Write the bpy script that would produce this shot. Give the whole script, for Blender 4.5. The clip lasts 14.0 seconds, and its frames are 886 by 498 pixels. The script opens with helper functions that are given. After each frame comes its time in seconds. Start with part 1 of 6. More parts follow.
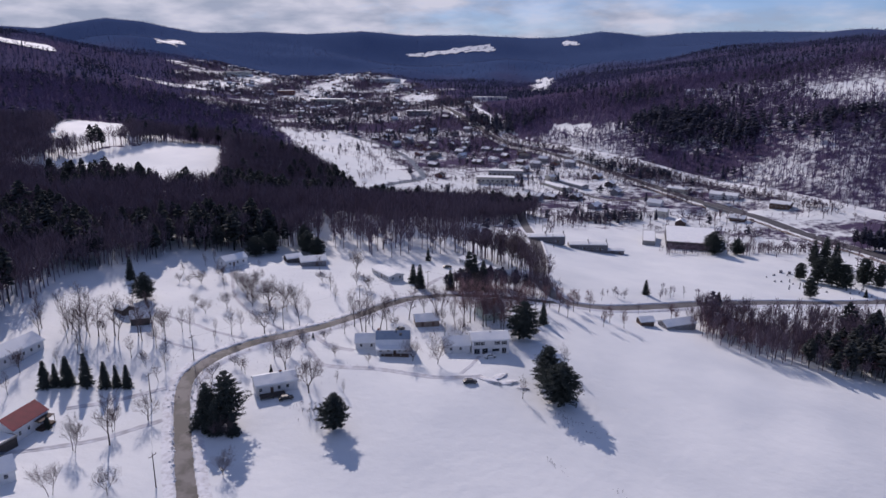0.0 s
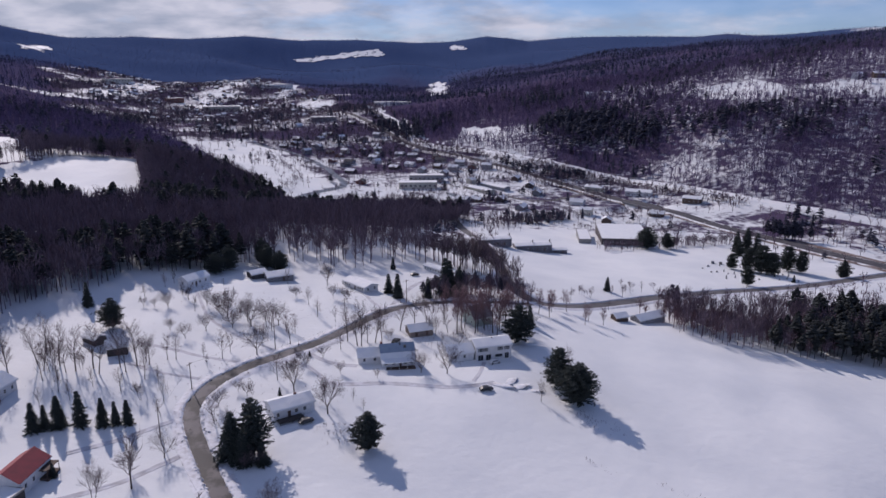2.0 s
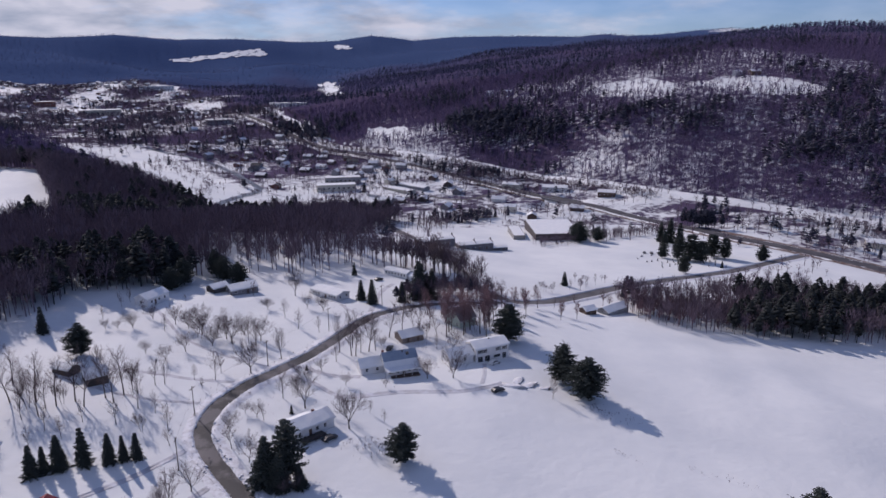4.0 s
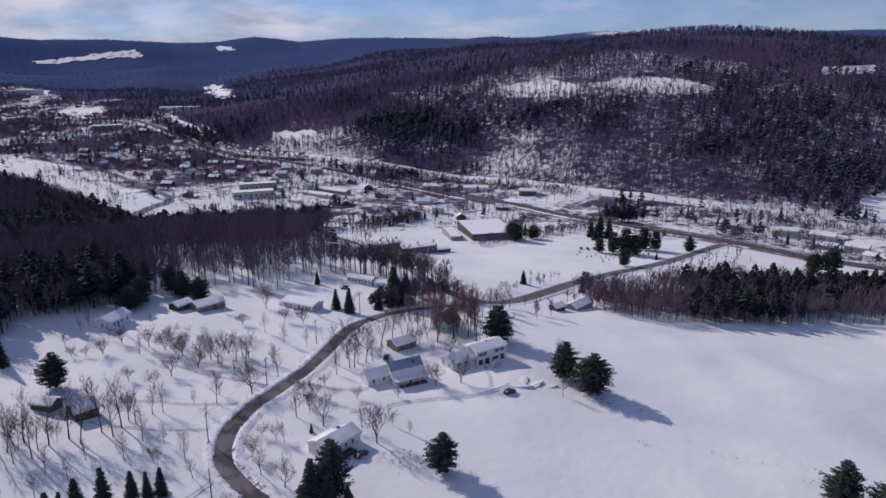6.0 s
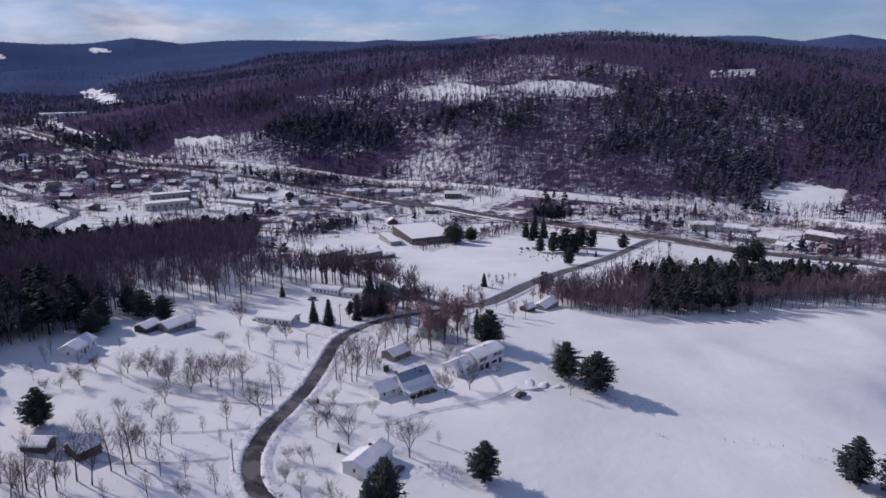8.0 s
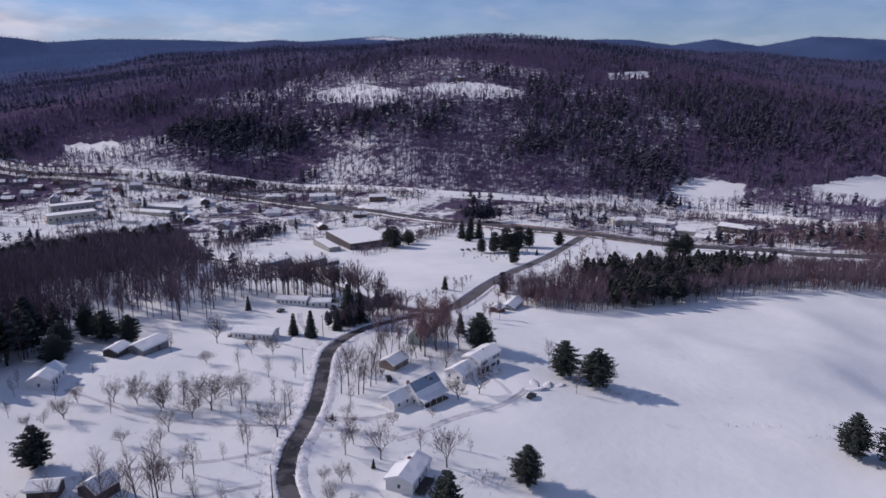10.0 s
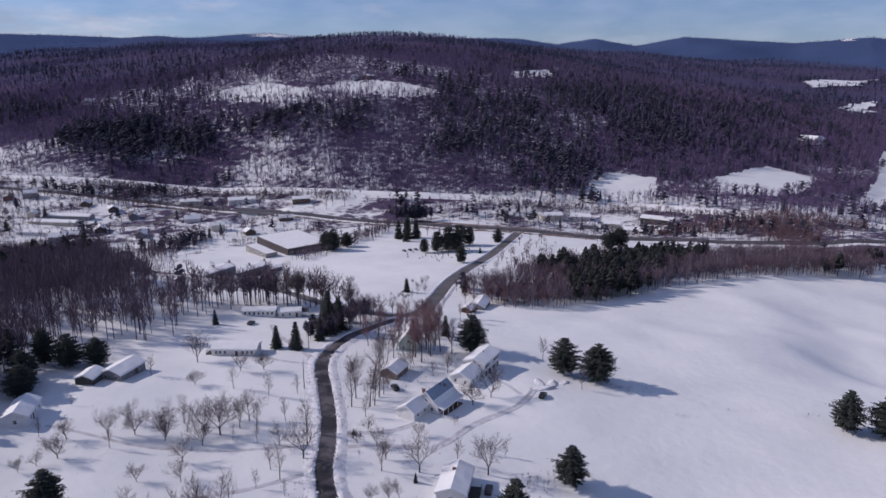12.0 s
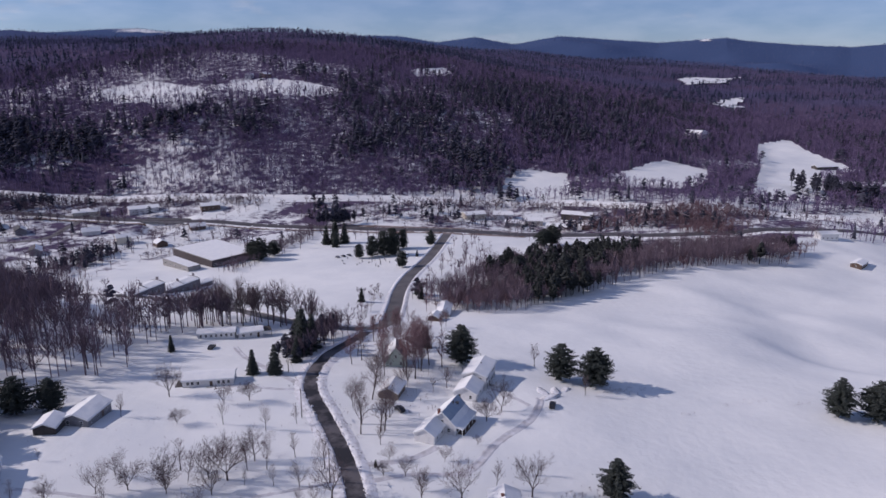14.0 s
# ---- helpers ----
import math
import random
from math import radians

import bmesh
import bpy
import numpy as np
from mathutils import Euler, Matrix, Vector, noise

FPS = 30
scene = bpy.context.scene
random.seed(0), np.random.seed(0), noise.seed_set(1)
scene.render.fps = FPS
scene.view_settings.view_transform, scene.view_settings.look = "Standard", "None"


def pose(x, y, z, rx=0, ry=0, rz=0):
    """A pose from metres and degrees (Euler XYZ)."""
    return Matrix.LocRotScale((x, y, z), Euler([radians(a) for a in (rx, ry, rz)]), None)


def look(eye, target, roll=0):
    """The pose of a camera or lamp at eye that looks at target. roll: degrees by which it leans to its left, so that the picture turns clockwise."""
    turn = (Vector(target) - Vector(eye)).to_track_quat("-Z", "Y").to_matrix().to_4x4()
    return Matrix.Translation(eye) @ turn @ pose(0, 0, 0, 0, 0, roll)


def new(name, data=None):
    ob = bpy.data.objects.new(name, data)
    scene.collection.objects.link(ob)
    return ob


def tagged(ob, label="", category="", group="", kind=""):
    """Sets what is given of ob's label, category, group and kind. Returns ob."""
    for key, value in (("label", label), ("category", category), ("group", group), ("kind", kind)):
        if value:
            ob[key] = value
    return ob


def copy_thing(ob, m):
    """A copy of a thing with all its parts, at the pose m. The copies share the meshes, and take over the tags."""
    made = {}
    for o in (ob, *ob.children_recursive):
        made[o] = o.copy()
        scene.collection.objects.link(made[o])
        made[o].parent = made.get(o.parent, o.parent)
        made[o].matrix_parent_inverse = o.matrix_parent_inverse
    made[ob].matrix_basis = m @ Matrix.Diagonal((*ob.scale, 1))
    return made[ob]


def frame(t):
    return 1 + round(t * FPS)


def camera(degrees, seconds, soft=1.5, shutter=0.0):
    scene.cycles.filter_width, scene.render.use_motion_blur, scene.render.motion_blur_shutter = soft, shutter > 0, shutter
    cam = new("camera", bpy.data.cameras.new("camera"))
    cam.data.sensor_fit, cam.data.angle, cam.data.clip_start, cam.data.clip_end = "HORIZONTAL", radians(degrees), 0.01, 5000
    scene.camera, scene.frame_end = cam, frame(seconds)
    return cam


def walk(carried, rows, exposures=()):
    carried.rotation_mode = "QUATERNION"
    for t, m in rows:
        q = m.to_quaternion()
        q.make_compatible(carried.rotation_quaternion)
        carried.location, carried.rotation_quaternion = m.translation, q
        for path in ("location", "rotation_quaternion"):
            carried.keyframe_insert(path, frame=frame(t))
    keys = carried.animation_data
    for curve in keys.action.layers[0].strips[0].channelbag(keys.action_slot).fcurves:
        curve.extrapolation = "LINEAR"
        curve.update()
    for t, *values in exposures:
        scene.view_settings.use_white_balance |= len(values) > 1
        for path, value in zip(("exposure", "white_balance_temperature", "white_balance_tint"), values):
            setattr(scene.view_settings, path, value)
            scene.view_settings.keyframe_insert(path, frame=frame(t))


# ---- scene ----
cam = camera(64.8, 14.0, soft=1.55)
METRES, EYE, TILT, LEAN, TURN = 265.0, 90.0, -1.5, 3.8, 0.0
EXPOSURE, KELVIN, TINT = -0.70, 6140, 22.5
ROWS = [
    (0.0, 0.0, 0.0, 0.0, 1.0, -13.76, -4.1),
    (0.5, -0.0359, 0.0024, -0.0017, -1.25, -13.34, -3.95),
    (1.0, -0.0713, 0.0062, -0.0035, -3.41, -13.06, -3.79),
    (1.5, -0.1066, 0.0118, -0.0052, -5.79, -12.94, -3.64),
    (2.0, -0.1419, 0.0187, -0.0066, -8.3, -12.79, -3.49),
    (2.5, -0.1768, 0.027, -0.0078, -10.8, -12.66, -3.32),
    (5.0, -0.3425, 0.0881, -0.0135, -22.45, -12.05, -2.66),
    (5.5, -0.3738, 0.1043, -0.0146, -24.81, -11.91, -2.52),
    (6.0, -0.4048, 0.1216, -0.0153, -27.2, -11.76, -2.39),
    (6.5, -0.4347, 0.1403, -0.0159, -29.49, -11.59, -2.28),
    (7.0, -0.4619, 0.1585, -0.0164, -31.64, -11.44, -2.18),
    (7.5, -0.4902, 0.1795, -0.0171, -33.98, -11.3, -2.05),
    (8.0, -0.5177, 0.2018, -0.0175, -36.28, -11.18, -1.94),
    (10.5, -0.6412, 0.3282, -0.018, -47.82, -10.77, -1.43),
    (11.0, -0.6626, 0.3567, -0.018, -50.16, -10.76, -1.3),
    (11.5, -0.6811, 0.3873, -0.0182, -52.32, -10.76, -1.2),
    (12.0, -0.696, 0.4202, -0.0176, -54.6, -10.77, -1.08),
    (12.5, -0.7074, 0.4552, -0.0169, -57.06, -10.8, -0.94),
    (13.0, -0.7162, 0.4915, -0.0159, -59.51, -10.82, -0.81),
    (13.5, -0.7225, 0.5292, -0.0146, -61.98, -10.82, -0.66),
    (14.0, -0.7276, 0.5665, -0.0134, -64.38, -10.82, -0.51),
]
walk(cam, [(t, pose(0, 0, EYE, TILT, LEAN, TURN) @ pose(METRES * x, METRES * y, METRES * z, 90 + pitch, roll, yaw)) for t, x, y, z, yaw, pitch, roll in ROWS], exposures=[(0.0, EXPOSURE, KELVIN, TINT), (14.0, EXPOSURE, KELVIN, TINT)])

# ---- sky and sun ----
SUN_FROM, SUN_HIGH = -23.0, 31.0     # bearing clockwise from +y, and elevation, in degrees
world = bpy.data.worlds.new("winter_sky")
scene.world = world
world.use_nodes = True
nt = world.node_tree
nt.nodes.clear()
w_out = nt.nodes.new("ShaderNodeOutputWorld")
w_bg = nt.nodes.new("ShaderNodeBackground")
w_sky = nt.nodes.new("ShaderNodeTexSky")
w_sky.sky_type, w_sky.sun_disc = "NISHITA", False
w_sky.sun_elevation, w_sky.sun_rotation = radians(SUN_HIGH), radians(SUN_FROM)
w_sky.altitude, w_sky.air_density, w_sky.dust_density, w_sky.ozone_density = 250, 1.0, 0.0, 6.0
w_bg.inputs["Strength"].default_value = 0.12
# Banks of cloud low over the hills, denser towards the north-west; clear blue above.
w_co = nt.nodes.new("ShaderNodeTexCoord")
w_map = nt.nodes.new("ShaderNodeMapping")
w_map.inputs["Scale"].default_value = (3.0, 3.0, 10.5)
w_map.inputs["Rotation"].default_value = (0, 0, 0.5)
w_noise = nt.nodes.new("ShaderNodeTexNoise")
w_noise.inputs["Scale"].default_value, w_noise.inputs["Detail"].default_value, w_noise.inputs["Roughness"].default_value = 2.1, 9, 0.58
w_ramp = nt.nodes.new("ShaderNodeValToRGB")
w_ramp.color_ramp.elements[0].color = (0.22, 0.22, 0.22, 1)
w_ramp.color_ramp.elements[0].position, w_ramp.color_ramp.elements[1].position = 0.47, 0.74
w_mix = nt.nodes.new("ShaderNodeMix")
w_mix.data_type = "RGBA"
nt.links.new(w_co.outputs["Generated"], w_map.inputs["Vector"])
nt.links.new(w_map.outputs["Vector"], w_noise.inputs["Vector"])
w_xyz, w_west, w_sum = nt.nodes.new("ShaderNodeSeparateXYZ"), nt.nodes.new("ShaderNodeMapRange"), nt.nodes.new("ShaderNodeMath")
w_west.inputs["From Min"].default_value, w_west.inputs["From Max"].default_value = 0.74, -0.20
w_west.inputs["To Min"].default_value, w_west.inputs["To Max"].default_value = -0.14, 0.33
nt.links.new(w_co.outputs["Generated"], w_xyz.inputs["Vector"])
nt.links.new(w_xyz.outputs["X"], w_west.inputs["Value"])
nt.links.new(w_noise.outputs["Fac"], w_sum.inputs[0])
nt.links.new(w_west.outputs["Result"], w_sum.inputs[1])
nt.links.new(w_sum.outputs[0], w_ramp.inputs["Fac"])
w_low, w_bank = nt.nodes.new("ShaderNodeMapRange"), nt.nodes.new("ShaderNodeMath")
w_low.inputs["From Min"].default_value, w_low.inputs["From Max"].default_value = 0.16, 0.30
w_low.inputs["To Min"].default_value, w_low.inputs["To Max"].default_value = 1.0, 0.34
w_bank.operation = "MULTIPLY"
nt.links.new(w_xyz.outputs["Z"], w_low.inputs["Value"])
nt.links.new(w_ramp.outputs["Color"], w_bank.inputs[0])
nt.links.new(w_low.outputs["Result"], w_bank.inputs[1])
nt.links.new(w_bank.outputs[0], w_mix.inputs["Factor"])
# The clouds' own light and grey parts.
w_puff, w_shade = nt.nodes.new("ShaderNodeTexNoise"), nt.nodes.new("ShaderNodeValToRGB")
w_puff.inputs["Scale"].default_value, w_puff.inputs["Detail"].default_value = 4.6, 7
w_shade.color_ramp.elements[0].position, w_shade.color_ramp.elements[1].position = 0.36, 0.64
w_shade.color_ramp.elements[0].color, w_shade.color_ramp.elements[1].color = (4.5, 5.2, 6.2, 1), (7.9, 8.2, 8.8, 1)
nt.links.new(w_map.outputs["Vector"], w_puff.inputs["Vector"])
nt.links.new(w_puff.outputs["Fac"], w_shade.inputs["Fac"])
nt.links.new(w_shade.outputs["Color"], w_mix.inputs["B"])
w_tint = nt.nodes.new("ShaderNodeMix")
w_tint.data_type, w_tint.blend_type = "RGBA", "MULTIPLY"
w_tint.inputs["Factor"].default_value = 1.0
w_tint.inputs["B"].default_value = (0.76, 0.87, 1.08, 1)
nt.links.new(w_sky.outputs["Color"], w_tint.inputs["A"])
nt.links.new(w_tint.outputs["Result"], w_mix.inputs["A"])
nt.links.new(w_mix.outputs["Result"], w_bg.inputs["Color"])
nt.links.new(w_bg.outputs["Background"], w_out.inputs["Surface"])

sun = new("sun", bpy.data.lights.new("sun", "SUN"))
sun.data.energy, sun.data.angle, sun.data.color = 5.0, radians(0.55), (1.0, 0.905, 0.79)
b, e = radians(SUN_FROM), radians(SUN_HIGH)
sun.matrix_world = look((0, 0, 0), (-math.sin(b) * math.cos(e), -math.cos(b) * math.cos(e), -math.sin(e)))


# ---- materials ----
def surface(name, colour, second=None, size=1.0, rough=0.8, bump=0.0, fine=0.0, metal=0.0, spread=(0.35, 0.65), random_value=0.0, coords="Object"):
    """A surface whose two colours mix in patches of the given size in metres, with finer grain and relief on top."""
    m = bpy.data.materials.new(name)
    m.use_nodes = True
    t = m.node_tree
    p = t.nodes["Principled BSDF"]
    p.inputs["Roughness"].default_value, p.inputs["Metallic"].default_value = rough, metal
    co = t.nodes.new("ShaderNodeTexCoord")
    n = t.nodes.new("ShaderNodeTexNoise")
    n.inputs["Scale"].default_value, n.inputs["Detail"].default_value, n.inputs["Roughness"].default_value = 1.0 / size, 6, 0.6
    t.links.new(co.outputs[coords], n.inputs["Vector"])
    ramp = t.nodes.new("ShaderNodeValToRGB")
    ramp.color_ramp.elements[0].position, ramp.color_ramp.elements[1].position = spread
    ramp.color_ramp.elements[0].color, ramp.color_ramp.elements[1].color = (*colour, 1), (*(second or [c * 0.8 for c in colour]), 1)
    t.links.new(n.outputs["Fac"], ramp.inputs["Fac"])
    last = ramp.outputs["Color"]
    if random_value:
        info, hsv, rng = t.nodes.new("ShaderNodeObjectInfo"), t.nodes.new("ShaderNodeHueSaturation"), t.nodes.new("ShaderNodeMapRange")
        rng.inputs["To Min"].default_value, rng.inputs["To Max"].default_value = 1 - random_value, 1 + random_value
        t.links.new(info.outputs["Random"], rng.inputs["Value"])
        t.links.new(rng.outputs["Result"], hsv.inputs["Value"])
        t.links.new(last, hsv.inputs["Color"])
        last = hsv.outputs["Color"]
    t.links.new(last, p.inputs["Base Color"])
    if bump:
        g = t.nodes.new("ShaderNodeTexNoise")
        g.inputs["Scale"].default_value, g.inputs["Detail"].default_value = 1.0 / (fine or size * 0.2), 5
        t.links.new(co.outputs[coords], g.inputs["Vector"])
        bp = t.nodes.new("ShaderNodeBump")
        bp.inputs["Strength"].default_value, bp.inputs["Distance"].default_value = bump, (fine or size * 0.2) * 0.3
        t.links.new(g.outputs["Fac"], bp.inputs["Height"])
        t.links.new(bp.outputs["Normal"], p.inputs["Normal"])
    return m


def island_surface(name, colour, second, rough=0.85):
    """A surface whose loose pieces each take a shade of their own between two colours."""
    m = bpy.data.materials.new(name)
    m.use_nodes = True
    t = m.node_tree
    p = t.nodes["Principled BSDF"]
    p.inputs["Roughness"].default_value = rough
    p.inputs["Specular IOR Level"].default_value = 0.05
    g, ramp = t.nodes.new("ShaderNodeNewGeometry"), t.nodes.new("ShaderNodeValToRGB")
    ramp.color_ramp.elements[0].color, ramp.color_ramp.elements[1].color = (*colour, 1), (*second, 1)
    t.links.new(g.outputs["Random Per Island"], ramp.inputs["Fac"])
    t.links.new(ramp.outputs["Color"], p.inputs["Base Color"])
    return m


def snow_ground():
    """Snow, with haze-tinted brush and litter where the attribute 'cover' says that the woods stand, bluer far off."""
    m = surface("snow_ground", (0.815, 0.83, 0.825), (0.70, 0.725, 0.74), 40.0, 0.75, 0.22, 3.5)
    t = m.node_tree
    p = t.nodes["Principled BSDF"]
    p.inputs["Specular IOR Level"].default_value = 0.25
    base = p.inputs["Base Color"].links[0].from_socket
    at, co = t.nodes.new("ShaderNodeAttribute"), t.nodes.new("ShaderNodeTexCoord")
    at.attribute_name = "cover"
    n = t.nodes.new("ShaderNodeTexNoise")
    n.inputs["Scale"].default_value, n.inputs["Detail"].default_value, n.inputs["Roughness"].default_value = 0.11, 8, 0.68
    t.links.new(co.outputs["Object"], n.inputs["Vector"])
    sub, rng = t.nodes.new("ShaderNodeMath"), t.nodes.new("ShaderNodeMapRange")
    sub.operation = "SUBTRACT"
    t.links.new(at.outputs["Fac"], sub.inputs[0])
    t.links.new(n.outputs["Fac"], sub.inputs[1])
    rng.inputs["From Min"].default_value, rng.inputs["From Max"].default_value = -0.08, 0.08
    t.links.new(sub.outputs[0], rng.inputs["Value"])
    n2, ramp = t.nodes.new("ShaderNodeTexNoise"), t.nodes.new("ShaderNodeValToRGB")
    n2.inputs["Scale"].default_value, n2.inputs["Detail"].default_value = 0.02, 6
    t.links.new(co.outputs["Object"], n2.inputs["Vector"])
    # The litter colours carry a violet cast of hill haze.
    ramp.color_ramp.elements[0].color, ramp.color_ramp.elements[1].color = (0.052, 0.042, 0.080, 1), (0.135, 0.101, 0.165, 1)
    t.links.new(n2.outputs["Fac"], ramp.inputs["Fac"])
    # Far woods turn to a blue that paints distance haze into the base colour.
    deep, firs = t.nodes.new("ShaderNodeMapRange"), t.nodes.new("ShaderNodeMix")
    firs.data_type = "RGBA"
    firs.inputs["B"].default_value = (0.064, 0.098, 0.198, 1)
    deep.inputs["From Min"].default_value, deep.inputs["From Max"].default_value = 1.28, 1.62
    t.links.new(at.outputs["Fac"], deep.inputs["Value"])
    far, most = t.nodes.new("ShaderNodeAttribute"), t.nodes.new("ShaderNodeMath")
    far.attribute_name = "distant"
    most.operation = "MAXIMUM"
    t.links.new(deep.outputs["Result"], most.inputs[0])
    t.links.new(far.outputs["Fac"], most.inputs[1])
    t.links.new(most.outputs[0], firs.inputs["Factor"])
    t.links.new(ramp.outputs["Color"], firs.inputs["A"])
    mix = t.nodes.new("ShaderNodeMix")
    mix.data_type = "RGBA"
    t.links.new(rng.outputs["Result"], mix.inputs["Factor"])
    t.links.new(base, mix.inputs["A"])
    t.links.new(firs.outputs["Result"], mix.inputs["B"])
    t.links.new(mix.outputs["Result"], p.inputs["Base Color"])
    gloss = t.nodes.new("ShaderNodeMapRange")
    gloss.inputs["To Min"].default_value, gloss.inputs["To Max"].default_value = 0.25, 0.0
    t.links.new(rng.outputs["Result"], gloss.inputs["Value"])
    t.links.new(gloss.outputs["Result"], p.inputs["Specular IOR Level"])
    return m


M_GROUND = snow_ground()
M_SNOW = surface("snow", (0.84, 0.85, 0.85), (0.76, 0.78, 0.80), 3.0, 0.75, 0.3, 0.6)
M_BANK = surface("ploughed_snow", (0.78, 0.79, 0.82), (0.45, 0.44, 0.45), 1.6, 0.8, 0.6, 0.5, spread=(0.45, 0.75))
M_ROAD = surface("asphalt", (0.075, 0.070, 0.070), (0.16, 0.15, 0.15), 9.0, 0.75, 0.2, 0.4, spread=(0.3, 0.7))
M_FLATS = surface("dark_grey_siding", (0.125, 0.12, 0.135), (0.185, 0.175, 0.19), 2.5, 0.8, 0.15, 0.3)
# The dark patches hold damp, and tree shade painted into the asphalt colour.
M_LANE = surface("damp_shaded_lane_asphalt", (0.022, 0.021, 0.025), (0.118, 0.108, 0.114), 9.0, 0.72, 0.2, 0.4, spread=(0.45, 0.57))
M_ROAD_DRY = surface("salted_asphalt", (0.050, 0.047, 0.055), (0.092, 0.087, 0.096), 7.0, 0.85, 0.2, 0.4)
M_TRACK = surface("wheel_tracked_snow", (0.66, 0.67, 0.71), (0.44, 0.43, 0.45), 3.0, 0.85, 0.3, 0.3)
M_BARK = surface("bark", (0.060, 0.048, 0.046), (0.11, 0.09, 0.085), 0.7, 0.95, 0.5, 0.1)
M_TWIG = island_surface("twigs", (0.085, 0.067, 0.074), (0.185, 0.146, 0.156))
M_WOODS = island_surface("bare_woods", (0.088, 0.068, 0.088), (0.235, 0.180, 0.218))
M_RED_TWIG = island_surface("reddish_twigs", (0.115, 0.072, 0.084), (0.25, 0.168, 0.188))
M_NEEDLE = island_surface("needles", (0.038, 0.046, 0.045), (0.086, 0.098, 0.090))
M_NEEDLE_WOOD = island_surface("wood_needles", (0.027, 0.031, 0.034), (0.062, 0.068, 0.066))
# Like M_WOODS, with a violet-blue cast of haze put into the colours.
M_WOODS_HILL = island_surface("haze_tinted_hillside_woods", (0.078, 0.061, 0.120), (0.236, 0.178, 0.296))
# Further hills: part of the distance haze is mixed into these base colours.
M_WOODS_MID = island_surface("haze_tinted_hill_woods", (0.082, 0.080, 0.150), (0.180, 0.165, 0.275))
M_FIR_MID = island_surface("haze_tinted_hill_evergreens", (0.026, 0.032, 0.060), (0.046, 0.056, 0.094))
# Bluest pair: distance haze painted into the base colours of the ridges.
M_WOODS_HAZE = island_surface("haze_blue_bare_woods", (0.096, 0.118, 0.220), (0.140, 0.165, 0.290))
M_FIR_HAZE = island_surface("haze_blue_evergreens", (0.080, 0.100, 0.190), (0.115, 0.138, 0.245))
# Needles lightened and blued, so the veil of air sits in their colour.
M_NEEDLE_FAR = island_surface("hazed_conifer_woods", (0.040, 0.042, 0.062), (0.074, 0.076, 0.106))
M_WHITE = surface("white_clapboard", (0.74, 0.74, 0.74), (0.62, 0.62, 0.63), 1.4, 0.6, 0.15, 0.15, random_value=0.06)
M_CREAM = surface("cream_siding", (0.58, 0.55, 0.47), (0.48, 0.45, 0.38), 1.4, 0.65, 0.15, 0.15, random_value=0.1)
M_GREEN = surface("pale_green_siding", (0.40, 0.47, 0.42), (0.33, 0.40, 0.36), 1.4, 0.65, 0.15, 0.15)
M_GREY = surface("grey_siding", (0.26, 0.26, 0.28), (0.19, 0.19, 0.21), 1.6, 0.7, 0.15, 0.15, random_value=0.2)
M_BROWN = surface("brown_boards", (0.13, 0.085, 0.065), (0.08, 0.055, 0.045), 0.9, 0.85, 0.3, 0.1, random_value=0.2)
M_FAR_WALL = island_surface("painted_house_walls", (0.10, 0.075, 0.07), (0.62, 0.60, 0.58))
M_BRICK = surface("dull_red_brick", (0.20, 0.085, 0.065), (0.15, 0.07, 0.06), 0.6, 0.85, 0.2, 0.1)
M_SCHOOL = surface("weathered_brown_brick", (0.078, 0.064, 0.068), (0.056, 0.049, 0.054), 0.8, 0.85, 0.2, 0.1)
M_DARK = surface("dark_boards", (0.045, 0.040, 0.040), (0.075, 0.065, 0.062), 0.8, 0.85, 0.3, 0.1)
M_RED = surface("red_metal_roofing", (0.33, 0.050, 0.050), (0.25, 0.045, 0.045), 2.0, 0.45, 0.1, 0.3)
M_BLUE = surface("blue_grey_metal_roofing", (0.23, 0.29, 0.38), (0.30, 0.36, 0.44), 2.5, 0.4, 0.1, 0.3)
M_SHINGLE = surface("dark_shingles", (0.06, 0.06, 0.065), (0.10, 0.10, 0.11), 0.6, 0.9, 0.3, 0.12)
M_SHINGLE_PALE = surface("weathered_grey_shingles", (0.17, 0.15, 0.165), (0.25, 0.23, 0.245), 0.9, 0.9, 0.3, 0.12)
M_TAN = surface("weathered_tan_boards", (0.26, 0.21, 0.175), (0.17, 0.14, 0.125), 0.9, 0.85, 0.3, 0.1)
M_CONCRETE = surface("concrete", (0.32, 0.31, 0.30), (0.24, 0.235, 0.23), 2.5, 0.85, 0.2, 0.3)
M_STEEL = surface("galvanised_steel", (0.42, 0.43, 0.45), (0.32, 0.33, 0.35), 0.5, 0.4, metal=0.8)
M_GLASS = surface("window_glass", (0.03, 0.035, 0.045), (0.045, 0.05, 0.06), 0.7, 0.2)
M_FRAME = surface("white_window_frame", (0.72, 0.72, 0.71), (0.66, 0.66, 0.66), 0.4, 0.5)
M_SHUTTER = surface("dark_shutter", (0.035, 0.04, 0.05), (0.05, 0.055, 0.065), 0.3, 0.6)
M_CAR = surface("black_car_paint", (0.018, 0.018, 0.022), (0.03, 0.03, 0.035), 0.5, 0.45)
M_CAR2 = surface("car_paint", (0.16, 0.17, 0.20), (0.12, 0.13, 0.15), 0.5, 0.5, random_value=0.6)
M_TYRE = surface("tyre_rubber", (0.02, 0.02, 0.02), (0.03, 0.03, 0.03), 0.1, 0.9)
M_STONE = surface("grey_granite", (0.28, 0.28, 0.29), (0.20, 0.20, 0.21), 0.3, 0.6)
M_LAMP = surface("headlight_lens", (0.6, 0.6, 0.6), (0.5, 0.5, 0.5), 0.1, 0.15)
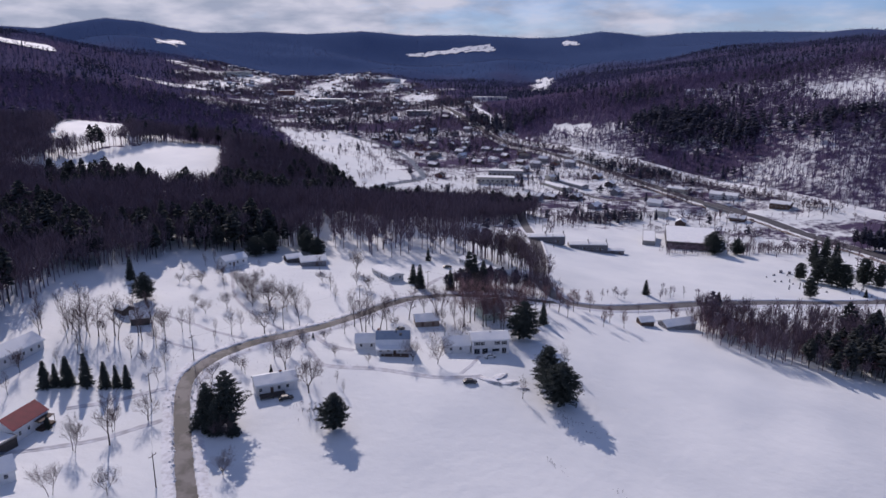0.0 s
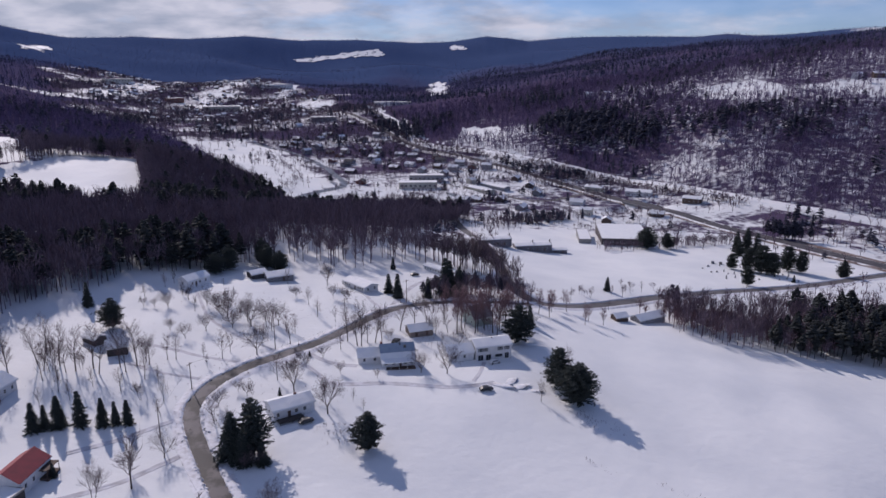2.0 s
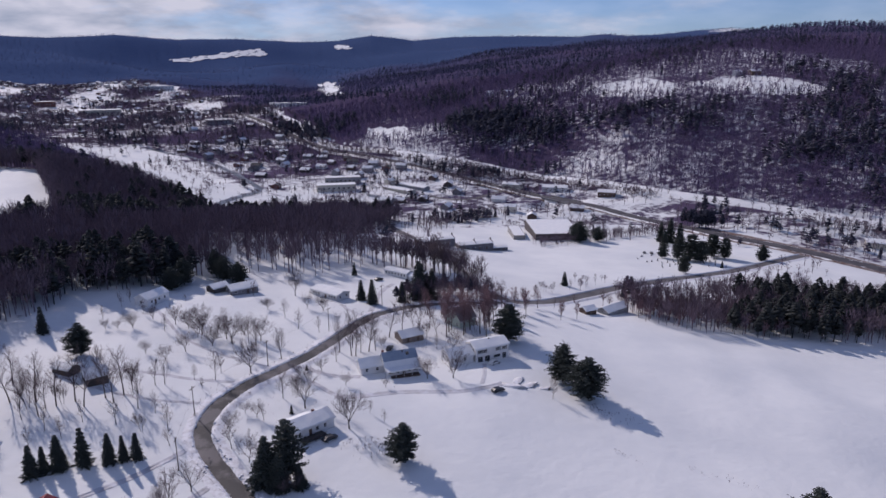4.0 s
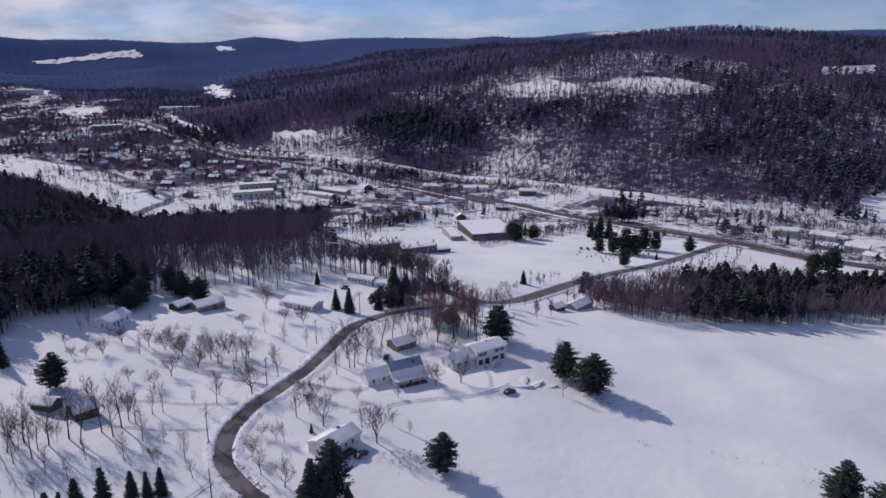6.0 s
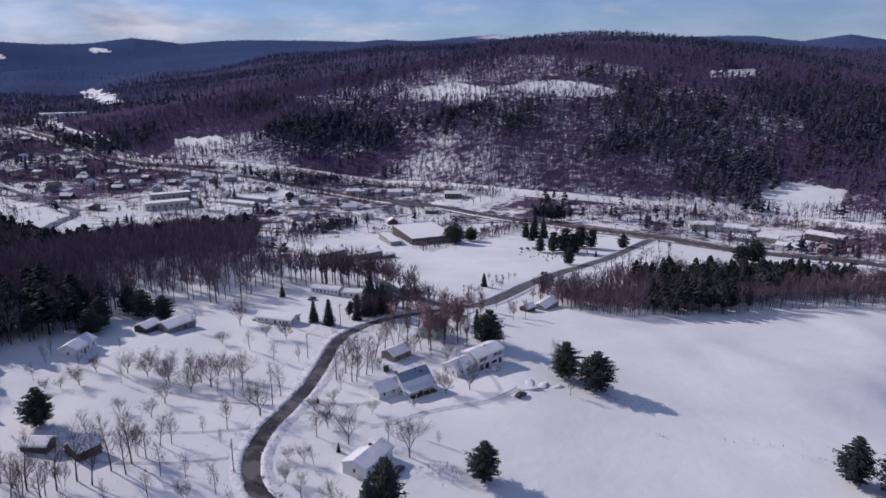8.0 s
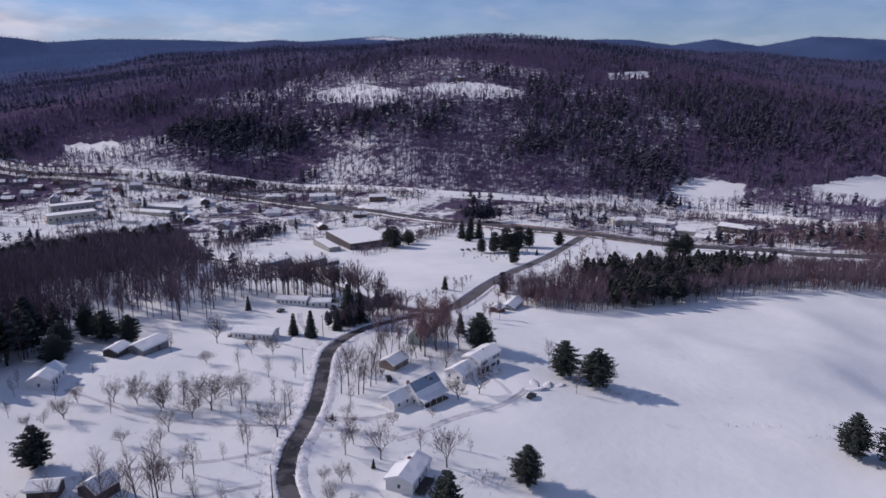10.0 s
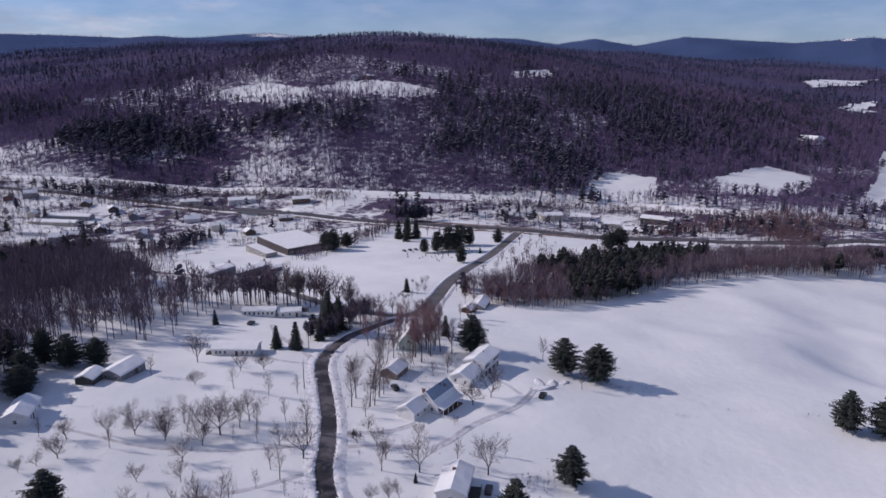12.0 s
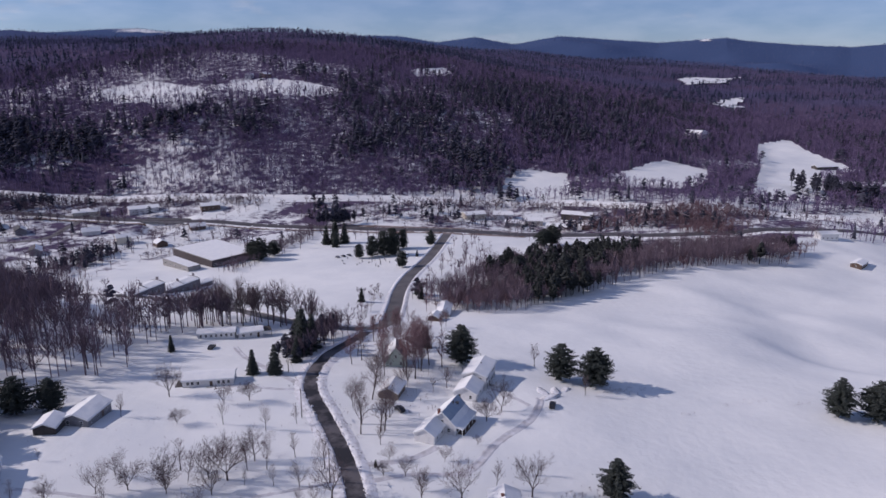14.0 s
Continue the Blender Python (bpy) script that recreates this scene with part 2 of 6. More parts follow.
M_GRASS = surface("dead_grass", (0.15, 0.10, 0.085), (0.42, 0.39, 0.38), 4.0, 0.95, 0.4, 0.5, spread=(0.45, 0.72))
M_ICE = surface("river_ice", (0.05, 0.055, 0.065), (0.36, 0.38, 0.42), 9.0, 0.3, spread=(0.5, 0.68))
# ---- the lie of the land ----
# Heights above datum on a 400 m lattice (rows run from south to north), and the finer shape of the near ground on a 100 m lattice.
VALLEY = np.array([
    [53, 26, 11, -4, -34, -43, -23, 15, 40],
    [71, 36, 6, -11, -36, -34, -12, 33, 65],
    [93, 55, 15, -39, -21, 57, 65, 74, 89],
    [110, 65, -1, -38, 34, 109, 141, 129, 117],
    [119, 63, -9, -2, 49, 112, 162, 159, 141],
    [121, 56, -16, -13, 48, 113, 147, 156, 149],
    [114, 55, 2, -7, 32, 92, 131, 148, 150],
    [100, 56, 18, 6, 31, 79, 120, 141, 150],
], float)
KNOLL = np.array([
    [-2, -2, -3, -3, -2, 0, 1, 1, 1],
    [-2, -3, -5, -5, -5, -2, 0, 2, 4],
    [3, 5, 3, 3, -2, -4, -4, -3, 3],
    [4, 10, 9, 9, 1, -3, -4, -14, -7],
    [3, 13, 15, 15, 0, -4, -7, -9, -7],
    [6, 14, 4, 2, -1, -6, -9, -3, 2],
    [15, 22, 8, 0, -3, -7, -9, 5, 10],
    [13, 17, 8, 2, -2, -10, -16, 10, 17],
], float)


def cubic(t):
    return np.stack([-0.5 * t + t * t - 0.5 * t**3, 1 - 2.5 * t * t + 1.5 * t**3, 0.5 * t + 2 * t * t - 1.5 * t**3, -0.5 * t * t + 0.5 * t**3], -1)


def lattice(table, x0, y0, step, x, y):
    rows, cols = table.shape
    u, v = np.clip((x - x0) / step, 0, cols - 1.001), np.clip((y - y0) / step, 0, rows - 1.001)
    i, j = np.floor(u).astype(int), np.floor(v).astype(int)
    a, b, z = cubic(u - i), cubic(v - j), 0.0
    for m in range(4):
        for n in range(4):
            z = z + b[..., m] * a[..., n] * table[np.clip(j + m - 1, 0, rows - 1), np.clip(i + n - 1, 0, cols - 1)]
    return z


def smooth(lo, hi, v):
    s = np.clip((v - lo) / (hi - lo), 0, 1)
    return s * s * (3 - 2 * s)


# The skyline: bearing and elevation in degrees of the ridges that close the view, some 4.4 km off.
SKYLINE = np.array([(-50, 2.0), (-40, 2.2), (-32, 2.2), (-29.3, 2.1), (-27.3, 2.6), (-25.3, 2.9), (-23, 2.7), (-21, 2.3), (-18.9, 2.0), (-14.3, 2.1), (-10.9, 2.0), (-6.6, 2.3), (-2.2, 1.9), (1.8, 2.0), (6.2, 1.8), (9.5, 1.9),
                    (12.2, 2.3), (13.6, 2.2), (15.5, 1.9), (18.7, 2.15), (24.3, 2.2), (30.2, 2.1), (34.6, 2.2), (39.5, 2.55), (44.7, 2.15), (49.5, 2.2), (53.5, 2.3), (57, 2.3), (59, 2.25), (62, 1.8), (65, 2.2),
                    (68.1, 1.7), (71.6, 2.3), (76.4, 2.0), (79.3, 1.8), (84.1, 2.2), (86.1, 1.9), (89.1, 1.6), (92.4, 1.4), (95.6, 1.7), (105, 1.9), (125, 1.8)])
# Nearer wooded ridges in front of it: bearing, half-width in degrees, distance, depth and height.
RIDGES = [(-34, 7, 2500, 600, 60), (-24, 5, 3300, 420, 60), (-10, 7, 3600, 380, 55), (4, 8, 3300, 420, 55), (22, 8, 2700, 480, 25), (33, 8, 3000, 420, 25)]


def wave(x, y, size, seed):
    """A cheap smooth unevenness of the given size, from -1 to 1."""
    a, b, c = seed * 1.7 + 0.4, seed * 0.9 + 2.1, seed * 2.3 + 1.3
    k = 2 * math.pi / size
    return (np.sin(k * (x * math.cos(a) + y * math.sin(a)) + b) + np.sin(k * 1.37 * (x * math.cos(b) + y * math.sin(b)) + c)
            + np.sin(k * 0.71 * (x * math.cos(c) + y * math.sin(c)) + a)) / 3


def bare_ground(x, y):
    x, y = np.asarray(x, float), np.asarray(y, float)
    z = lattice(VALLEY, -1200, -200, 400, x, y)
    out = np.hypot(np.maximum(np.maximum(-300 - x, x - 500), 0), np.maximum(np.maximum(50 - y, y - 750), 0))
    z = z + lattice(KNOLL, -300, 50, 100, x, y) * (1 - smooth(0, 260, out))
    r, bearing = np.hypot(x + 70, y - 50), np.degrees(np.arctan2(x + 70, y - 50))
    far = 0.0
    for az, wide, d, deep, high in RIDGES:
        far = far + high * np.exp(-((bearing - az) / wide) ** 2 - (np.abs(r - d) / deep) ** 2)
    z = z + far
    top = 93 - 14 + 4380 * np.tan(np.radians(np.interp(bearing, SKYLINE[:, 0], SKYLINE[:, 1])))
    lift = np.exp(-(np.abs(r - 4380) / 520) ** 2)
    z = np.minimum(z, 85 + r * np.tan(np.radians(np.interp(bearing, SKYLINE[:, 0], SKYLINE[:, 1]) - 0.25)) + 2000 * (r < 1950))
    z = z * (1 - lift) + np.maximum(top, 0) * lift
    rough = smooth(500, 2500, r)
    z = z + (wave(x, y, 640, 1) * 9 + wave(x, y, 270, 2) * 5 + wave(x, y, 110, 3) * 2.2 * (1 - smooth(1200, 1900, r))) * rough * (1 - 0.75 * lift)
    z = z + 2.2 * wave(x, y, 170, 16) * smooth(55, 110, x) * (1 - smooth(215, 270, y))
    z = z - 0.11 * np.clip(-((x - 209) * 25 + (y - 223) * 49) / 55 - 8, 0, 70) * smooth(80, 150, x) * (1 - smooth(430, 520, x)) * smooth(-150, -60, y)
    # The rise under the white houses, the swells of the big field and folds in the distant hills.
    z = z + 1.8 * np.exp(-((x - 14) / 48) ** 2 - ((y - 210) / 32) ** 2)
    z = z + 6.5 * np.exp(-((x - 122) / 42) ** 2 - ((y - 174) / 34) ** 2) + 2.6 * np.exp(-((x - 205) / 40) ** 2 - ((y - 150) / 30) ** 2)
    z = z + (1.0 * wave(x, y, 88, 52) + 0.35 * wave(x, y, 37, 53)) * smooth(50, 100, x) * (1 - smooth(225, 265, y))
    z = z - 4.8 * smooth(0, 46, (x - 150) * 0.39 - (y - 166) * 0.92) * smooth(104, 138, x) * (1 - smooth(215, 262, x))
    z = z + (34 * wave(x, y, 980, 54) + 14 * wave(x, y, 430, 55)) * smooth(2200, 2900, r) * (1 - 0.9 * lift)
    return z + wave(x, y, 61, 4) * 0.42 + wave(x, y, 130, 6) * 0.8 + wave(x, y, 23, 5) * 0.13


def ground(x, y):
    """The land, with the cutting where the river passes under the highway."""
    x, y = np.asarray(x, float), np.asarray(y, float)
    u, v = (x - 248) * 0.93 + (y - 636) * 0.36, -(x - 248) * 0.36 + (y - 636) * 0.93
    return bare_ground(x, y) - 6.0 * np.exp(-(np.abs(v) / 13) ** 4 - (np.abs(u + 6) / 34) ** 4)


# ---- mesh tools ----
def mesh_of(name, verts, faces, material, smooth_faces=False):
    """A mesh from arrays of places and of triangles or quads."""
    verts, faces = np.asarray(verts, np.float32), np.asarray(faces, np.int32)
    me = bpy.data.meshes.new(name)
    k = faces.shape[1]
    me.vertices.add(len(verts))
    me.vertices.foreach_set("co", verts.ravel())
    me.loops.add(faces.size)
    me.loops.foreach_set("vertex_index", faces.ravel())
    me.polygons.add(len(faces))
    me.polygons.foreach_set("loop_start", np.arange(0, faces.size, k, dtype=np.int32))
    if smooth_faces:
        me.polygons.foreach_set("use_smooth", np.ones(len(faces), bool))
    me.update(calc_edges=True)
    me.validate()
    me.materials.append(material)
    return me


def part(name, bm, material, parent, label=""):
    """Links a bmesh as one mesh object under a thing or a part."""
    me = bpy.data.meshes.new(name)
    bm.to_mesh(me)
    bm.free()
    me.materials.append(material)
    ob = new(name, me)
    ob.parent = parent
    if label:
        ob["label"] = label
    return ob


def box(bm, x0, y0, z0, x1, y1, z1):
    v = [bm.verts.new((x, y, z)) for z in (z0, z1) for x, y in ((x0, y0), (x1, y0), (x1, y1), (x0, y1))]
    for f in ((3, 2, 1, 0), (4, 5, 6, 7), (0, 1, 5, 4), (1, 2, 6, 5), (2, 3, 7, 6), (3, 0, 4, 7)):
        bm.faces.new([v[i] for i in f])


def boxes(*sizes):
    bm = bmesh.new()
    for s in sizes:
        box(bm, *s)
    return bm


def prism(outline, y0, y1):
    """A solid with the outline (x, z) drawn out from y0 to y1."""
    bm = bmesh.new()
    a, c = [bm.verts.new((x, y0, z)) for x, z in outline], [bm.verts.new((x, y1, z)) for x, z in outline]
    bm.faces.new(a), bm.faces.new(c[::-1])
    for i in range(len(a)):
        j = (i + 1) % len(a)
        bm.faces.new((a[j], a[i], c[i], c[j]))
    bmesh.ops.recalc_face_normals(bm, faces=bm.faces)
    return bm


def tube(bm, x, y, z0, z1, r0, r1, sides=8):
    a = [bm.verts.new((x + r0 * math.cos(k), y + r0 * math.sin(k), z0)) for k in (2 * math.pi * i / sides for i in range(sides))]
    c = [bm.verts.new((x + r1 * math.cos(k), y + r1 * math.sin(k), z1)) for k in (2 * math.pi * i / sides for i in range(sides))]
    for i in range(sides):
        j = (i + 1) % sides
        bm.faces.new((a[i], a[j], c[j], c[i]))
    bm.faces.new(a[::-1]), bm.faces.new(c)


def high(x, y):
    return float(ground(x, y))


# ---- open land and woods ----
VILLAGE = [(-175, 120), (-165, 225), (-166, 262), (-162, 288), (-148, 303), (-138, 328), (-114, 333), (-94, 352), (-68, 362), (-45, 350), (-29, 353),
           (-6, 362), (18, 372), (42, 362), (50, 330), (108, 285), (112, 268), (122, 256), (162, 244), (209, 223), (258, 198), (292, 166), (318, 133),
           (385, 131), (430, 70), (430, -150), (-175, -150)]
VALE = [(48, 332), (118, 318), (150, 306), (206, 306), (250, 290), (270, 258), (302, 226), (336, 190), (350, 130), (388, 128), (480, 60), (560, 60),
        (510, 145), (475, 228), (478, 335), (434, 439), (378, 535), (345, 600), (322, 652), (280, 745), (215, 850), (155, 950), (95, 1080), (70, 1300), (48, 1449), (-10, 1800),
        (-60, 2200), (-190, 2700), (-420, 2860), (-690, 2960), (-950, 2560), (-780, 1960), (-560, 1450), (-300, 1120), (-241, 971), (-159, 710), (-107, 633), (-77, 562), (-52, 597), (-14, 626), (38, 640),
        (78, 600), (40, 540), (14, 470), (-2, 404), (18, 374), (44, 366)]
LEFT_FIELD = [(-335, 490), (-316, 554), (-303, 613), (-274, 667), (-221, 669), (-190, 560), (-166, 475), (-186, 450), (-239, 476), (-290, 480)]
LEFT_FIELD_FAR = [(-340, 575), (-450, 800), (-463, 855), (-415, 880), (-300, 640), (-318, 585)]
HILL_PATCH = [(496, 1036), (572, 987), (567, 877), (520, 850), (480, 900), (469, 970)]
HILL_PATCH_TOP = [(567, 890), (655, 845), (668, 722), (612, 735), (560, 800)]
HILL_SPARSE = [(569, 880), (565, 800), (600, 723), (505, 766), (445, 737), (460, 854), (475, 905), (520, 850)]
FOOT_FIELD = [(478, 398), (520, 420), (567, 408), (582, 366), (512, 342), (474, 372)]
MID_FIELD = [(560, 290), (608, 318), (731, 280), (721, 225), (628, 222), (570, 250)]
RIGHT_FIELD = [(1021, 185), (1097, 138), (894, 60), (768, 100), (600, 100), (590, 170), (808, 170)]
PASTURE = [(835, 690), (872, 725), (1010, 716), (913, 660)]
PIT = [(139, 1075), (152, 1125), (200, 1075), (203, 1030), (180, 1000)]
WHITE_HILL = [(196, 1760), (215, 2050), (300, 2750), (365, 2700), (262, 1990), (232, 1800)]
FAR_FIELD = [(-275, 3960), (-91, 4035), (195, 4100), (206, 3995), (-27, 3965), (-257, 3920)]
FAR_SCRAP = [(578, 4110), (627, 4125), (669, 3990), (608, 3985)]
FAR_FIELD_LEFT = [(-1255, 2987), (-1440, 3600), (-1340, 3560), (-1150, 2943), (-1166, 2810)]
HILL_FIELD_LEFT = [(-1190, 1720), (-1112, 1760), (-1071, 1800), (-1012, 1817), (-984, 1751), (-1040, 1690), (-1120, 1650)]
FAR_FIELD_RIGHT = [(1674, 398), (1770, 370), (1839, 278), (1706, 290), (1660, 330), (1585, 372)]
ROAD_CORNER = [(46, 334), (50, 326), (96, 290), (110, 298), (118, 320), (84, 330)]
SLOPE_CLEARING = [(1366, 262), (1400, 280), (1480, 264), (1500, 236), (1430, 230)]
SKI_RUN = [(4083, 568), (4078, 612), (4222, 632), (4228, 586)]
RIVER_PLAIN = [(-270, 1090), (-236, 960), (-150, 745), (-84, 650), (-40, 690), (-62, 830), (-100, 950), (-118, 1060), (-190, 1130)]
OPEN = [VILLAGE, VALE, LEFT_FIELD, LEFT_FIELD_FAR, HILL_PATCH, HILL_PATCH_TOP, FOOT_FIELD, MID_FIELD, RIGHT_FIELD, PASTURE, PIT, WHITE_HILL,
        FAR_FIELD, FAR_SCRAP, FAR_FIELD_LEFT, HILL_FIELD_LEFT, FAR_FIELD_RIGHT, ROAD_CORNER, SLOPE_CLEARING, SKI_RUN]
DISTANT = [SLOPE_CLEARING, SKI_RUN, FAR_FIELD, FAR_SCRAP, FAR_FIELD_LEFT, HILL_FIELD_LEFT, FAR_FIELD_RIGHT, WHITE_HILL]


def inside(poly, x, y):
    x, y = np.asarray(x, float), np.asarray(y, float)
    hit = np.zeros(x.shape, bool)
    for (ax, ay), (bx, by) in zip(poly, poly[1:] + poly[:1]):
        if ay != by:
            hit ^= ((ay > y) != (by > y)) & (x < (bx - ax) * (y - ay) / (by - ay) + ax)
    return hit


def is_open(x, y):
    k = 4 + 0.022 * np.clip(np.hypot(x + 70, y - 50) - 900, 0, 4000)
    jx, jy = x + wave(x, y, 38 + 0.0, 7) * 4 + wave(x, y, 260, 17) * (k - 4), y + wave(x, y, 33, 8) * 4 + wave(x, y, 230, 18) * (k - 4)
    o = np.zeros(np.shape(x), bool)
    for poly in OPEN:
        o |= inside(poly, jx, jy)
    return o


def conifers(x, y):
    """The share of evergreens in the woods, from 0 to 1."""
    x, y = x + 22 * wave(x, y, 95, 41), y + 22 * wave(x, y, 80, 42)
    v = 0.05 + (0.42 - 0.12 * smooth(500, 800, np.hypot(x + 70, y - 50))) * smooth(0.22, 0.70, wave(x, y, 260, 11) + 0.6 * wave(x, y, 95, 12))
    v = v + 0.5 * smooth(0.0, 0.45, wave(x, y, 300, 61)) * smooth(1250, 1500, np.hypot(x + 70, y - 50))
    for cx, cy, rx, ry, share in STANDS:
        v = v + share * np.exp(-((x - cx) / rx) ** 2 - ((y - cy) / ry) ** 2)
    return np.clip(v, 0, 0.97)


# Stands of evergreens: middle, half-widths and how much they add.
STANDS = [(205, 264, 52, 30, 0.95), (252, 258, 28, 18, 0.8), (125, 274, 20, 20, -0.9), (300, 200, 70, 50, -0.45), (285, 235, 22, 16, 0.5), (130, 285, 36, 26, -0.7),
          (-220, 455, 110, 18, 0.75), (-110, 490, 70, 14, 0.7), (-215, 380, 60, 40, -0.4), (-340, 520, 60, 90, -0.6), (-300, 400, 60, 60, -0.4), (-190, 330, 30, 30, 0.5),
          (-120, 420, 60, 30, -0.3), (-122, 352, 40, 26, 0.7), (20, 420, 90, 90, -0.6), (-70, 400, 80, 50, -0.6),
          (300, 930, 48, 56, 1.1), (256, 1000, 42, 36, 0.9), (350, 856, 30, 26, 0.7), (432, 806, 40, 22, 0.55), (480, 720, 34, 22, 0.3), (528, 575, 56, 48, 0.60),
          (585, 660, 46, 34, 0.36), (560, 478, 56, 38, 0.52), (640, 590, 66, 64, 0.46), (720, 900, 50, 36, 0.22), (790, 560, 100, 60, 0.42), (770, 440, 130, 64, 0.52),
          (940, 520, 110, 60, 0.34), (1060, 400, 130, 60, 0.34), (1240, 880, 150, 110, 0.7), (1480, 340, 220, 60, 0.4), (345, 700, 50, 60, -0.6), (410, 640, 50, 70, -0.6),
          (200, 1000, 60, 80, -0.5), (640, 960, 90, 60, -0.22), (760, 860, 70, 60, -0.15)]


def spaced(lo, hi, step, ratio):
    """Even steps from lo to hi, and ever wider ones outside as far as the horizon."""
    mid = list(np.arange(lo, hi, step))
    left, right, s = [lo], [mid[-1]], step
    while right[-1] < 4700 or left[-1] > -4700:
        s *= ratio
        left.append(left[-1] - s), right.append(right[-1] + s)
    return np.array([v for v in left[:0:-1] if v > -4900] + mid + [v for v in right[1:] if v < 4900])


gx, gy = spaced(-330, 520, 3.4, 1.02), spaced(90, 620, 3.4, 1.02)
gx, gy = gx[gx > -3600], gy[gy > -900]
XX, YY = np.meshgrid(gx, gy)
ZZ = ground(XX, YY)
idx = np.arange(XX.size).reshape(XX.shape)
quads = np.stack([idx[:-1, :-1], idx[:-1, 1:], idx[1:, 1:], idx[1:, :-1]], -1).reshape(-1, 4)
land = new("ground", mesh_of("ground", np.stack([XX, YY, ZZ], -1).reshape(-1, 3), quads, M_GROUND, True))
tagged(land, "snow-covered valley ground with open fields and wooded hills", "ground", kind="structure")
rr = np.hypot(XX + 70, YY - 50)
far_open = np.zeros(XX.shape, bool)
for poly in DISTANT:
    far_open |= inside(poly, XX, YY)
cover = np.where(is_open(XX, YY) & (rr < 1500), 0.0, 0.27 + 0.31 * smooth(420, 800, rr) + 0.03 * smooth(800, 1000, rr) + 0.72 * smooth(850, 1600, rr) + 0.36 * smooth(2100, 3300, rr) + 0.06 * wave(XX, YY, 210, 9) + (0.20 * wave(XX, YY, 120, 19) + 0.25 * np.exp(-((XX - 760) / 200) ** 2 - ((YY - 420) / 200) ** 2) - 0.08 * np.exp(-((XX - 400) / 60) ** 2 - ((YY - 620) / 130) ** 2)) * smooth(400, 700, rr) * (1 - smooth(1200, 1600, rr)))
loose = 120 * smooth(1200, 1700, rr)
vale = inside(VALE, XX + loose * wave(XX, YY, 300, 62), YY + loose * wave(XX, YY, 260, 63)) & ((YY > 480) | (XX > 330))
cover = np.where(vale, 0.44 + (0.12 + 0.14 * smooth(700, 900, rr) - 0.14 * smooth(1300, 2000, rr)) * wave(XX, YY, 190, 10) + 0.12 * wave(XX, YY, 48, 58) + 0.14 * smooth(750, 1100, rr) - 0.055 * smooth(1250, 1600, rr) + (0.10 * wave(XX, YY, 60, 57) + 0.24 * wave(XX, YY, 240, 22)) * smooth(1250, 1700, rr) + 0.06 * (XX > 190), cover)
cover = cover - np.where(is_open(XX, YY), 0, 0.10 * np.exp(-((XX - 365) / 70) ** 2 - ((YY - 720) / 110) ** 2) + 0.2 * np.exp(-((XX - 200) / 80) ** 2 - ((YY - 1030) / 110) ** 2))
ragged_x, ragged_y = XX + 17 * wave(XX, YY, 74, 35) + 9 * wave(XX, YY, 29, 36), YY + 17 * wave(XX, YY, 67, 37) + 9 * wave(XX, YY, 31, 38)
SCHOOL_FIELD = [(55, 415), (58, 560), (150, 548), (240, 538), (296, 500), (314, 385), (200, 352)]
cover = cover + np.where(vale, 0.22 * np.exp(-((XX - 60) / 100) ** 2 - ((YY - 1050) / 120) ** 2), 0)
cover = np.where(inside(SCHOOL_FIELD, XX, YY), 0.0, cover)
hill = smooth(330, 380, XX) * smooth(440, 500, YY) * (1 - smooth(1150, 1300, YY)) * (1 - smooth(780, 880, XX))
cover = np.where(is_open(XX, YY), cover, cover * (1 - hill) + hill * (0.555 + 0.05 * wave(XX, YY, 120, 39) + 0.06 * wave(XX, YY, 47, 40) + 0.05 * smooth(860, 930, np.hypot(XX + 70, YY - 50)) - 0.09 * smooth(1080, 1160, np.hypot(XX + 70, YY - 50))))
cover = np.where(inside(HILL_SPARSE, ragged_x, ragged_y), 0.515 + 0.05 * wave(XX, YY, 52, 34), cover)
cover = np.where(inside(HILL_PATCH, ragged_x, ragged_y) | inside(HILL_PATCH_TOP, ragged_x, ragged_y), 0.30 + 0.13 * wave(XX, YY, 48, 33), cover)
cover = cover - 0.16 * np.exp(-((XX - 393) / 26) ** 2 - ((YY - 760) / 22) ** 2)
cover = np.where(inside(RIVER_PLAIN, XX + 12 * wave(XX, YY, 60, 65), YY + 20 * wave(XX, YY, 70, 66)), 0.24 + 0.13 * wave(XX, YY, 110, 43) + 0.15 * wave(XX, YY, 38, 67), cover)
bear = np.degrees(np.arctan2(XX + 70, YY - 50))
pale = np.exp(-((bear - 40) / 5) ** 2) + 0.75 * np.exp(-((bear - 78.5) / 3.2) ** 2) + 0.7 * np.exp(-((bear - 87.3) / 2.6) ** 2)
cover = np.where((rr > 4050) & ~is_open(XX, YY), cover - 1.26 * np.clip(pale, 0, 1), cover)
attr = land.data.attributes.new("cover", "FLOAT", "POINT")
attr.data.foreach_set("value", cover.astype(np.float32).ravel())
# Share of painted haze blue in the ground, rising with distance.
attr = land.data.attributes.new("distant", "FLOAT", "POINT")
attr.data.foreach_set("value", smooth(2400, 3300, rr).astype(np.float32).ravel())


def land_height(x, y):
    """The height of the ground sheet itself, between its own corners."""
    i, j = np.clip(np.searchsorted(gx, x) - 1, 0, len(gx) - 2), np.clip(np.searchsorted(gy, y) - 1, 0, len(gy) - 2)
    u, v = (x - gx[i]) / (gx[i + 1] - gx[i]), (y - gy[j]) / (gy[j + 1] - gy[j])
    return ZZ[j, i] * (1 - u) * (1 - v) + ZZ[j, i + 1] * u * (1 - v) + ZZ[j + 1, i] * (1 - u) * v + ZZ[j + 1, i + 1] * u * v


